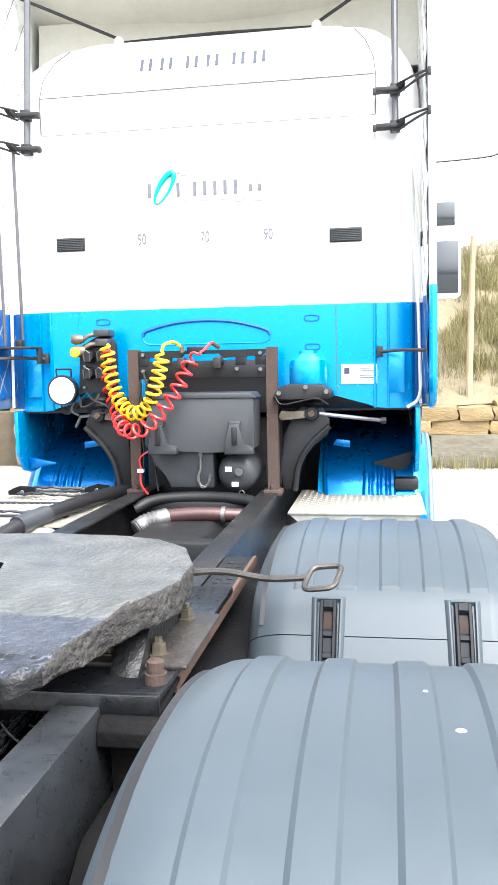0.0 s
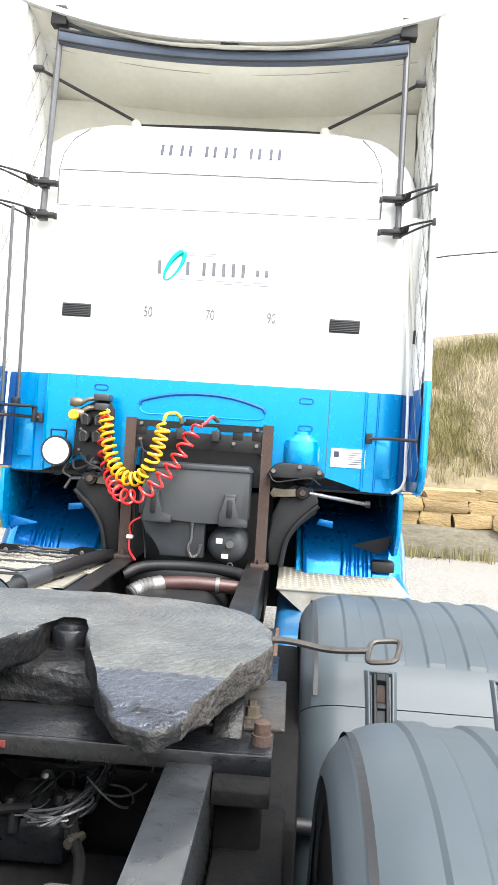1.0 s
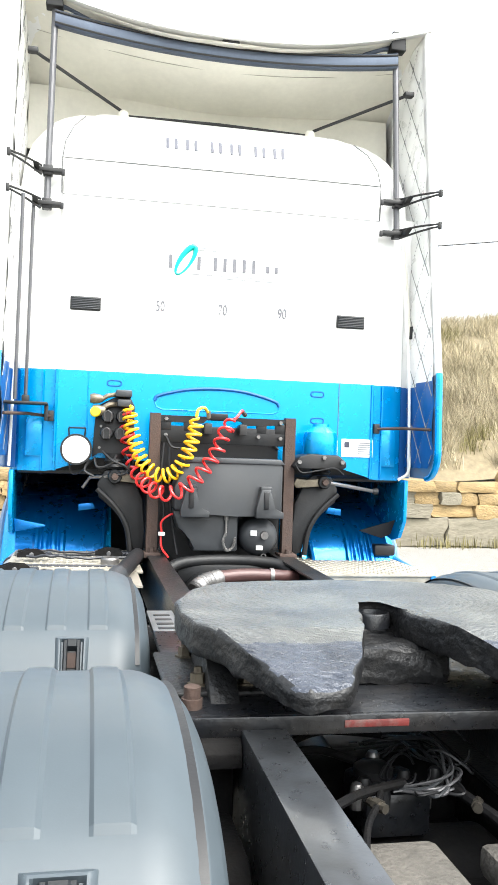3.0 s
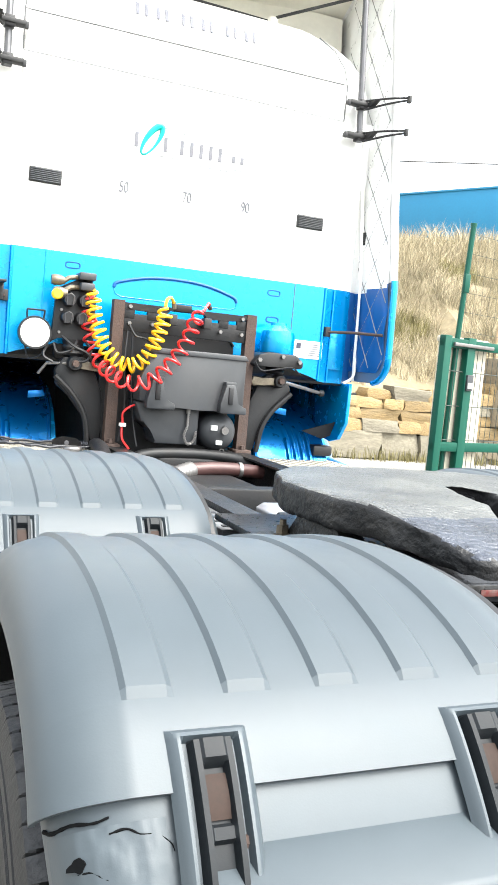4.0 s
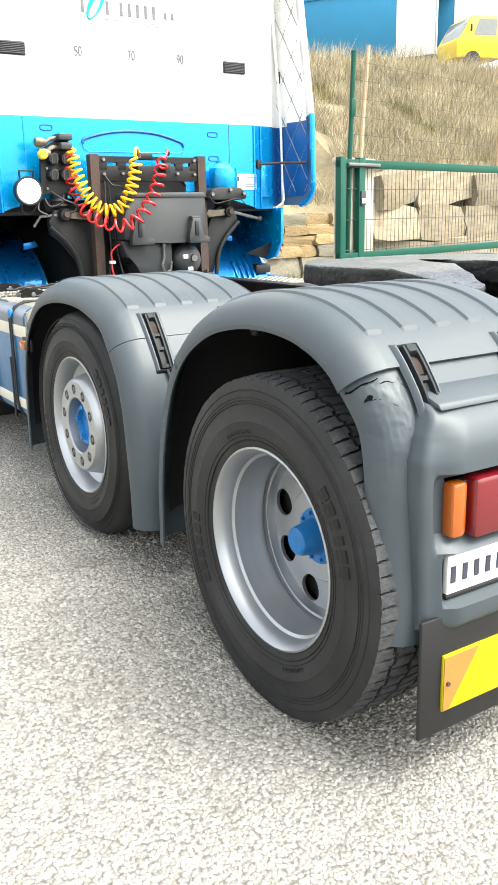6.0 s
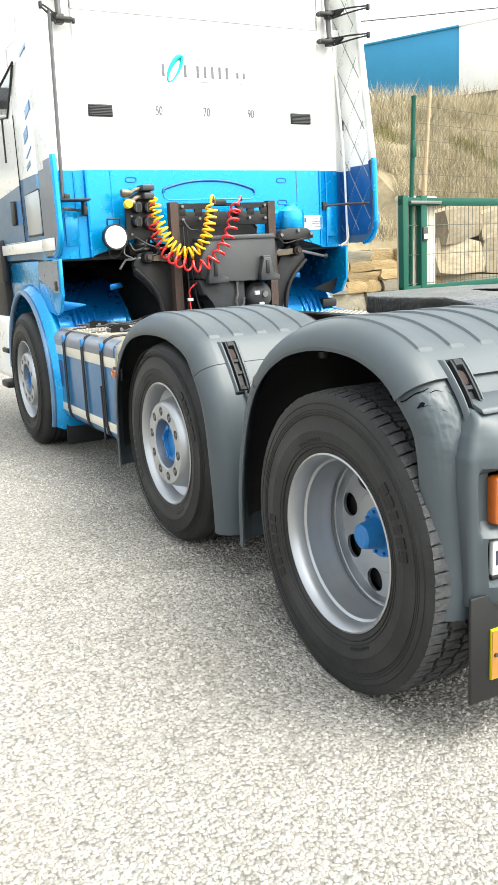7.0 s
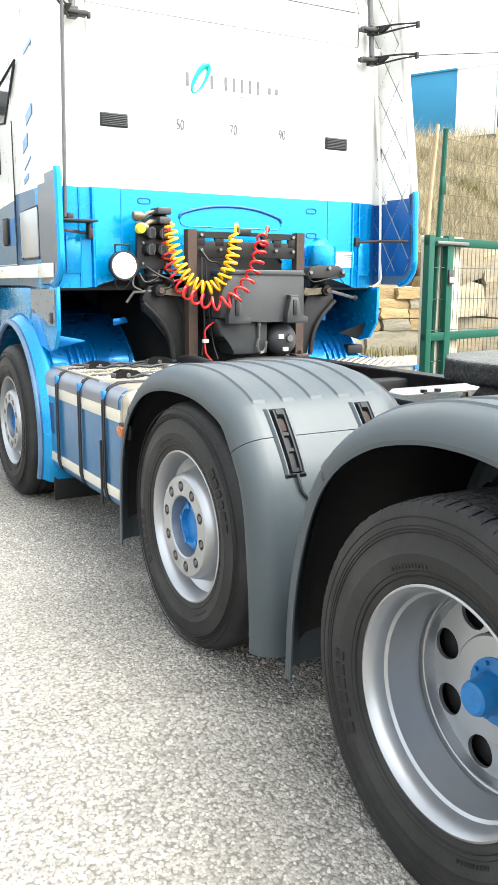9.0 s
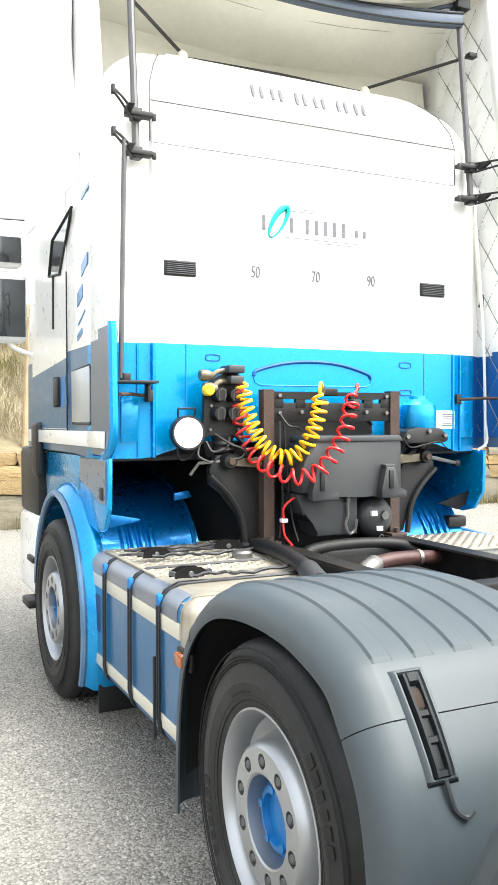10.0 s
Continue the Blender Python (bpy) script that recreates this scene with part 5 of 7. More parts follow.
    for k, pts in enumerate(([(-0.72, -0.15, 1.50), (-0.70, -0.19, 1.45), (-0.63, -0.20, 1.47), (-0.60, -0.17, 1.52)], [(-0.68, -0.16, 1.54), (-0.62, -0.22, 1.49), (-0.55, -0.22, 1.46), (-0.50, -0.19, 1.40)], [(-0.56, -0.15, 1.53), (-0.53, -0.20, 1.48), (-0.55, -0.21, 1.42), (-0.62, -0.19, 1.41)], [(-0.75, -0.14, 1.49), (-0.77, -0.17, 1.43), (-0.72, -0.18, 1.40)])):
        part("board_cable", tube(curve_points(pts, 6), 0.007, 6), BLACK, board)
    part("valve_bracket", prism([(-0.72, 1.50), (-0.50, 1.50), (-0.49, 1.43), (-0.56, 1.40), (-0.70, 1.42)], "y", -0.10, -0.05, 0.006), SHADEGRIME, board, "dark valve bracket under the sockets")
    part("terminal_block", box(-0.615, -0.525, -0.20, -0.08, 1.845, 1.885, 0.008), GREYPL, board, "grey terminal block")
    part("terminal_block", box(-0.605, -0.53, -0.20, -0.08, 1.79, 1.832, 0.008), GREYPL, board)
    valve = part("air_coupling", tube(curve_points([(-0.61, -0.14, 1.86), (-0.66, -0.15, 1.85), (-0.70, -0.155, 1.825), (-0.745, -0.15, 1.835)], 5), 0.013, 10), BRASS, truck, "weathered brass air couplings")
    part("coupling_body", lathe([(0, 0.0), (0, 0.024), (0.02, 0.03), (0.05, 0.026), (0.07, 0.018), (0.07, 0.0)], 14, "x", m=Matrix.Translation((-0.755, -0.155, 1.832))), BRASS, valve)
    part("coupling_arm", tube(curve_points([(-0.60, -0.14, 1.805), (-0.65, -0.16, 1.80), (-0.69, -0.165, 1.775), (-0.72, -0.165, 1.765)], 5), 0.014, 10), BRASS, valve)
    part("coupling_body", lathe([(-0.03, 0.0), (-0.03, 0.03), (0.0, 0.034), (0.04, 0.024), (0.04, 0.0)], 14, "x", m=Matrix.Translation((-0.71, -0.165, 1.765))), BRASS, valve)
    part("yellow_cap", lathe([(-0.215, 0.0), (-0.215, 0.022), (-0.205, 0.029), (-0.175, 0.029)], 18, "y", m=Matrix.Translation((-0.725, 0, 1.757))), YELLOWCAP, valve, "yellow coupling cap")
    lamp = part("work_lamp", lathe([(-0.165, 0.074), (-0.175, 0.078), (-0.175, 0.086), (-0.16, 0.088), (-0.12, 0.085), (-0.08, 0.06), (-0.06, 0.02), (-0.06, 0.0)], 32, "y", m=Matrix.Translation((-0.822, 0, 1.545))), BLACK, truck, "round work lamp with a black housing")
    part("lens", lathe([(-0.185, 0.0), (-0.182, 0.04), (-0.172, 0.076)], 32, "y", m=Matrix.Translation((-0.822, 0, 1.545))), LAMPGLASS, lamp, "frosted white lamp lens")
    part("lamp_guard", tube(curve_points([(-0.86, -0.13, 1.60), (-0.865, -0.14, 1.66), (-0.85, -0.14, 1.665), (-0.79, -0.14, 1.665), (-0.775, -0.14, 1.66), (-0.78, -0.13, 1.60)], 4), 0.005, 6), BLACK, lamp)
    part("lamp_cable", tube(curve_points([(-0.86, -0.10, 1.47), (-0.84, -0.10, 1.41), (-0.79, -0.10, 1.42), (-0.74, -0.10, 1.48), (-0.70, -0.11, 1.50)], 5), 0.005, 6), BLACK, lamp)

    # cab suspension towers
    for s in (-1, 1):
        outer = [(0.66, 1.43), (0.70, 1.36), (0.69, 1.28), (0.60, 1.22), (0.52, 1.12), (0.49, 0.98), (0.43, 0.97), (0.43, 1.10), (0.44, 1.26), (0.50, 1.40), (0.55, 1.44)]
        tower = part("cab_suspension_tower", prism([(s * x, z) for x, z in outer], "y", -0.14, -0.08, 0.01), CAST, truck, "dark cast cab suspension arm")
        edge = curve_points([(s * 0.70, -0.15, 1.33), (s * 0.60, -0.15, 1.235), (s * 0.53, -0.15, 1.12), (s * 0.505, -0.15, 0.97)], 6)
        part("tower_flange", tube(edge, 0.016, 8), CAST, tower)
        pivot = part("pivot_bush", lathe([(-0.20, 0.0), (-0.20, 0.034), (-0.185, 0.04), (-0.12, 0.04)], 20, "y", m=Matrix.Translation((s * 0.605, 0, 1.40))), CAST, tower)
        part("pivot_bolt", lathe([(-0.22, 0.0), (-0.22, 0.018), (-0.195, 0.022)], 8, "y", m=Matrix.Translation((s * 0.605, 0, 1.40))), RUST, pivot)
        link = [(0.42, 1.385), (0.44, 1.42), (0.50, 1.405), (0.60, 1.425), (0.62, 1.375), (0.50, 1.375), (0.44, 1.36)]
        part("link_arm", prism([(s * x, z) for x, z in link], "y", -0.185, -0.16, 0.006), BRASS, tower, "bare metal link arm")
        bel = lathe([(1.44, 0.05), (1.455, 0.06), (1.47, 0.052), (1.485, 0.062), (1.50, 0.054), (1.53, 0.06)], 24, "z", m=Matrix.Translation((s * 0.605, -0.09, 0)))
        part("air_bellows", bel, BLACK, tower, "black rubber air bellows")
    part("strut", tube([(0.62, -0.15, 1.40), (0.72, -0.12, 1.385), (0.985, 0.02, 1.345)], 0.011, 8), STEEL, truck, "steel stay rod beside the filter")
    part("strut_end", lathe([(0, 0.0), (0, 0.02), (0.03, 0.02), (0.03, 0.0)], 10, "x", m=Matrix.Translation((0.975, 0.02, 1.345))), BLACK, truck)
    part("strut", tube([(-0.62, -0.15, 1.40), (-0.74, -0.10, 1.39), (-0.78, -0.08, 1.33)], 0.009, 8), STEEL, truck)
    # blue filter canister
    can = part("filter_canister", lathe([(1.555, 0.0), (1.555, 0.098), (1.57, 0.103), (1.66, 0.103), (1.69, 0.095), (1.715, 0.06), (1.725, 0.05), (1.74, 0.048), (1.745, 0.0)], 32, "z", m=Matrix.Translation((0.585, -0.14, 0))), BLUE, truck, "azure blue filter canister")
    br = prism([(0.395, 1.49), (0.44, 1.55), (0.50, 1.565), (0.67, 1.56), (0.72, 1.52), (0.72, 1.485), (0.66, 1.475), (0.50, 1.48), (0.42, 1.47)], "y", -0.245, -0.05, 0.012)
    brk = part("filter_bracket", br, CAST, truck, "grey cast filter bracket")
    for x, z in ((0.435, 1.515), (0.69, 1.52), (0.58, 1.545)):
        part("bracket_bolt", lathe([(-0.26, 0.0), (-0.26, 0.013), (-0.24, 0.013)], 6, "y", m=Matrix.Translation((x, 0, z))), STEEL, brk)
    part("bracket_wire", tube(curve_points([(0.41, -0.25, 1.50), (0.45, -0.26, 1.455), (0.55, -0.26, 1.47), (0.64, -0.26, 1.485), (0.70, -0.25, 1.45)], 6), 0.004, 6), BLACK, brk)
    # loose lines behind the left post
    for k, pts in enumerate(([(-0.34, -0.22, 1.60), (-0.35, -0.24, 1.42), (-0.33, -0.23, 1.2), (-0.35, -0.23, 1.0)], [(-0.31, -0.21, 1.58), (-0.30, -0.23, 1.3), (-0.27, -0.22, 1.1), (-0.25, -0.25, 0.98)], [(-0.33, -0.2, 1.64), (-0.30, -0.24, 1.58), (-0.25, -0.24, 1.57), (-0.2, -0.2, 1.55)])):
        part("air_line", tube(curve_points(pts, 6), 0.006, 6), BLACK, truck)
    part("red_cable", tube(curve_points([(-0.34, -0.26, 1.10), (-0.345, -0.27, 1.16), (-0.30, -0.27, 1.20), (-0.24, -0.25, 1.215)], 6), 0.006, 6), RED, truck, "short red cable")
    part("red_cable", tube(curve_points([(-0.345, -0.26, 1.10), (-0.34, -0.27, 1.02), (-0.30, -0.28, 0.965)], 6), 0.006, 6), RED, truck)
    part("cable_tie", box(-0.36, -0.325, -0.28, -0.25, 1.085, 1.105, 0.003), WHITE, truck)


build_equipment()


# ---- truck: cab flanks, front mudguards ----
def build_flanks():
    for s in (-1, 1):
        x = s * 1.216
        flank = part("door", prism([(0.70, 1.56), (1.72, 1.56), (1.70, 2.1), (1.50, 2.95), (0.72, 2.95)], "x", x, x + s * 0.006, 0.0), (WHITE,), truck, "white cab door, blue lower half darkened for shade")
        part("door_panel", prism([(0.71, 1.565), (1.71, 1.565), (1.70, 1.90), (0.71, 1.965)], "x", x + s * 0.006, x + s * 0.009), DKBLUE, flank)
        part("flank_stripe", box(x, x + s * 0.030, 0.14, 1.78, 1.475, 1.553, 0.002), WHITE, flank, "white side stripe")
        part("window_pane", prism([(0.85, 2.47), (1.12, 2.50), (1.02, 2.68), (0.55, 2.76)], "x", x + s * 0.004, x + s * 0.010, 0.0), GLASS, flank, "dark side window")
        part("window_seal", tube([(x + s * 0.012, y, z) for y, z in ((0.84, 2.458), (1.13, 2.488), (1.03, 2.69), (0.53, 2.775))], 0.008, 6, closed=True), GASKET, flank)
        part("door_handle", box(x + s * 0.004, x + s * 0.03, 0.86, 0.98, 1.69, 1.865, 0.02), BLACK, flank, "black recessed door handle")
        hatch = [(x + s * 0.002, y, z) for y, z in ((0.18, 1.61), (0.18, 1.87), (0.22, 1.895), (0.58, 1.88), (0.60, 1.85), (0.60, 1.62), (0.57, 1.59), (0.21, 1.59))]
        loc = part("locker_hatch", prism([(0.20, 1.60), (0.59, 1.60), (0.59, 1.88), (0.20, 1.89)], "x", x, x + s * 0.008, 0.002), mat("bright_locker_paint", (0.42, 0.45, 0.48), 0.38, metal=0.2, coat=0.3, var=0.05, scale=2, jitter=0.03), truck, "pale locker hatch in the cab flank")
        part("hatch_seal", tube(hatch, 0.006, 6, closed=True), GASKET, loc)
        for y0, y1, z0, z1, tilt in ((0.24, 0.37, 2.37, 2.48, 0.05), (0.35, 0.46, 2.22, 2.33, 0.04), (0.30, 0.44, 2.13, 2.18, 0.06), (0.36, 0.46, 2.04, 2.10, 0.03), (0.12, 0.36, 2.79, 2.82, 0.05)):
            part("flank_graphic", prism([(y0, z0 + tilt), (y1, z0), (y1, z1 - tilt), (y0, z1)], "x", x, x + s * 0.004), mat("graphic_blue", (0.05, 0.22, 0.50), 0.3, coat=0.5), flank, "blue square graphic")
        part("flank_graphic", prism([(0.69, 1.70), (0.83, 1.68), (0.84, 1.85), (0.72, 1.86)], "x", x + s * 0.009, x + s * 0.011), HUBBLUE, flank)
        part("door_gap", tube([(x + s * 0.008, 0.69, 1.47), (x + s * 0.008, 0.69, 2.45)], 0.004, 5), GASKET, flank)
        part("door_gap", tube([(x + s * 0.008, 1.02, 2.47), (x + s * 0.008, 1.03, 2.16)], 0.010, 5), GASKET, flank)
        part("deflector_stripe", box(s * 1.252, s * 1.259, -0.20, 0.11, 1.475, 1.555, 0.002), WHITE, truck, "white side stripe")
        # mirrors
        mir = part("wing_mirror", box(s * 1.252, s * 1.56, 1.68, 1.80, 2.13, 2.61, 0.05, seg=4), WHITE, truck, "white wing mirror housing")
        part("mirror_glass", box(s * 1.27, s * 1.535, 1.672, 1.682, 2.17, 2.55, 0.004), GLASS, mir, "dark mirror glass")
        part("mirror_cap", box(s * 1.275, s * 1.54, 1.68, 1.80, 2.63, 2.86, 0.05, seg=4), WHITE, mir)
        part("mirror_glass", box(s * 1.295, s * 1.51, 1.672, 1.682, 2.66, 2.83, 0.004), GLASS, mir)
        part("mirror_arm", tube(curve_points([(s * 1.20, 1.70, 2.05), (s * 1.33, 1.74, 2.10), (s * 1.38, 1.74, 2.16)], 5), 0.016, 8), WHITE, truck)

        # wheel arch over the front wheel: outer lip, arched skin, inner panel with pressed ribs
        def arch(u, v, r0=0.745):
            a = math.radians(205 - 200 * v)
            xx = 0.60 + 0.66 * u
            r = r0 - 0.12 * max(0, math.cos(a)) - (0.07 * max(0, (u - 0.86) / 0.14) ** 2)
            return (s * xx, 0.87 + r * math.cos(a), 0.515 + r * math.sin(a))

        guard = part("front_mudguard", sheet(arch, 14, 32, 0.012), BLUE, truck, "azure blue front mudguard")
        lip = [arch(1.0, i / 32) for i in range(33)]
        part("mudguard_lip", tube(lip, 0.020, 8), mat("worn_lip_paint", (0.10, 0.20, 0.34), 0.4, metal=0.3, var=0.2, dirt=(0.30, 0.32, 0.33), dirt_amount=0.4), guard)

        def wall(u, v):
            z = 0.82 + 0.54 * v
            rib = 0.0
            xx = 0.66 + 0.50 * u - 0.04 * v * (1 - u)
            for c in (0.89, 0.94, 0.99, 1.04):
                rib = max(rib, min(1, (1 - abs(xx - c) / 0.021) * 1.8))
            y = piecewise([(0.82, 0.145), (0.90, 0.17), (0.97, 0.215), (1.03, 0.265), (1.08, 0.32), (1.13, 0.40), (1.17, 0.48), (1.21, 0.58), (1.25, 0.74), (1.28, 0.90), (1.32, 1.10), (1.36, 1.35)], z)
            return (s * xx, y - 0.018 * max(0, rib) * min(1, max(0, (0.62 - v) * 5)), z)

        # The panel's shade under the cab is in its darker blue.
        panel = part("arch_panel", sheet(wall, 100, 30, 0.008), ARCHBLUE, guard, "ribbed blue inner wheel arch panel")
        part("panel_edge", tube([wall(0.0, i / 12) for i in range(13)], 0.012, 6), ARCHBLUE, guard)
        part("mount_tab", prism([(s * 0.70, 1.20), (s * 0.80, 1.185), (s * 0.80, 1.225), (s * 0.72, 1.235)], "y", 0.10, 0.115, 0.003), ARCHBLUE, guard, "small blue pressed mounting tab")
        side = [(-0.02, 1.42), (0.54, 1.42), (0.54, 1.19), (0.38, 1.06), (0.18, 1.03), (0.07, 1.055), (-0.01, 1.165)]
        panel = part("arch_side_panel", prism([(y, z) for y, z in side], "x", s * 1.165, s * 1.19, 0.006), BLUE, truck, "blue side panel behind the wheel arch")
        # Paler skin: the side panel's reflection is put into the colour.
        part("panel_skin", prism([(0.005, 1.405), (0.52, 1.405), (0.52, 1.285), (0.26, 1.235), (0.13, 1.19), (0.015, 1.19)], "x", s * 1.19, s * 1.197), mat("pale_flank_reflection", (0.17, 0.24, 0.34), 0.3, metal=0.2, coat=0.4, var=0.1, scale=3), panel)
        part("panel_hole", box(s * 1.195, s * 1.202, 0.045, 0.105, 1.205, 1.27, 0.004), BLACK, panel)
        TORN_PLATE = mat("black_splash_rubber", (0.006, 0.007, 0.009), 0.6, spec=0.2)
        if s < 0:
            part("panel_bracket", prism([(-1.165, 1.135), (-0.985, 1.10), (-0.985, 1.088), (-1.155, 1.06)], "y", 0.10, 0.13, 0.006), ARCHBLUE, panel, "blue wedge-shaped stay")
        else:
            part("panel_bracket", prism([(1.16, 1.165), (0.92, 1.095), (1.07, 1.05), (1.13, 1.075)], "y", 0.10, 0.115, 0.004), TORN_PLATE, panel, "black triangular splash plate")
        upper = [(0.52, 1.415), (1.50, 1.415)] + [(0.87 + 0.70 * math.cos(a), 0.515 + 0.73 * math.sin(a)) for a in [math.radians(40 + 7 * i) for i in range(12)]]
        part("mudguard_upper", prism(upper, "x", s * 1.168, s * 1.188, 0.006), BLUE, truck, "blue panel between front mudguard and cab")
        part("mud_flap", box(s * 0.72, s * 1.19, 0.185, 0.20, 0.09, 0.50, 0.004), BLACK, truck, "black mud flap behind the front wheel")
        # front corner, steps and bumper
        part("front_corner", box(s * 0.95, s * 1.235, 1.58, 2.20, 0.42, 0.98, 0.06, seg=3), WHITE, truck, "white front bumper corner")
        part("cab_step", box(s * 1.05, s * 1.29, 1.58, 1.80, 0.36, 0.42, 0.015), BLACK, truck, "black cab step")
        part("cab_step", box(s * 1.08, s * 1.26, 1.58, 1.78, 0.66, 0.70, 0.01), BLACK, truck)
        part("flare", box(s * 1.20, s * 1.262, 1.40, 1.58, 1.25, 1.60, 0.025, seg=3), BLACK, truck, "black wind flare beside the door")
        part("bumper_flank", box(s * 0.95, s * 1.215, 1.62, 2.24, 0.96, 1.43, 0.04), BLACK, truck, "black panel above the bumper corner")


build_flanks()


# ---- truck: fuel tank, steps ----
def checker(x0, x1, y0, y1, z, thick=0.012, pitch=0.034):
    bm = box(x0, x1, y0, y1, z - thick, z, 0.003)
    nx, ny = int((x1 - x0 - 0.02) / pitch), int((y1 - y0 - 0.02) / pitch)
    for i in range(nx):
        for j in range(ny):
            cx, cy = x0 + 0.02 + (i + 0.5) * pitch, y0 + 0.02 + (j + 0.5) * pitch
            a, b = (0.013, 0.0045) if (i + j) % 2 else (0.0045, 0.013)
            q = [bm.verts.new(p) for p in ((cx - a, cy, z), (cx, cy - b, z), (cx + a, cy, z), (cx, cy + b, z))]
            top = bm.verts.new((cx, cy, z + 0.006))
            for k in range(4):
                bm.faces.new((q[k], q[(k + 1) % 4], top))
    return bm


def build_tanks():
    tank = part("fuel_tank", box(-1.205, -0.50, -1.10, 0.28, 0.30, 0.925, 0.07, seg=5), DKBLUE, truck, "long blue fuel tank with two white stripes")
    for z0, z1 in ((0.765, 0.828), (0.365, 0.420)):
        part("tank_stripe", box(-1.209, -1.19, -1.06, 0.24, z0, z1, 0.001), STRIPE, tank, "cream painted stripe")
    def shoulder(u, v):
        a = math.pi / 2 * u
        return (-1.135 - 0.0735 * math.cos(a), -1.03 + 1.27 * v, 0.855 + 0.0735 * math.sin(a) - (0.025 if u == 0 else 0))

    part("tank_shoulder", sheet(shoulder, 8, 4, 0.002), SHOULDER, tank, "worn grey-blue rounded upper edge")
    # Flush box: the recess's shade is put into its dark blue.
    part("tank_recess", box(-1.208, -1.15, 0.08, 0.235, 0.53, 0.725, 0.01), mat("recess_shade_blue", (0.004, 0.04, 0.14), 0.5), tank, "flat square patch with recess shade in its colour")
    for y in (-0.035, -0.45, -0.84):
        loop = [(-0.55, y, 0.94), (-1.13, y, 0.94), (-1.185, y, 0.915), (-1.217, y, 0.86), (-1.219, y, 0.40), (-1.205, y, 0.34), (-1.15, y, 0.295), (-0.6, y, 0.292)]
        bm = bmesh.new()
        for dy in (-0.012, 0.012):
            tube([(a, b + dy, c) for a, b, c in loop], 0.0065, 6, bm)
        st = part("tank_strap", bm, STRAP, tank, "black tank strap")
        part("strap_buckle", box(-1.224, -1.20, y - 0.017, y + 0.017, 0.855, 0.905, 0.006), HUBBLUE, tank, "blue strap buckle")
    part("strap_tail", tube([(-1.221, -0.80, 0.64), (-1.221, -0.80, 0.30)], 0.007, 6), STRAP, tank)
    part("tank_walkway", checker(-1.155, -0.46, -0.62, 0.26, 0.938), CHECKER, truck, "worn cream checker plate on the tank")
    part("tank_end", box(-1.212, -0.49, -1.16, -1.02, 0.29, 0.935, 0.075, seg=5), TANKEND, tank, "dusty bare metal tank end")
    part("tank_cover", sheet(lambda u, v: (-1.19 + 0.70 * u, -1.05 + 0.44 * v, 0.90 + 0.036 * min(1, u * 9) ** 0.5), 14, 4, 0.01), TANKEND, tank, "dusty smooth metal cover on the tank top")
    for y, x0, x1 in ((-0.06, -1.12, -0.47), (-0.30, -1.06, -0.48), (-0.83, -1.10, -0.55)):
        pts = curve_points([(x0, y, 0.965), (x0 + 0.15, y - 0.03, 0.975), ((x0 + x1) / 2, y - 0.01, 0.962), (x1, y + 0.05, 0.965)], 6)
        part("lashing_strap", tube([p + Vector((0, 0.007 * math.sin(2.3 * k), 0.004 * math.cos(1.7 * k))) for k, p in enumerate(pts)], 0.008, 6), STRAP, truck, "black lashing strap across the tank top")
    for x, y, turn in ((-1.04, -0.27, 14), (-0.62, -0.18, -8), (-1.08, -0.82, 10)):
        m = Matrix.Translation((x, y, 0.975)) @ Matrix.Rotation(radians(turn), 4, "Z")
        bm = bmesh.new()
        for dy in (-0.024, 0.024):
            prism([(-0.075, -0.012), (0.06, -0.016), (0.078, 0.004), (0.05, 0.024), (-0.02, 0.03), (-0.075, 0.012)], "y", dy - 0.003, dy + 0.003, 0.0, bm, m)
        body = part("ratchet", bm, SHADEGRIME, truck, "dark strap ratchet")
        part("ratchet_spool", lathe([(-0.03, 0.0), (-0.03, 0.010), (-0.022, 0.018), (0.022, 0.018), (0.03, 0.010), (0.03, 0.0)], 12, "y", m=m), RODGREY, body)
        part("ratchet_handle", box(-0.078, -0.062, -0.026, 0.026, -0.006, 0.014, 0.004, m=m), RODGREY, body)
        part("strap_roll", tube([m @ Vector((0.06 + 0.012 * k, 0.004 * (-1) ** k, -0.004)) for k in range(5)], 0.014, 8), STRAP, body)
    part("filler_cap", lathe([(0.93, 0.05), (0.965, 0.05), (0.975, 0.042), (0.975, 0.0)], 20, "z", m=Matrix.Translation((-0.62, -0.36, 0))), STEEL, truck, "pale tank filler cap")
    # right side
    part("fuel_tank", box(0.50, 1.20, -1.05, 0.28, 0.30, 0.78, 0.06, seg=4), DKBLUE, truck, "blue side tank")
    step = part("step_plate", checker(0.495, 1.205, -0.44, 0.36, 0.90), CHECKER, truck, "cream checker plate walkway")
    bm = prism([(0.50, 0.888), (1.20, 0.888), (1.16, 0.76), (0.66, 0.76)], "y", -0.432, -0.42, 0.0)
    part("plate_apron", bm, CHECKER, step, "cream folded apron")
    for x in (0.80, 0.98):
        part("apron_slot", box(x - 0.045, x + 0.045, -0.437, -0.43, 0.80, 0.845, 0.008), BLACK, step)
    part("side_rail", tube([(1.19, -0.45, 0.88), (1.215, -0.2, 0.87), (1.225, 0.3, 0.90)], 0.018, 8), HUBBLUE, truck, "blue side rail")
    part("plug_block", box(1.05, 1.19, 0.16, 0.28, 0.93, 1.0, 0.015), BLACK, truck)


build_tanks()


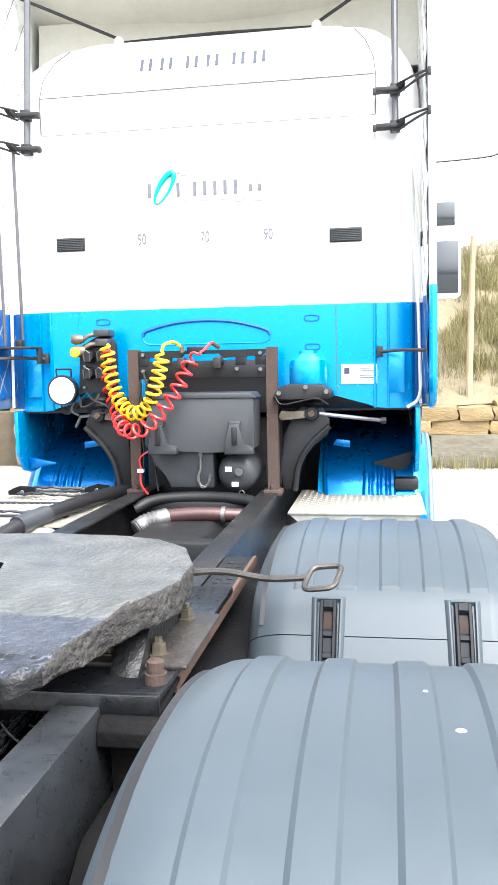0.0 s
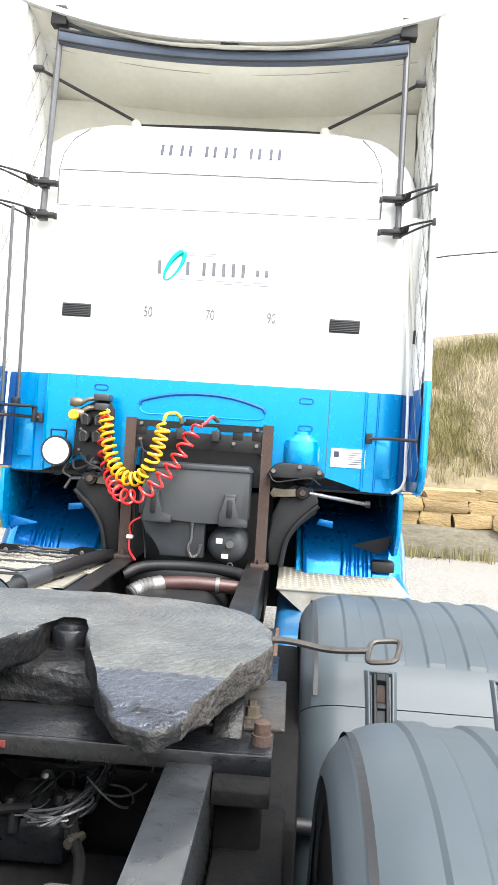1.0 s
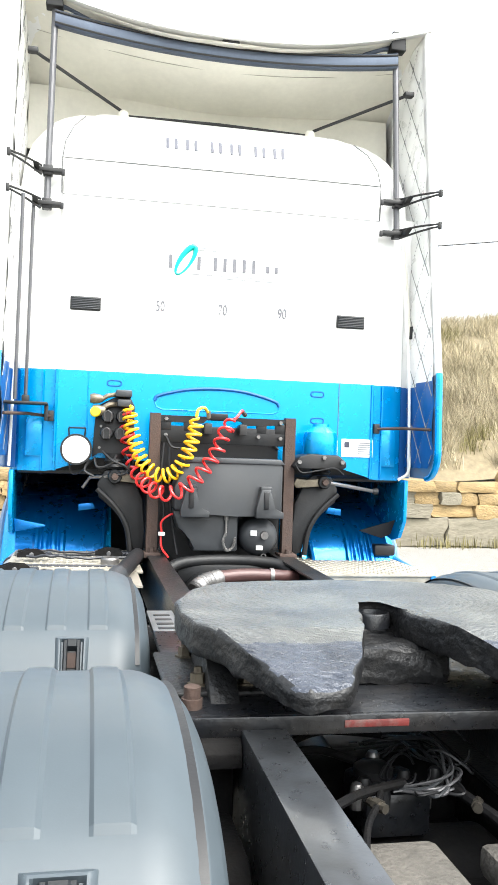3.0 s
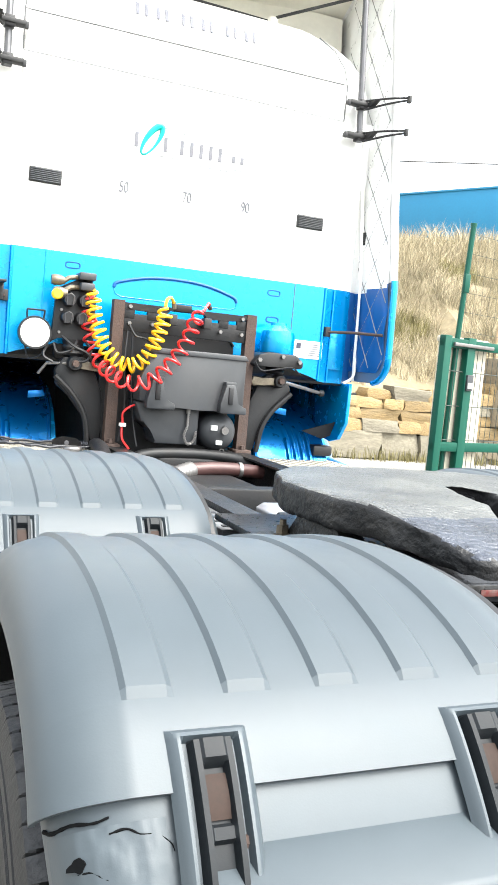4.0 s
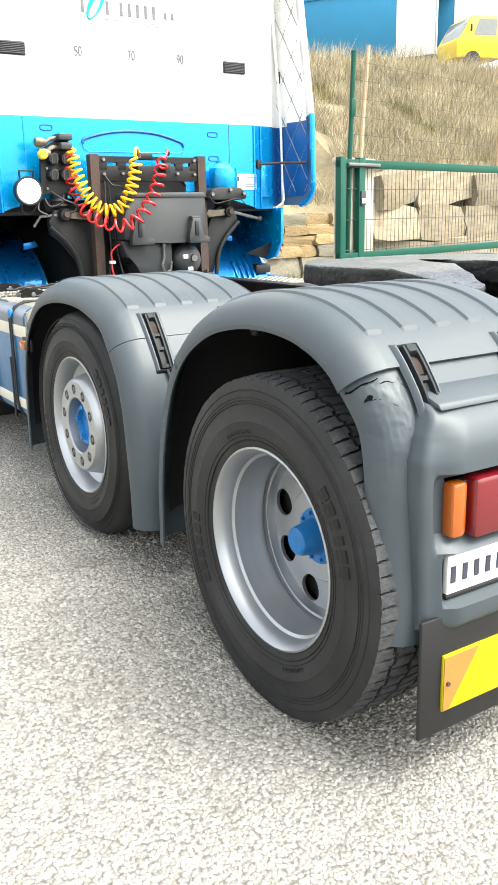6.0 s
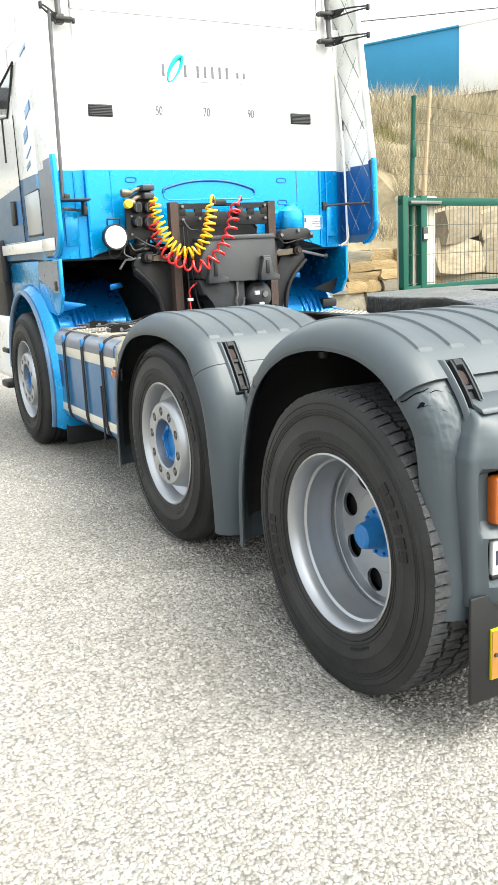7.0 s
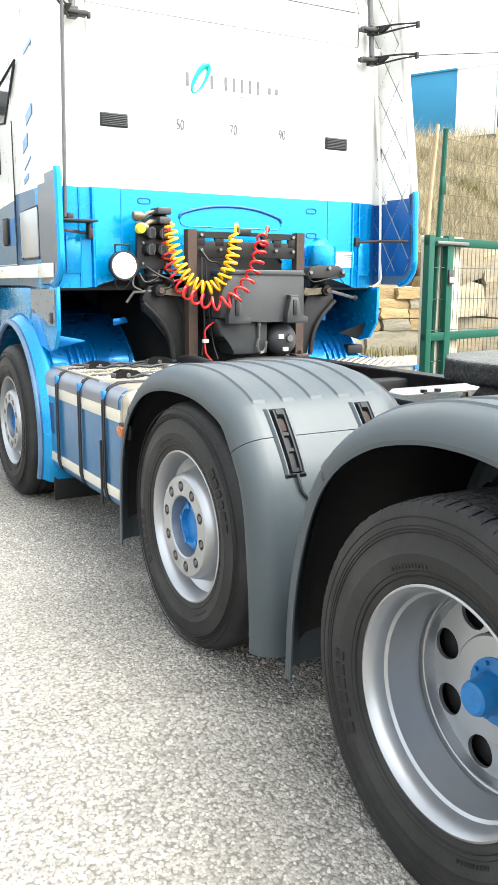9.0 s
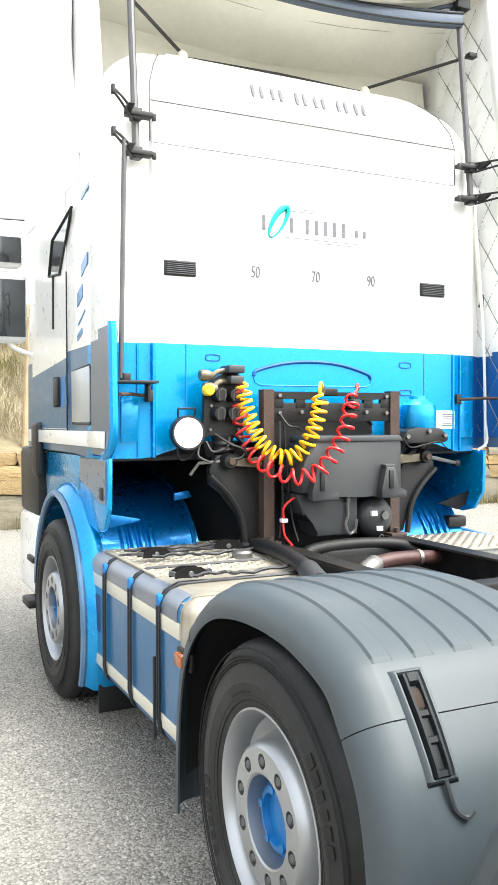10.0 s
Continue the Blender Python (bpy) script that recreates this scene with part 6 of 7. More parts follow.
# ---- truck: chassis between the rails ----
def build_chassis():
    for y, h in ((-0.32, 0.10), (-1.35, 0.20), (-2.20, 0.20), (-3.98, 0.12)):
        part("frame_cross_member", box(-0.315, 0.315, y - 0.05, y + 0.05, 0.94 - h, 0.94, 0.012), CAST, truck, "greasy steel cross member")
    arc = curve_points([(-0.34, -0.42, 0.92), (-0.22, -0.36, 0.965), (0.05, -0.33, 0.975), (0.28, -0.38, 0.965), (0.36, -0.46, 0.93)], 8)
    part("coolant_pipe", tube([p - Vector((0, 0, 0.015)) for p in arc], 0.032, 14), CAST, truck, "thick dark coolant pipe")
    part("intercooler_pipe", tube(curve_points([(-0.09, -0.70, 0.92), (0.05, -0.68, 0.93), (0.2, -0.66, 0.925), (0.34, -0.62, 0.91)], 6), 0.036, 14), mat("brown_primer_pipe", (0.062, 0.030, 0.028), 0.4, metal=0.2, var=0.2), truck, "brown painted pipe")
    flex = curve_points([(-0.22, -0.80, 0.87), (-0.17, -0.76, 0.90), (-0.08, -0.70, 0.92)], 10)
    part("exhaust_flex", tube(flex, [0.040 + 0.008 * abs(math.sin(1.7 * i)) for i in range(len(flex))], 14), STEEL, truck, "pale ribbed exhaust flexible")
    part("pipe_clamp", tube([(0.19, -0.66, 0.925), (0.21, -0.66, 0.925)], 0.042, 14), STEEL, truck)
    part("black_hose", tube(curve_points([(-0.45, 0.0, 0.93), (-0.47, -0.25, 0.975), (-0.52, -0.60, 0.985), (-0.59, -0.95, 0.975), (-0.66, -1.2, 0.95), (-0.70, -1.35, 0.92)], 8), 0.038, 12), BLACK, truck, "thick black rubber hose")
    part("hose_sleeve", tube([(-0.60, -0.98, 0.975), (-0.66, -1.18, 0.953)], [0.046 + 0.003 * (i % 2) for i in range(2)], 12), GREYPL, truck)
    part("transmission", prism([(-0.20, 0.55), (0.20, 0.55), (0.24, 0.80), (0.16, 0.90), (-0.16, 0.90), (-0.24, 0.80)], "y", -1.3, 0.2, 0.03), CAST, truck, "greasy gearbox casing")
    part("prop_shaft", tube([(0, -1.3, 0.66), (0, -3.35, 0.50)], 0.06, 14), CAST, truck, "propeller shaft")
    for y in (-3.468, -1.985):
        part("axle_beam", tube([(-1.1, y, 0.48), (1.1, y, 0.48)], 0.085, 16), CAST, truck, "dirty axle beam")
    part("differential", lathe([(-0.22, 0.0), (-0.2, 0.1), (-0.1, 0.2), (0.0, 0.23), (0.1, 0.2), (0.2, 0.1), (0.22, 0.0)], 28, "y", m=Matrix.Translation((0.03, -3.53, 0.48))), CAST, truck, "greasy differential housing")
    for s in (-1, 1):
        bel = lathe([(0.46, 0.10), (0.5, 0.135), (0.56, 0.14), (0.62, 0.12), (0.68, 0.14), (0.74, 0.13), (0.80, 0.10)], 24, "z", m=Matrix.Translation((s * 0.40, -3.90, 0)))
        part("air_spring", bel, BLACK, truck, "black rubber air spring")
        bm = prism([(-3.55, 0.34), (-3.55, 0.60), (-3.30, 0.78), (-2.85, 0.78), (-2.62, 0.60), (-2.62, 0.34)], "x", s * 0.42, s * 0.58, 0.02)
        part("suspension_bracket", bm, SHADEGRIME, truck, "cast suspension bracket, blackened for shade")
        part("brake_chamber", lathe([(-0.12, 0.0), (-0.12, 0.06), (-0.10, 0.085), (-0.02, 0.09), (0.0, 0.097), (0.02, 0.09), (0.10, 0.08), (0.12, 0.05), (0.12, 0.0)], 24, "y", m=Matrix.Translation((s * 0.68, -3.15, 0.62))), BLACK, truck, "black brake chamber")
        # Added block: fills the gap beside the rail with near-black for shade.
        part("suspension_bracket", prism([(-2.70, 0.34), (-2.70, 0.66), (-2.50, 0.84), (-1.45, 0.84), (-1.30, 0.60), (-1.30, 0.34)], "x", s * 0.425, s * 0.615, 0.02), SHADEGRIME, truck, "cast suspension bracket, blackened for shade")
        # Added plate: covers lit ground under the rail with near-black.
        part("gap_plate", box(s * 0.318, s * 0.33, -3.60, -2.32, 0.36, 0.71, 0.003), SHADEGRIME, truck, "added black plate closing the gap under the rail")
        part("spring_arm", box(s * 0.34, s * 0.46, -4.0, -2.9, 0.38, 0.45, 0.012), CAST, truck)
        if s < 0:
            step = part("rail_step", box(-0.52, -0.42, -2.30, -1.70, 0.93, 0.95, 0.004), mat("dull_zinc_bracket", (0.17, 0.175, 0.18), 0.5, metal=0.4, var=0.2, scale=9, dirt=(0.05, 0.048, 0.045), dirt_amount=0.5), truck, "perforated steel bracket on the rail")
        else:
            step = part("rail_step", box(0.42, 0.528, -2.95, -1.75, 0.955, 0.968, 0.004), FRAME, truck, "perforated brown steel strip on the rail")
            part("strip_edge", box(0.518, 0.532, -2.95, -1.75, 0.93, 0.972, 0.003), mat("rusty_strip_edge", (0.10, 0.055, 0.035), 0.8, var=0.4, scale=20, dirt=(0.03, 0.025, 0.02), dirt_amount=0.6, dirt_scale=20), step)
        for k in range(7 if s < 0 else 12):
            if s < 0:
                part("bracket_hole", box(-0.44, -0.50, -2.26 + k * 0.075, -2.235 + k * 0.075, 0.948, 0.953, 0.002), BLACK, step)
            else:
                for x in (0.455, 0.492):
                    part("bracket_hole", lathe([(0.966, 0.012), (0.9695, 0.012), (0.9695, 0.0)], 12, "z", m=Matrix.Translation((x, -2.46 + k * 0.055, 0))), BLACK, step)
        # inner mudguard stay with bolts
        st = part("mudguard_stay", tube([(s * 0.42, -3.88, 0.93), (s * 0.62, -3.88, 0.93)], 0.028, 14), STEEL, truck, "steel mudguard stay stub")
        part("stay_clamp", box(s * 0.43, s * 0.52, -3.93, -3.83, 0.86, 0.965, 0.014), FRAME, st)
        for y in (-3.90, -3.86):
            part("stay_bolt", lathe([(0.955, 0.0), (0.955, 0.012), (0.985, 0.012), (0.985, 0.0)], 8, "z", m=Matrix.Translation((s * 0.50, y, 0))), FRAME, st)
        part("mudguard_stay", tube([(s * 0.42, -2.60, 0.62), (s * 0.95, -2.615, 0.62)], 0.022, 12), BLACK, truck)
    plate = part("cross_plate", prism([(-0.24, 0.905), (0.26, 0.905), (0.26, 0.955), (0.235, 0.972), (-0.215, 0.972), (-0.24, 0.955)], "y", -2.14, -1.91, 0.006), mat("pale_zinc_plate", (0.42, 0.42, 0.43), 0.35, metal=0.6, var=0.2, scale=6, dirt=(0.15, 0.14, 0.13), dirt_amount=0.5), truck, "pale zinc-plated cross plate")
    for x in (-0.19, -0.11, 0.21):
        part("plate_bolt", lathe([(0.968, 0.0), (0.968, 0.016), (0.985, 0.016), (0.985, 0.0)], 6, "z", m=Matrix.Translation((x, -2.10, 0))), CAST, plate)
    part("plate_lug", box(-0.30, -0.24, -2.30, -2.22, 0.90, 0.995, 0.006), BLACK, truck, "black lug on the cross plate")
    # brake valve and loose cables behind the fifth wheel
    # The casing's near-black colour holds the shade between the rails.
    part("axle_tray", prism([(-0.31, 0.30), (0.31, 0.30), (0.315, 0.50), (0.28, 0.58), (-0.28, 0.58), (-0.315, 0.50)], "y", -3.62, -2.30, 0.02), SHADEGRIME, truck, "greasy axle casing between the rails, blackened for shade")
    v = part("brake_valve", box(-0.09, 0.08, -3.02, -2.83, 0.66, 0.77, 0.02), OIL, truck, "dirty brake valve block")
    rnd = random.Random(4)
    part("valve_cover", lathe([(0.77, 0.05), (0.79, 0.05), (0.80, 0.035), (0.805, 0.0)], 16, "z", m=Matrix.Translation((-0.03, -2.90, 0))), CAST, v)
    for k in range(8):
        x, y = -0.10 + 0.028 * k, -2.94 + rnd.uniform(-0.09, 0.1)
        part("valve_port", lathe([(0.74, 0.0), (0.74, 0.016), (0.79, 0.018), (0.80, 0.012), (0.80, 0.0)], 10, "z", m=Matrix.Translation((x, y, rnd.uniform(-0.02, 0.02)))), CAST if k % 3 else STEEL, v)
    part("dusty_cross_tube", box(-0.31, 0.0, -3.42, -3.21, 0.68, 0.755, 0.02), DUST, truck, "dust-caked cross tube")
    part("dusty_cross_tube", box(0.09, 0.31, -3.42, -3.23, 0.68, 0.75, 0.02), DUST, truck, "dust-caked cross tube")
    # Added cylinders: hide lit ground between the rails, near-black to read as shade.
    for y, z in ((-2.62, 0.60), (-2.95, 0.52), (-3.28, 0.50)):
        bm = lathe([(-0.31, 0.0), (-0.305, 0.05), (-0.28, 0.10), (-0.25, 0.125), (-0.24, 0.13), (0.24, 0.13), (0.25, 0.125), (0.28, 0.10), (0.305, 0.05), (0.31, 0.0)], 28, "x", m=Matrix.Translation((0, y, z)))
        part("filler_cylinder", bm, SHADEGRIME, truck, "added cylinder filling the gap between the rails, blackened for shade")
    UNION = mat("dirty_plated_union", (0.10, 0.09, 0.075), 0.4, metal=0.7, var=0.3, dirt=(0.03, 0.028, 0.025), dirt_amount=0.7, dirt_scale=20)
    # a bundle of thin cables looping beside the valve
    for k in range(13):
        j = lambda e: rnd.uniform(-e, e)
        pts = [(0.02 + j(0.05), -2.70 + j(0.04), 0.76 + j(0.02)), (0.11 + j(0.03), -2.76 + j(0.04), 0.81 + j(0.02)), (0.13 + j(0.03), -2.90 + j(0.03), 0.825 + j(0.02)), (0.12 + j(0.02), -3.03 + j(0.03), 0.82 + j(0.015)), (0.07 + j(0.06), -3.08 + j(0.04), 0.80), (0.0 + j(0.04), -3.02 + j(0.03), 0.785)]
        part("loose_cable", tube(curve_points(pts, 8), rnd.choice((0.0026, 0.003, 0.004)), 6), (RODGREY, BLACK, GREYPL)[k % 3], truck, "thin loose cable")
    for r, cx, cy, tilt in ((0.075, 0.17, -2.84, 0.02), (0.05, 0.03, -2.98, 0.03), (0.055, 0.16, -2.93, -0.03), (0.04, 0.0, -2.99, 0.02)):
        ring = [(cx + r * math.cos(a), cy + 1.25 * r * math.sin(a), 0.81 + tilt * math.sin(a + 1) + 0.01 * math.sin(2 * a)) for a in [2 * math.pi * i / 28 for i in range(27)]]
        part("loose_cable", tube(ring, 0.003, 6), RODGREY if r > 0.05 else BLACK, truck, "thin loose cable in a loop")
    for pts in ([(-0.31, -3.05, 0.79), (-0.26, -2.86, 0.82), (-0.12, -2.72, 0.82), (0.06, -2.70, 0.80)], [(-0.27, -2.86, 0.81), (-0.15, -2.80, 0.80), (-0.06, -2.86, 0.79)], [(-0.30, -3.16, 0.775), (-0.2, -3.14, 0.80), (-0.12, -3.08, 0.80), (0.0, -3.03, 0.80)], [(0.10, -3.05, 0.80), (0.13, -3.14, 0.79), (0.165, -3.23, 0.77), (0.19, -3.45, 0.72)], [(-0.05, -3.02, 0.79), (-0.107, -3.146, 0.80), (-0.175, -3.275, 0.80), (-0.25, -3.5, 0.76)], [(-0.33, -3.27, 0.79), (-0.29, -3.265, 0.80), (-0.2, -3.275, 0.79)]):
        part("brake_hose", tube(curve_points(pts, 8), rnd.choice((0.008, 0.011, 0.013)), 8), SHADEGRIME, truck, "black brake hose")
    for x, y, z in ((-0.107, -3.146, 0.80), (0.132, -3.145, 0.79), (-0.257, -2.851, 0.815), (-0.294, -3.263, 0.80)):
        part("hose_union", lathe([(-0.026, 0.0), (-0.026, 0.011), (-0.012, 0.011), (-0.012, 0.015), (0.008, 0.015), (0.008, 0.011), (0.026, 0.010), (0.026, 0.0)], 8, "y", m=Matrix.Translation((x, y, z)) @ Matrix.Rotation(radians(25 if x < 0 else -25), 4, "Z")), UNION, truck)


build_chassis()


# ---- truck: mudguard latches and tail ----
def arc_frame(points, s):
    d, ys, zs = arc_of(points)
    y, z = np.interp(s, d, ys), np.interp(s, d, zs)
    t = Vector((0, np.interp(s + 0.02, d, ys) - np.interp(s - 0.02, d, ys), np.interp(s + 0.02, d, zs) - np.interp(s - 0.02, d, zs))).normalized()
    n = Vector((0, t.z, -t.y))
    if n.y * (-1) < 0:
        n = -n
    return Vector((0, y, z)), t, n


RUBBER = mat("black_latch_rubber", (0.0095, 0.0115, 0.0135), 0.5, var=0.2, scale=9, bump=0.03, bump_scale=200, spec=0.2)
RUSTED = mat("rusted_strap", (0.03, 0.019, 0.015), 0.7, var=0.3, scale=20, spec=0.2)
TORN = mat("torn_plastic_edge", (0.0035, 0.004, 0.0045), 0.85, var=0.4, scale=60, spec=0.08)


def latch_meshes(points, start):
    """Frame and lever of one latch, centred on x = 0, laid along the mudguard's back."""
    long = 0.25

    def on(x, s, h):
        o, t, n = arc_frame(points, start + s)
        return o + n * h + Vector((x, 0, 0))

    def frame_at(u, v):
        x, s = -0.050 + 0.10 * u, -0.012 + (long + 0.02) * v
        edge = min(abs(abs(x) - 0.050), s + 0.012, long + 0.008 - s)
        return on(x * (1 - 0.12 * v), s, -0.003 + 0.014 * min(1, edge / 0.010) if edge < 0.0165 else 0.0)

    def lever_at(u, v):
        x, s = -0.025 + 0.050 * u, 0.004 + (long - 0.012) * v
        if u in (0, 1) or v in (0, 1):
            return on(x, s, 0.0)
        h = 0.016
        if abs(x) < 0.0145:
            h = 0.003 if any(a < s < b for a, b in ((0.034, 0.092), (0.108, 0.152), (0.170, 0.226))) else 0.012
            h = 0.019 if s < 0.03 else h
        return on(x * (1 - 0.10 * v), s, h)

    f = sheet(frame_at, 25, 60, slot=lambda u, v: 1 if v > 0.95 else 0)
    plate = sheet(lambda u, v: on(-0.012 + 0.024 * u, 0.042 + 0.046 * v, 0.006 + 0.003 * math.sin(math.pi * v)), 4, 6)
    return mesh_of("latch_frame", f, (FENDER, RUBBER)), mesh_of("latch_lever", sheet(lever_at, 15, 60), RUBBER), mesh_of("latch_strap", plate, RUSTED)


for (pts, left, right), start_y, xs in ((fenders[0], -2.425, (1.15, 0.785)), (fenders[1], -3.868, (1.138, 0.778))):
    f, lv, st = latch_meshes(pts, arc_at(pts, y=start_y))
    for cover, side in ((left, -1), (right, 1)):
        for x in xs:
            for nm, me, lab in (("latch_frame", f, "raised latch frame"), ("latch_lever", lv, "black rubber mudguard latch"), ("latch_strap", st, "rusty steel strap end")):
                ob = part(nm, me, None, cover, lab)
                ob.location.x = side * x

end = arc_at(MID, y=-2.425) + 0.245
for s in (-1, 1):
    hook = []
    for ds, x, lift in ((0.0, 1.15, 0.012), (0.035, 1.145, 0.010), (0.065, 1.135, 0.006), (0.085, 1.11, 0.008), (0.075, 1.09, 0.012)):
        o, t, n = arc_frame(MID, end + ds)
        hook.append(o + n * lift + Vector((s * x, 0, 0)))
    part("latch_hook", tube(curve_points(hook, 5), 0.006, 6), GREYPL, fenders[0][1 if s < 0 else 2], "bent wire latch hook")

# chalky droppings on the right rear mudguard
for x, y, r in ((1.002, -3.62, 0.006), (0.965, -3.50, 0.003)):
    blob = lathe([(0.0, r), (0.0015, r * 0.8), (0.002, 0.0)], 9, "z", m=Matrix.Translation((x, y, 1.1945)) @ Matrix.Diagonal((1.2, 0.8, 1, 1)))
    part("white_speck", blob, WHITE, fenders[1][2], "chalky white speck")

# scuffed, dented corner of the left rear mudguard
EDGE = [(1.234, -0.002), (1.25, -0.006), (1.268, -0.0125), (1.284, -0.022), (1.298, -0.035), (1.31, -0.052), (1.317, -0.070), (1.32, -0.086)]


def skirt_point(points, s, x, lift):
    """A point on the mudguard's back, with the rounded outer edge taken in."""
    o, t, n = arc_frame(points, s)
    pull = 0.015 * min(1, max(0, (s - arc_at(REAR, z=1.0)) / 0.16)) * max(0, (x - 0.9) / 0.4)
    return o + n * (piecewise([(0, 0)] + [(e - 0.015, h) for e, h in EDGE], x) + lift - 0.012) + Vector((-x + pull, 0, 0))


def build_scuff():
    base = arc_at(REAR, z=0.992)
    bm = bmesh.new()
    g = {}
    for i in range(49):
        for j in range(81):
            u, v = i / 48, j / 80
            fade = min(1, 4 * u, 8 * (1 - u), 3 * (1 - v))
            lump = 0.0040 * noise.noise((u * 2.6, v * 5, 3)) + 0.0015 * noise.noise((u * 8, v * 15, 5)) + 0.0005 * noise.noise((u * 22, v * 40, 5))
            g[i, j] = bm.verts.new(skirt_point(REAR, base + 0.002 + 0.31 * v, 1.175 + 0.128 * u, fade * (0.0022 + lump) - 0.0022 * (1 - fade)))
    for i in range(48):
        for j in range(80):
            bm.faces.new((g[i, j], g[i + 1, j], g[i + 1, j + 1], g[i, j + 1]))
    part("scuffed_corner", bm, FENDER, fenders[1][1], "scuffed and dented mudguard corner")
    tears = (([(1.304, -0.010), (1.300, -0.004), (1.285, -0.006), (1.265, -0.003), (1.25, -0.006)], 0.0036),
             ([(1.252, 0.010), (1.235, 0.008), (1.222, 0.015), (1.205, 0.017), (1.192, 0.027), (1.189, 0.036)], 0.0016),
             ([(1.284, 0.044), (1.272, 0.044), (1.262, 0.052), (1.250, 0.058), (1.242, 0.072), (1.232, 0.080)], 0.0017))
    for line, r in tears:
        pts = curve_points([skirt_point(REAR, base + s, x, 0.002) for x, s in line], 5)
        thick = [r * (0.55 + 0.9 * abs(noise.noise((i * 0.45, r * 900, 1)))) * (1 - 0.6 * i / len(pts)) for i in range(len(pts))]
        part("tear", tube(pts, thick, 6), TORN, fenders[1][1], "dark torn edge")
    hole = [skirt_point(REAR, base + 0.036 + 0.007 * math.sin(a) * (1 + 0.35 * math.sin(3 * a + 1)), 1.286 + 0.0075 * math.cos(a) * (1 + 0.3 * math.sin(2 * a)), 0.0070) for a in [2 * math.pi * i / 13 for i in range(13)]]
    hb = bmesh.new()
    hb.faces.new([hb.verts.new(p) for p in hole])
    part("tear", thicken(hb, 0.003), TORN, fenders[1][1], "small hole worn through the plastic")
    # joint in the front lip of each rear mudguard
    for pts, z, cover in ((REAR, 0.95, fenders[1]), (MID, 0.925, fenders[0])):
        d, ys, zs = arc_of(pts)
        front = [i for i in range(len(ys)) if ys[i] > (pts[0][0] + pts[-1][0]) / 2]
        s = float(d[min(front, key=lambda i: abs(zs[i] - z))])
        line = []
        for x, h in EDGE[1:]:
            o, t, n = arc_frame(pts, s)
            line.append(o - n * (h + 0.001) + Vector((-x, 0, 0)))
        both_sides = both("lip_joint", tube(line, 0.0035, 5), GASKET, cover[1])
        both_sides[1].parent = cover[2]


build_scuff()


# carrier profile from the lid down to the sill, and the half width at each height
TAIL = [(-3.93, 0.935), (-3.985, 0.918), (-4.035, 0.890), (-4.066, 0.85), (-4.080, 0.80), (-4.083, 0.70), (-4.083, 0.52), (-4.080, 0.385), (-4.066, 0.348), (-4.04, 0.335)]
TAIL_WIDTH = [(0.33, 1.212), (0.50, 1.222), (0.70, 1.230), (0.79, 1.226), (0.85, 1.206), (0.90, 1.176), (0.94, 1.158)]


def housing(side):
    """The carrier's shell: a profile swept across, rounded off at the outer end, with a recess for the lenses and one for the plate."""
    line = curve_points([(0, y, z) for y, z in TAIL], 9)

    def soft(v, a, b):
        k = min(1, max(0, (v - a) / (b - a)))
        return k * k * (3 - 2 * k)

    def depth(x, y, z, w):
        y += 0.040 * soft(x, w - 0.10, w - 0.005) * soft(z, 0.93, 0.83)
        lens = soft(z, 0.572, 0.586) * soft(z, 0.762, 0.742) * soft(x, w - 0.024, w - 0.045)
        plate = soft(z, 0.412, 0.424) * soft(z, 0.555, 0.540) * soft(x, w - 0.048, w - 0.066)
        return y + max(0, -4.030 - y) * max(lens, plate)

    bm, rows = bmesh.new(), []
    for p in line:
        w, row, r = piecewise(TAIL_WIDTH, p.z), [], 0.018
        ins = [0.63, 0.45, 0.25, 0.12] + [0.095 - 0.0035 * k for k in range(27)]
        for e in ins + [0.001, 0.0]:
            x, over = w - e, max(0, r - e)
            row.append(bm.verts.new((side * x, depth(x, p.y, p.z, w) + r - math.sqrt(max(0, r * r - over * over)), p.z)))
        back = max(p.y + 0.05, piecewise([(0.3, -4.0), (0.7, -3.99), (0.82, -3.97), (0.915, -3.94), (0.99, -3.89)], p.z))
        row.append(bm.verts.new((side * w, back, p.z)))
        rows.append(row)
    for a, b in zip(rows, rows[1:]):
        for j in range(len(a) - 1):
            bm.faces.new((a[j], a[j + 1], b[j + 1], b[j]) if side > 0 else (a[j + 1], a[j], b[j], b[j + 1]))
    bmesh.ops.recalc_face_normals(bm, faces=bm.faces)
    return bm


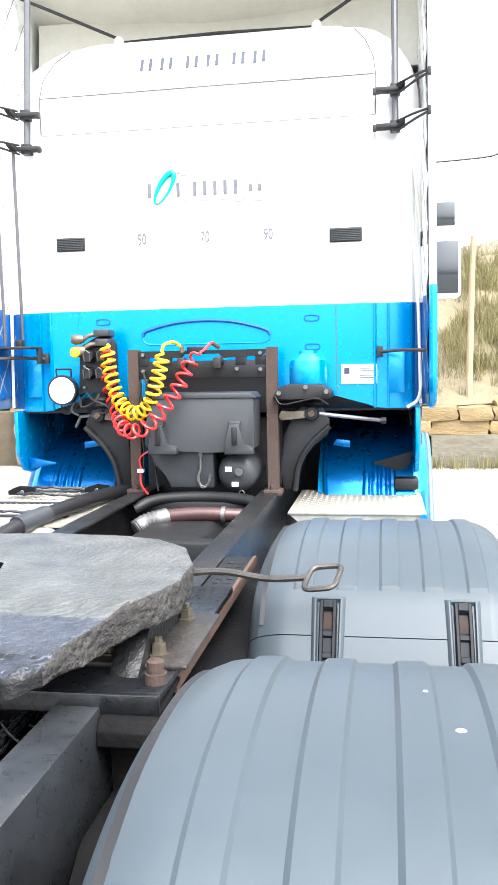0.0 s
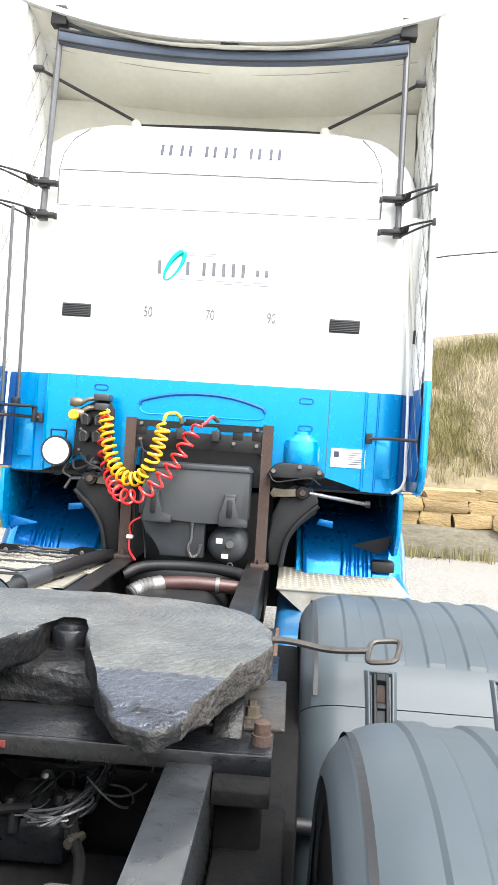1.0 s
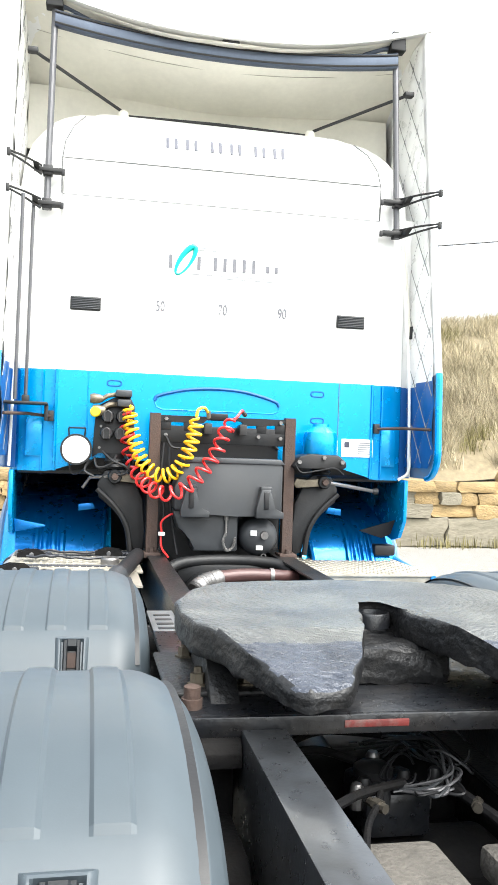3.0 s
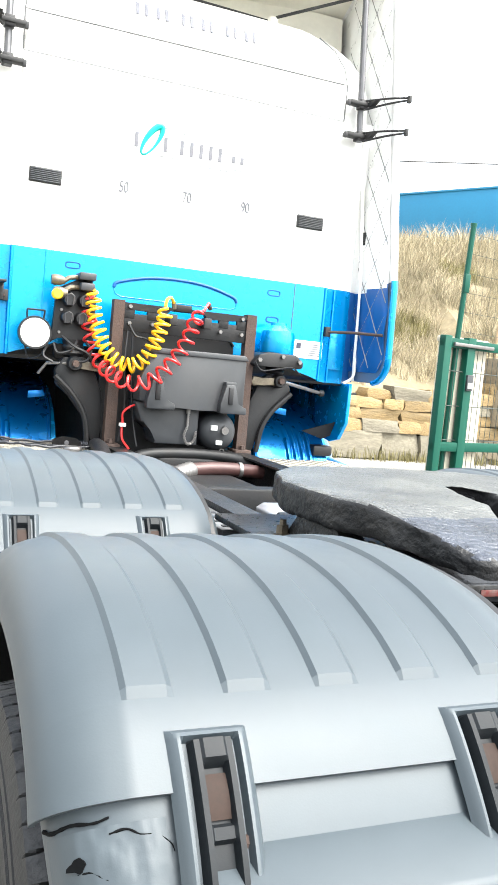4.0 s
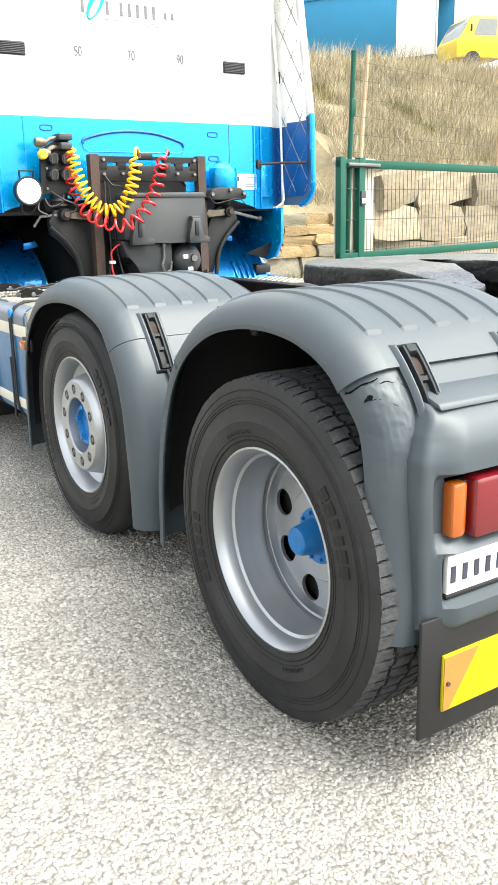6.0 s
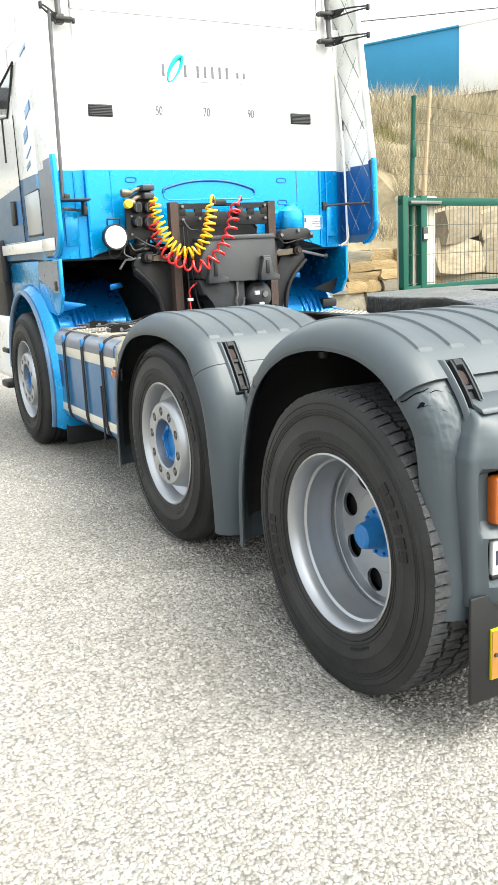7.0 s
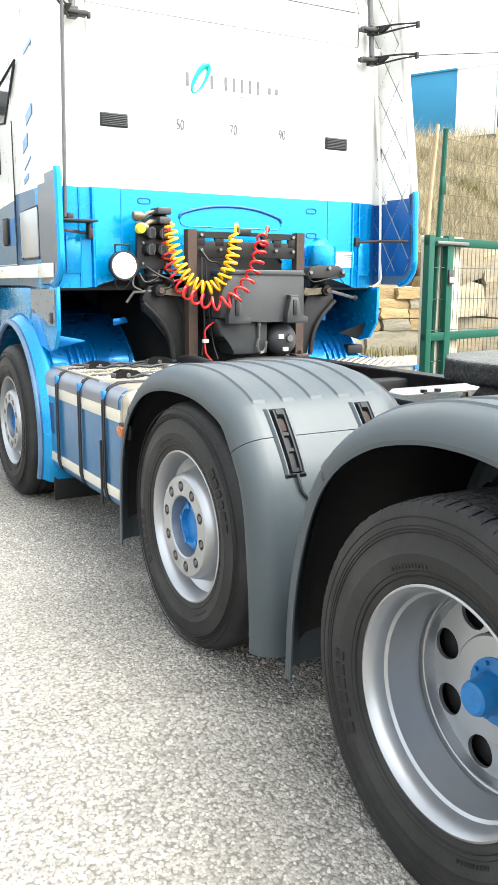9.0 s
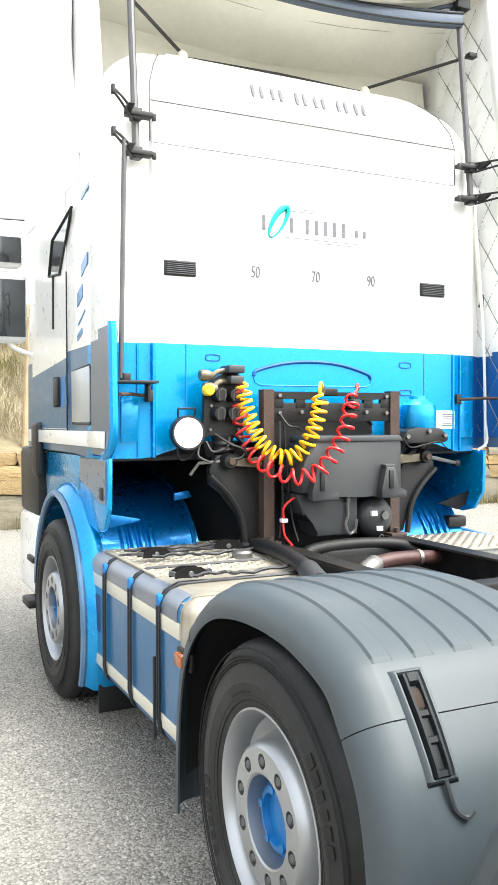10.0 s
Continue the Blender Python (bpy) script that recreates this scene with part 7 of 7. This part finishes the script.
def build_tail():
    for s in (-1, 1):
        back = [(-3.93, 0.935), (-3.99, 0.905), (-4.02, 0.86), (-4.03, 0.80), (-4.03, 0.40), (-4.02, 0.372), (-4.0, 0.37), (-4.0, 0.80), (-3.95, 0.88), (-3.91, 0.90)]
        unit = part("tail_unit", prism(back, "x", s * 1.15, s * 0.60, 0.003), FENDER, truck, "grey moulded tail light carrier")
        part("housing", housing(s), FENDER, unit, "rounded moulded housing with two recesses")
        part("carrier_lid", prism([(-3.90, 0.962), (-4.01, 0.922), (-4.02, 0.907), (-3.90, 0.93)], "x", s * 1.155, s * 0.62, 0.005), FENDER, unit)
        part("lid_bolt", lathe([(0.945, 0.0), (0.945, 0.012), (0.96, 0.012), (0.966, 0.007), (0.966, 0.0)], 10, "z", m=Matrix.Translation((s * 1.11, -3.93, 0.0))), RUST, unit, "small rusty bolt")
        part("indicator_lens", box(s * 1.153, s * 1.103, -4.070, -4.025, 0.592, 0.736, 0.012), ORANGE, unit, "orange indicator lens")
        part("lens_gap", box(s * 1.106, s * 1.088, -4.055, -4.025, 0.594, 0.734, 0.004), BLACK, unit)
        part("tail_lens", box(s * 1.092, s * 0.66, -4.088, -4.025, 0.584, 0.744, 0.016), REDLENS, unit, "dark red tail light lens")
        part("maker_plate", box(s * 1.139, s * 0.70, -4.046, -4.028, 0.432, 0.537, 0.004), WHITE, unit, "white plate with unreadable marking")
        for k in range(7):
            part("marking_bar", box(s * (1.128 - 0.042 * k), s * (1.112 - 0.042 * k), -4.049, -4.045, 0.463, 0.507, 0), BARS, unit)
        part("plate_rim", box(s * 1.143, s * 0.69, -4.048, -4.028, 0.420, 0.432, 0.003), BLACK, unit)
        flap = part("mud_flap", box(s * 1.232, s * 0.58, -4.058, -4.045, 0.05, 0.385, 0.005), BLACK, truck, "black rubber mud flap")
        part("marker_board", box(s * 1.160, s * 0.62, -4.066, -4.057, 0.115, 0.275, 0.002), FLUO, flap, "yellow and orange reflective board")
        part("board_rivet", lathe([(-4.074, 0.0), (-4.074, 0.006), (-4.066, 0.007)], 8, "y", m=Matrix.Translation((s * 1.145, 0, 0.195))), RUST, flap)
        for k in range(3):
            x = 1.158 - 0.21 * k
            top = x if k == 0 else x - 0.07
            bm = prism([(s * x, 0.12), (s * (x - 0.02), 0.12), (s * (x - 0.125), 0.27), (s * top, 0.27)], "y", -4.0685, -4.065)
            part("board_stripe", bm, FLUORED, flap)
        part("side_reflector", box(s * 1.30, s * 1.325, -1.38, -1.31, 0.755, 0.80, 0.006), ORANGE, truck, "orange side marker")
        part("marker_bracket", box(s * 1.285, s * 1.30, -1.41, -1.28, 0.745, 0.81, 0.003), BLACK, truck)


build_tail()


# ---- surroundings ----
WALL_TOP = [(-30, 1.1), (0, 1.15), (2, 1.0), (4, 1.1), (6, 1.2), (8, 1.38), (9.4, 1.45), (9.6, 2.05), (13, 2.2), (40, 2.2)]
CREST = [(-30, 2.9), (-2, 2.9), (0.2, 3.1), (1.5, 3.7), (4, 3.95), (9, 4.8), (12.5, 5.05), (15, 5.2), (17, 5.25), (40, 5.3)]


def bank_z(x, y):
    z0, z1 = piecewise(WALL_TOP, x) - 0.05, piecewise(CREST, x)
    t = (y - 9.35) / 4.65
    rough = 0.13 * noise.noise((x * 0.9, y * 0.9, 1)) + 0.06 * noise.noise((x * 2.3, y * 2.3, 4))
    if t < 1:
        return z0 + (z1 - z0) * max(0, t) ** 0.85 + rough * min(1, max(0, t) * 4)
    return z1 + 0.13 * min(y - 14, 30) + rough


def build_bank():
    xs = [-60, -30, -12, *[-4 + 0.4 * i for i in range(66)], 26, 32, 45, 80]
    ys = [9.32, *[9.5 + 0.4 * i for i in range(14)], 15.5, 17, 19, 22, 26, 32, 45, 80]
    bm = bmesh.new()
    g = [[bm.verts.new((x, y, bank_z(x, y))) for y in ys] for x in xs]
    for i in range(len(xs) - 1):
        for j in range(len(ys) - 1):
            bm.faces.new((g[i][j], g[i + 1][j], g[i + 1][j + 1], g[i][j + 1]))
    thing("bank", bm, EARTH, "dry earth bank rising behind the yard", "bank", kind="structure")


def blades(name, material, spots, label, low, high, width, lean=0.35):
    """Tufts of narrow leaning blades in one mesh."""
    rnd = random.Random(name)
    verts, faces = [], []
    for x, y, z, n in spots:
        for _ in range(n):
            h, a = rnd.uniform(low, high), rnd.uniform(0, 2 * math.pi)
            dx, dy = rnd.gauss(0, 0.07), rnd.gauss(0, 0.07)
            lx, ly = lean * h * math.cos(a) * rnd.random(), lean * h * math.sin(a) * rnd.random()
            b = rnd.uniform(0, math.pi)
            wx, wy = width * math.cos(b), width * math.sin(b)
            k = len(verts)
            verts += [(x + dx - wx, y + dy - wy, z - 0.03), (x + dx + wx, y + dy + wy, z - 0.03), (x + dx + 0.4 * lx + 0.6 * wx, y + dy + 0.4 * ly + 0.6 * wy, z + 0.6 * h), (x + dx + 0.4 * lx - 0.6 * wx, y + dy + 0.4 * ly - 0.6 * wy, z + 0.6 * h), (x + dx + lx, y + dy + ly, z + h)]
            faces += [(k, k + 1, k + 2, k + 3), (k + 3, k + 2, k + 4)]
    me = bpy.data.meshes.new(name)
    me.from_pydata(verts, [], faces)
    me.materials.append(material)
    return tagged(new(name, me), label, "grass", kind="stuff")


def build_grass():
    rnd = random.Random(11)
    dry, green, foot, tall = [], [], [], []
    for _ in range(11000):
        x, y = rnd.uniform(-4, 21), 9.5 + 5.4 * rnd.random()
        if noise.noise((x * 0.8, y * 0.8, 7)) < -0.42 or (x < 8 and y < 9.9 and rnd.random() < 0.6):
            continue
        (green if noise.noise((x * 0.5, y * 0.7, 20)) + (0.34 if x < 7 else 0) > 0.42 else dry).append((x, y, bank_z(x, y), 14))
    for _ in range(1500):
        x = rnd.uniform(8, 32)
        y = rnd.uniform(14.5, 24)
        dry.append((x, y, bank_z(x, y), 7))
    for _ in range(1100):
        x, y = rnd.uniform(13, 31), rnd.uniform(15, 22.5)
        tall.append((x, y, bank_z(x, y), 9))
    for _ in range(420):
        x = rnd.uniform(-5, 12)
        if noise.noise((x * 1.1, 0, 3)) > -0.15:
            foot.append((x, 8.75 + rnd.gauss(0, 0.12), 0.0, 8))
    blades("dry_grass", STRAW, dry, "tall dry straw-coloured grass covering the bank", 0.10, 0.46, 0.006, 1.3)
    blades("green_scrub", WEED, green, "patches of dull green scrub on the bank", 0.12, 0.42, 0.006, 0.9)
    blades("tall_dry_grass", STRAW, tall, "tall dry grass along the top of the bank", 0.4, 1.0, 0.012, 0.7)
    blades("wall_foot_weeds", WEED, foot, "short green and dry weeds along the wall foot", 0.08, 0.28, 0.008)


def stone_mesh(k):
    """A rough block of unit size, with broken faces and worn edges."""
    bm = bmesh.new()
    bmesh.ops.create_cube(bm, size=1)
    bmesh.ops.subdivide_edges(bm, edges=bm.edges[:], cuts=2, use_grid_fill=True)
    for v in bm.verts:
        c = v.co.copy()
        far = max(0, c.length - 0.60)
        v.co *= 1 - 0.25 * far
        v.co += noise.noise_vector(c * 1.6 + Vector((k * 7.3, 0, 0))) * 0.10 + noise.noise_vector(c * 4.0 + Vector((0, k * 3.1, 0))) * 0.05
    return mesh_of("stone", bm, STONE, smooth=True)


def build_wall():
    wall = thing("retaining_wall", box(-30, 40, 9.02, 9.42, -0.1, 0.95, 0.03), mat("wall_core_earth", (0.09, 0.07, 0.045), 0.95, var=0.3), "rough dry-stone retaining wall of yellow limestone", "wall", kind="structure")
    meshes = [stone_mesh(k) for k in range(8)]
    pale, grey = [], []
    for me in meshes:
        for row, material in ((pale, PALESTONE), (grey, GREYSTONE)):
            c = me.copy()
            c.materials.clear()
            c.materials.append(material)
            row.append(c)
    rnd = random.Random(3)
    x_from, x_to = -5.0, 16.5
    z = 0.0
    heights = [0.52, 0.24, 0.22, 0.20, 0.24, 0.22]
    for row, h in enumerate(heights):
        x = x_from + rnd.uniform(-0.4, 0)
        while x < x_to:
            if x > 9.4:
                break
            w = rnd.uniform(0.32, 0.95) * (1.7 if row == 0 else 1)
            top = piecewise(WALL_TOP, x + w / 2)
            if z + 0.5 * h < top:
                hh = min(h, top - z + 0.05)
                ob = part("stone", rnd.choice(grey if row == 0 or rnd.random() < 0.15 else meshes), None, wall)
                ob.location = (x + w / 2, 9.0 + rnd.uniform(-0.05, 0.05), z + hh / 2)
                ob.scale = (w * 1.0, 0.46, hh * 1.02)
                ob.rotation_euler = (rnd.gauss(0, 0.03), rnd.gauss(0, 0.02), rnd.gauss(0, 0.03) + (math.pi if rnd.random() < 0.5 else 0))
            x += w
        z += h * 0.97
    # large pale blocks behind the gate
    z = 0.0
    for row, h in enumerate((0.75, 0.72, 0.70)):
        x = 9.45
        while x < x_to:
            w = rnd.uniform(0.9, 2.0)
            if not (row == 1 and 11.0 < x < 11.8):
                ob = part("stone", rnd.choice(pale), None, wall)
                ob.location = (x + w / 2, 9.0 + rnd.uniform(-0.12, 0.12), z + h / 2)
                ob.scale = (w * 1.02, 0.8, h * 1.06)
                ob.rotation_euler = (rnd.gauss(0, 0.06), rnd.gauss(0, 0.08), rnd.gauss(0, 0.08))
            x += w
        z += h
    part("wall_core", box(9.5, 40, 9.1, 9.45, 0.9, 2.1, 0.03), mat("gap_earth", (0.10, 0.08, 0.06), 0.95), wall)


def build_fence():
    rnd = random.Random(8)
    for x, top, lean in ((-1.9, 3.3, 0.05), (0.13, 3.25, 0.10), (2.37, 3.69, 0.06), (4.23, 3.65, 0.13), (6.84, 4.70, 0.20), (9.88, 4.80, 0.22), (14.25, 5.30, 0.14)):
        z0 = bank_z(x, 9.55) - 0.2
        bm = tube([(x, 9.5, z0), (x + lean * 0.45, 9.51, (z0 + top) / 2), (x + lean, 9.5, top)], [0.055, 0.05, 0.042], 9)
        thing("fence_pole", bm, WOODPOLE, "weathered round timber fence pole on the bank", "pole", "fence poles on the wall")
    g = thing("fence_post", tube([(2.95, 1.40, -0.05), (2.985, 1.395, 1.9), (3.02, 1.39, 2.86)], 0.024, 10), GREEN, "tall green painted steel fence post by the gate", "post")
    part("post_bracket", box(2.975, 3.03, 1.36, 1.40, 2.28, 2.44, 0.008), GREEN, g)
    part("post_cap", lathe([(2.85, 0.0), (2.85, 0.028), (2.875, 0.028), (2.882, 0.0)], 12, "z", m=Matrix.Translation((3.02, 1.39, 0))), GREEN, g)
    fence = empty("wire_fence", (0, 0, 0), "thin welded wire mesh fence above the gate", "fence")
    fence.matrix_basis = Matrix.Translation((3.0, 1.40, 0)) @ Matrix.Rotation(radians(13), 4, "Z")
    for k in range(6):
        z = 1.95 + 0.168 * k
        part("line_wire", tube([(0, 0, z), (2.0, 0, z - 0.012), (4.4, 0, z)], 0.0022, 4), WIRE, fence)
    for k in range(44):
        x = 0.05 + 0.1 * k
        part("upright_wire", tube([(x, 0.003, 1.93), (x, 0.003, 2.80)], 0.0011, 4), WIRE, fence)
    part("end_post", tube([(4.4, 0, -0.05), (4.4, 0, 2.85)], 0.024, 10), GREEN, fence)


def build_gate():
    a = radians(13)
    m = Matrix.Translation((2.78, 1.32, 0)) @ Matrix.Rotation(a, 4, "Z")
    gate = empty("yard_gate", (0, 0, 0), "green steel gate leaf with welded mesh, standing ajar", "gate")
    gate.matrix_basis = m
    L = 4.2
    top = part("top_rail", box(0.0, L, -0.03, 0.03, 1.80, 1.88, 0.006), GREEN, gate)
    part("bottom_rail", box(0.0, L, -0.03, 0.03, 0.14, 0.22, 0.006), GREEN, gate)
    part("lower_rail", box(0.0, L, -0.028, 0.028, 0.90, 0.98, 0.006), GREEN, gate)
    for x, w in ((0.0, 0.085), (0.30, 0.10), (L - 0.08, 0.08)):
        part("stile", box(x, x + w, -0.035, 0.035, 0.05, 1.90, 0.006), GREEN, gate, "green square steel stile")
    lock = part("lock_case", box(0.31, 0.39, -0.055, -0.03, 1.44, 1.58, 0.006), GREYPL, gate, "small grey lock case")
    part("lock_plate", box(0.32, 0.38, -0.06, -0.054, 1.46, 1.51, 0.002), WHITE, lock)
    part("slide_bolt", box(0.10, 0.62, -0.06, -0.035, 1.815, 1.845, 0.004), STEEL, gate, "steel slide bolt")
    for z in (1.6, 1.3, 1.0, 0.7, 0.4):
        part("line_wire", tube([(0.08, 0, z), (L, 0, z)], 0.004, 5), WIRE, gate)
    for k in range(56):
        x = 0.12 + k * 0.072
        part("mesh_wire", tube([(x, 0.004, 0.2), (x, 0.004, 1.81)], 0.0028, 4), WIRE, gate)
    pil = bmesh.new()
    box(0.10, 0.335, 0.05, 0.14, -0.05, 1.85, 0.015, pil)
    box(0.345, 0.66, 0.05, 0.14, -0.05, 1.84, 0.015, pil)
    box(0.08, 0.68, 0.045, 0.145, 1.845, 1.90, 0.015, pil)
    p = thing("gate_pillar", pil, POSTCREAM, "weathered cream concrete gate pillar", "pillar")
    p.matrix_basis = m


def build_far():
    c, d, e = Vector((26.8, 24.5, 0)), Vector((-0.46, 0.89, 0)).normalized(), Vector((0.89, 0.46, 0)).normalized()
    m = Matrix(((d.x, e.x, 0, c.x), (d.y, e.y, 0, c.y), (0, 0, 1, 7.9), (0, 0, 0, 1)))
    body = empty("box_trailer", (0, 0, 0), "blue and white box trailer body with open end", "trailer")
    body.matrix_basis = m
    h, w, n = 3.4, 2.7, 10.5
    part("side_wall", box(1.9, n, 0.0, 0.06, 0.3, h - 0.12, 0.01), BLDBLUE, body, "blue sheet metal side")
    part("side_wall", box(0.06, 1.9, -0.005, 0.06, 0.3, h - 0.06, 0.01), BLDWHITE, body, "white sheet metal end bay")
    part("roof", box(-0.02, n, -0.04, w + 0.04, h - 0.12, h, 0.02), BLDWHITE, body)
    part("roof_edge", box(1.9, n, -0.06, 0.0, h - 0.14, h - 0.05, 0.01), BLDBLUE, body)
    part("side_wall", box(0.0, n, w - 0.06, w, 0.3, h - 0.1, 0.01), BLDBLUE, body)
    part("end_wall", box(n - 0.06, n, 0.0, w, 0.3, h - 0.1, 0.01), BLDBLUE, body)
    part("partition", box(2.0, 2.06, 0.06, w - 0.06, 0.3, h - 0.1, 0.01), BLDBLUE, body)
    part("floor_deck", box(0.0, n, 0.0, w, 0.2, 0.3, 0.01), GREYPL, body)
    for y in (0.0, w - 0.08):
        part("door_post", box(-0.03, 0.03, y, y + 0.08, 0.3, h - 0.1, 0.01), BLDWHITE, body)
    for x in (2.0, 3.2, 8.2):
        for y in (0.35, w - 0.35):
            part("wheel", lathe([(-0.12, 0.0), (-0.12, 0.42), (0.12, 0.42), (0.12, 0.0)], 20, "y", m=Matrix.Translation((x, y, -0.15))), BLACK, body)
    # small yellow lorry beside it
    v = empty("yellow_lorry", (0, 0, 0), "small old yellow lorry parked in the grass", "lorry")
    v.matrix_basis = Matrix.Translation((25.85, 22.3, 7.2)) @ Matrix.Rotation(radians(-18), 4, "Z")
    cabp = [(0.0, 0.45), (0.02, 1.15), (0.22, 1.30), (0.62, 2.05), (0.80, 2.15), (2.0, 2.15), (2.1, 2.05), (2.1, 0.45)]
    part("cab", prism(cabp, "y", 0.0, 1.9, 0.05), VANYELLOW, v, "yellow painted cab")
    part("windscreen", prism([(0.165, 1.25), (0.565, 2.0), (0.63, 2.0), (0.25, 1.25)], "y", 0.08, 1.82), mat("pale_windscreen", (0.22, 0.26, 0.29), 0.15, coat=0.6), v)
    part("side_window", prism([(0.78, 1.35), (1.02, 1.98), (1.85, 1.98), (1.85, 1.35)], "y", -0.012, 0.03), mat("pale_window", (0.16, 0.17, 0.17), 0.15, coat=0.6), v)
    part("wing_mirror", box(0.55, 0.62, -0.18, -0.10, 1.45, 1.75, 0.015), BLACK, v)
    part("engine_cover", box(2.1, 2.7, 0.1, 1.8, 0.6, 1.9, 0.05), GREYPL, v)
    part("load_bed", box(2.7, 4.8, 0.0, 1.9, 0.75, 1.15, 0.03), GREYPL, v)
    for x in (2.95, 3.6):
        part("spare_tyre", lathe([(-0.12, 0.2), (-0.14, 0.34), (-0.1, 0.44), (0.1, 0.44), (0.14, 0.34), (0.12, 0.2)], 24, "y", m=Matrix.Translation((x, 0.35, 1.58))), BLACK, v)
    for x in (0.75, 3.6):
        for y in (0.05, 1.85):
            part("wheel", lathe([(-0.1, 0.0), (-0.1, 0.36), (0.1, 0.36), (0.1, 0.0)], 20, "y", m=Matrix.Translation((x, y, 0.36))), BLACK, v)
    thing("overhead_cable", tube(curve_points([(-30, 18, 6.2), (0, 18, 6.75), (5, 18, 7.15), (15, 18, 8.6), (22, 18, 9.65), (45, 18, 13)], 8), 0.022, 5), BLACK, "thin black overhead cable", "cable")


def build_chips():
    """Loose stone chips over the part of the yard that the camera passes."""
    rnd = random.Random(21)
    verts, faces = [], []
    shape = [(1, 0, 0), (-1, 0, 0), (0, 1, 0), (0, -1, 0), (0, 0, 0.8), (0, 0, -0.6)]
    tri = [(0, 2, 4), (2, 1, 4), (1, 3, 4), (3, 0, 4)]
    for _ in range(120000):
        x, y = rnd.uniform(-4.6, 0.5), -4.9 + 8.0 * rnd.random() ** 1.5
        r = rnd.uniform(0.0042, 0.0100) * (1.4 if rnd.random() < 0.08 else 1)
        a = rnd.uniform(0, 6.28)
        ca, sa = math.cos(a), math.sin(a)
        k = len(verts)
        z = ground_z(x, y)
        e = rnd.uniform(0.55, 1)
        for px, py, pz in shape[:5]:
            jx, jy = px * r * rnd.uniform(0.7, 1.2), py * r * e * rnd.uniform(0.7, 1.2)
            verts.append((x + ca * jx - sa * jy, y + sa * jx + ca * jy, z + pz * r * 0.88 - 0.0005))
        faces += [tuple(k + i for i in t) for t in tri]
    me = bpy.data.meshes.new("gravel_chips")
    me.from_pydata(verts, [], faces)
    me.materials.append(CHIPS)
    tagged(new("gravel_chips", me), "loose pale limestone chips on the yard", "gravel", kind="stuff")


build_bank()
build_fence()
build_gate()
build_far()
build_grass()
build_chips()
build_wall()
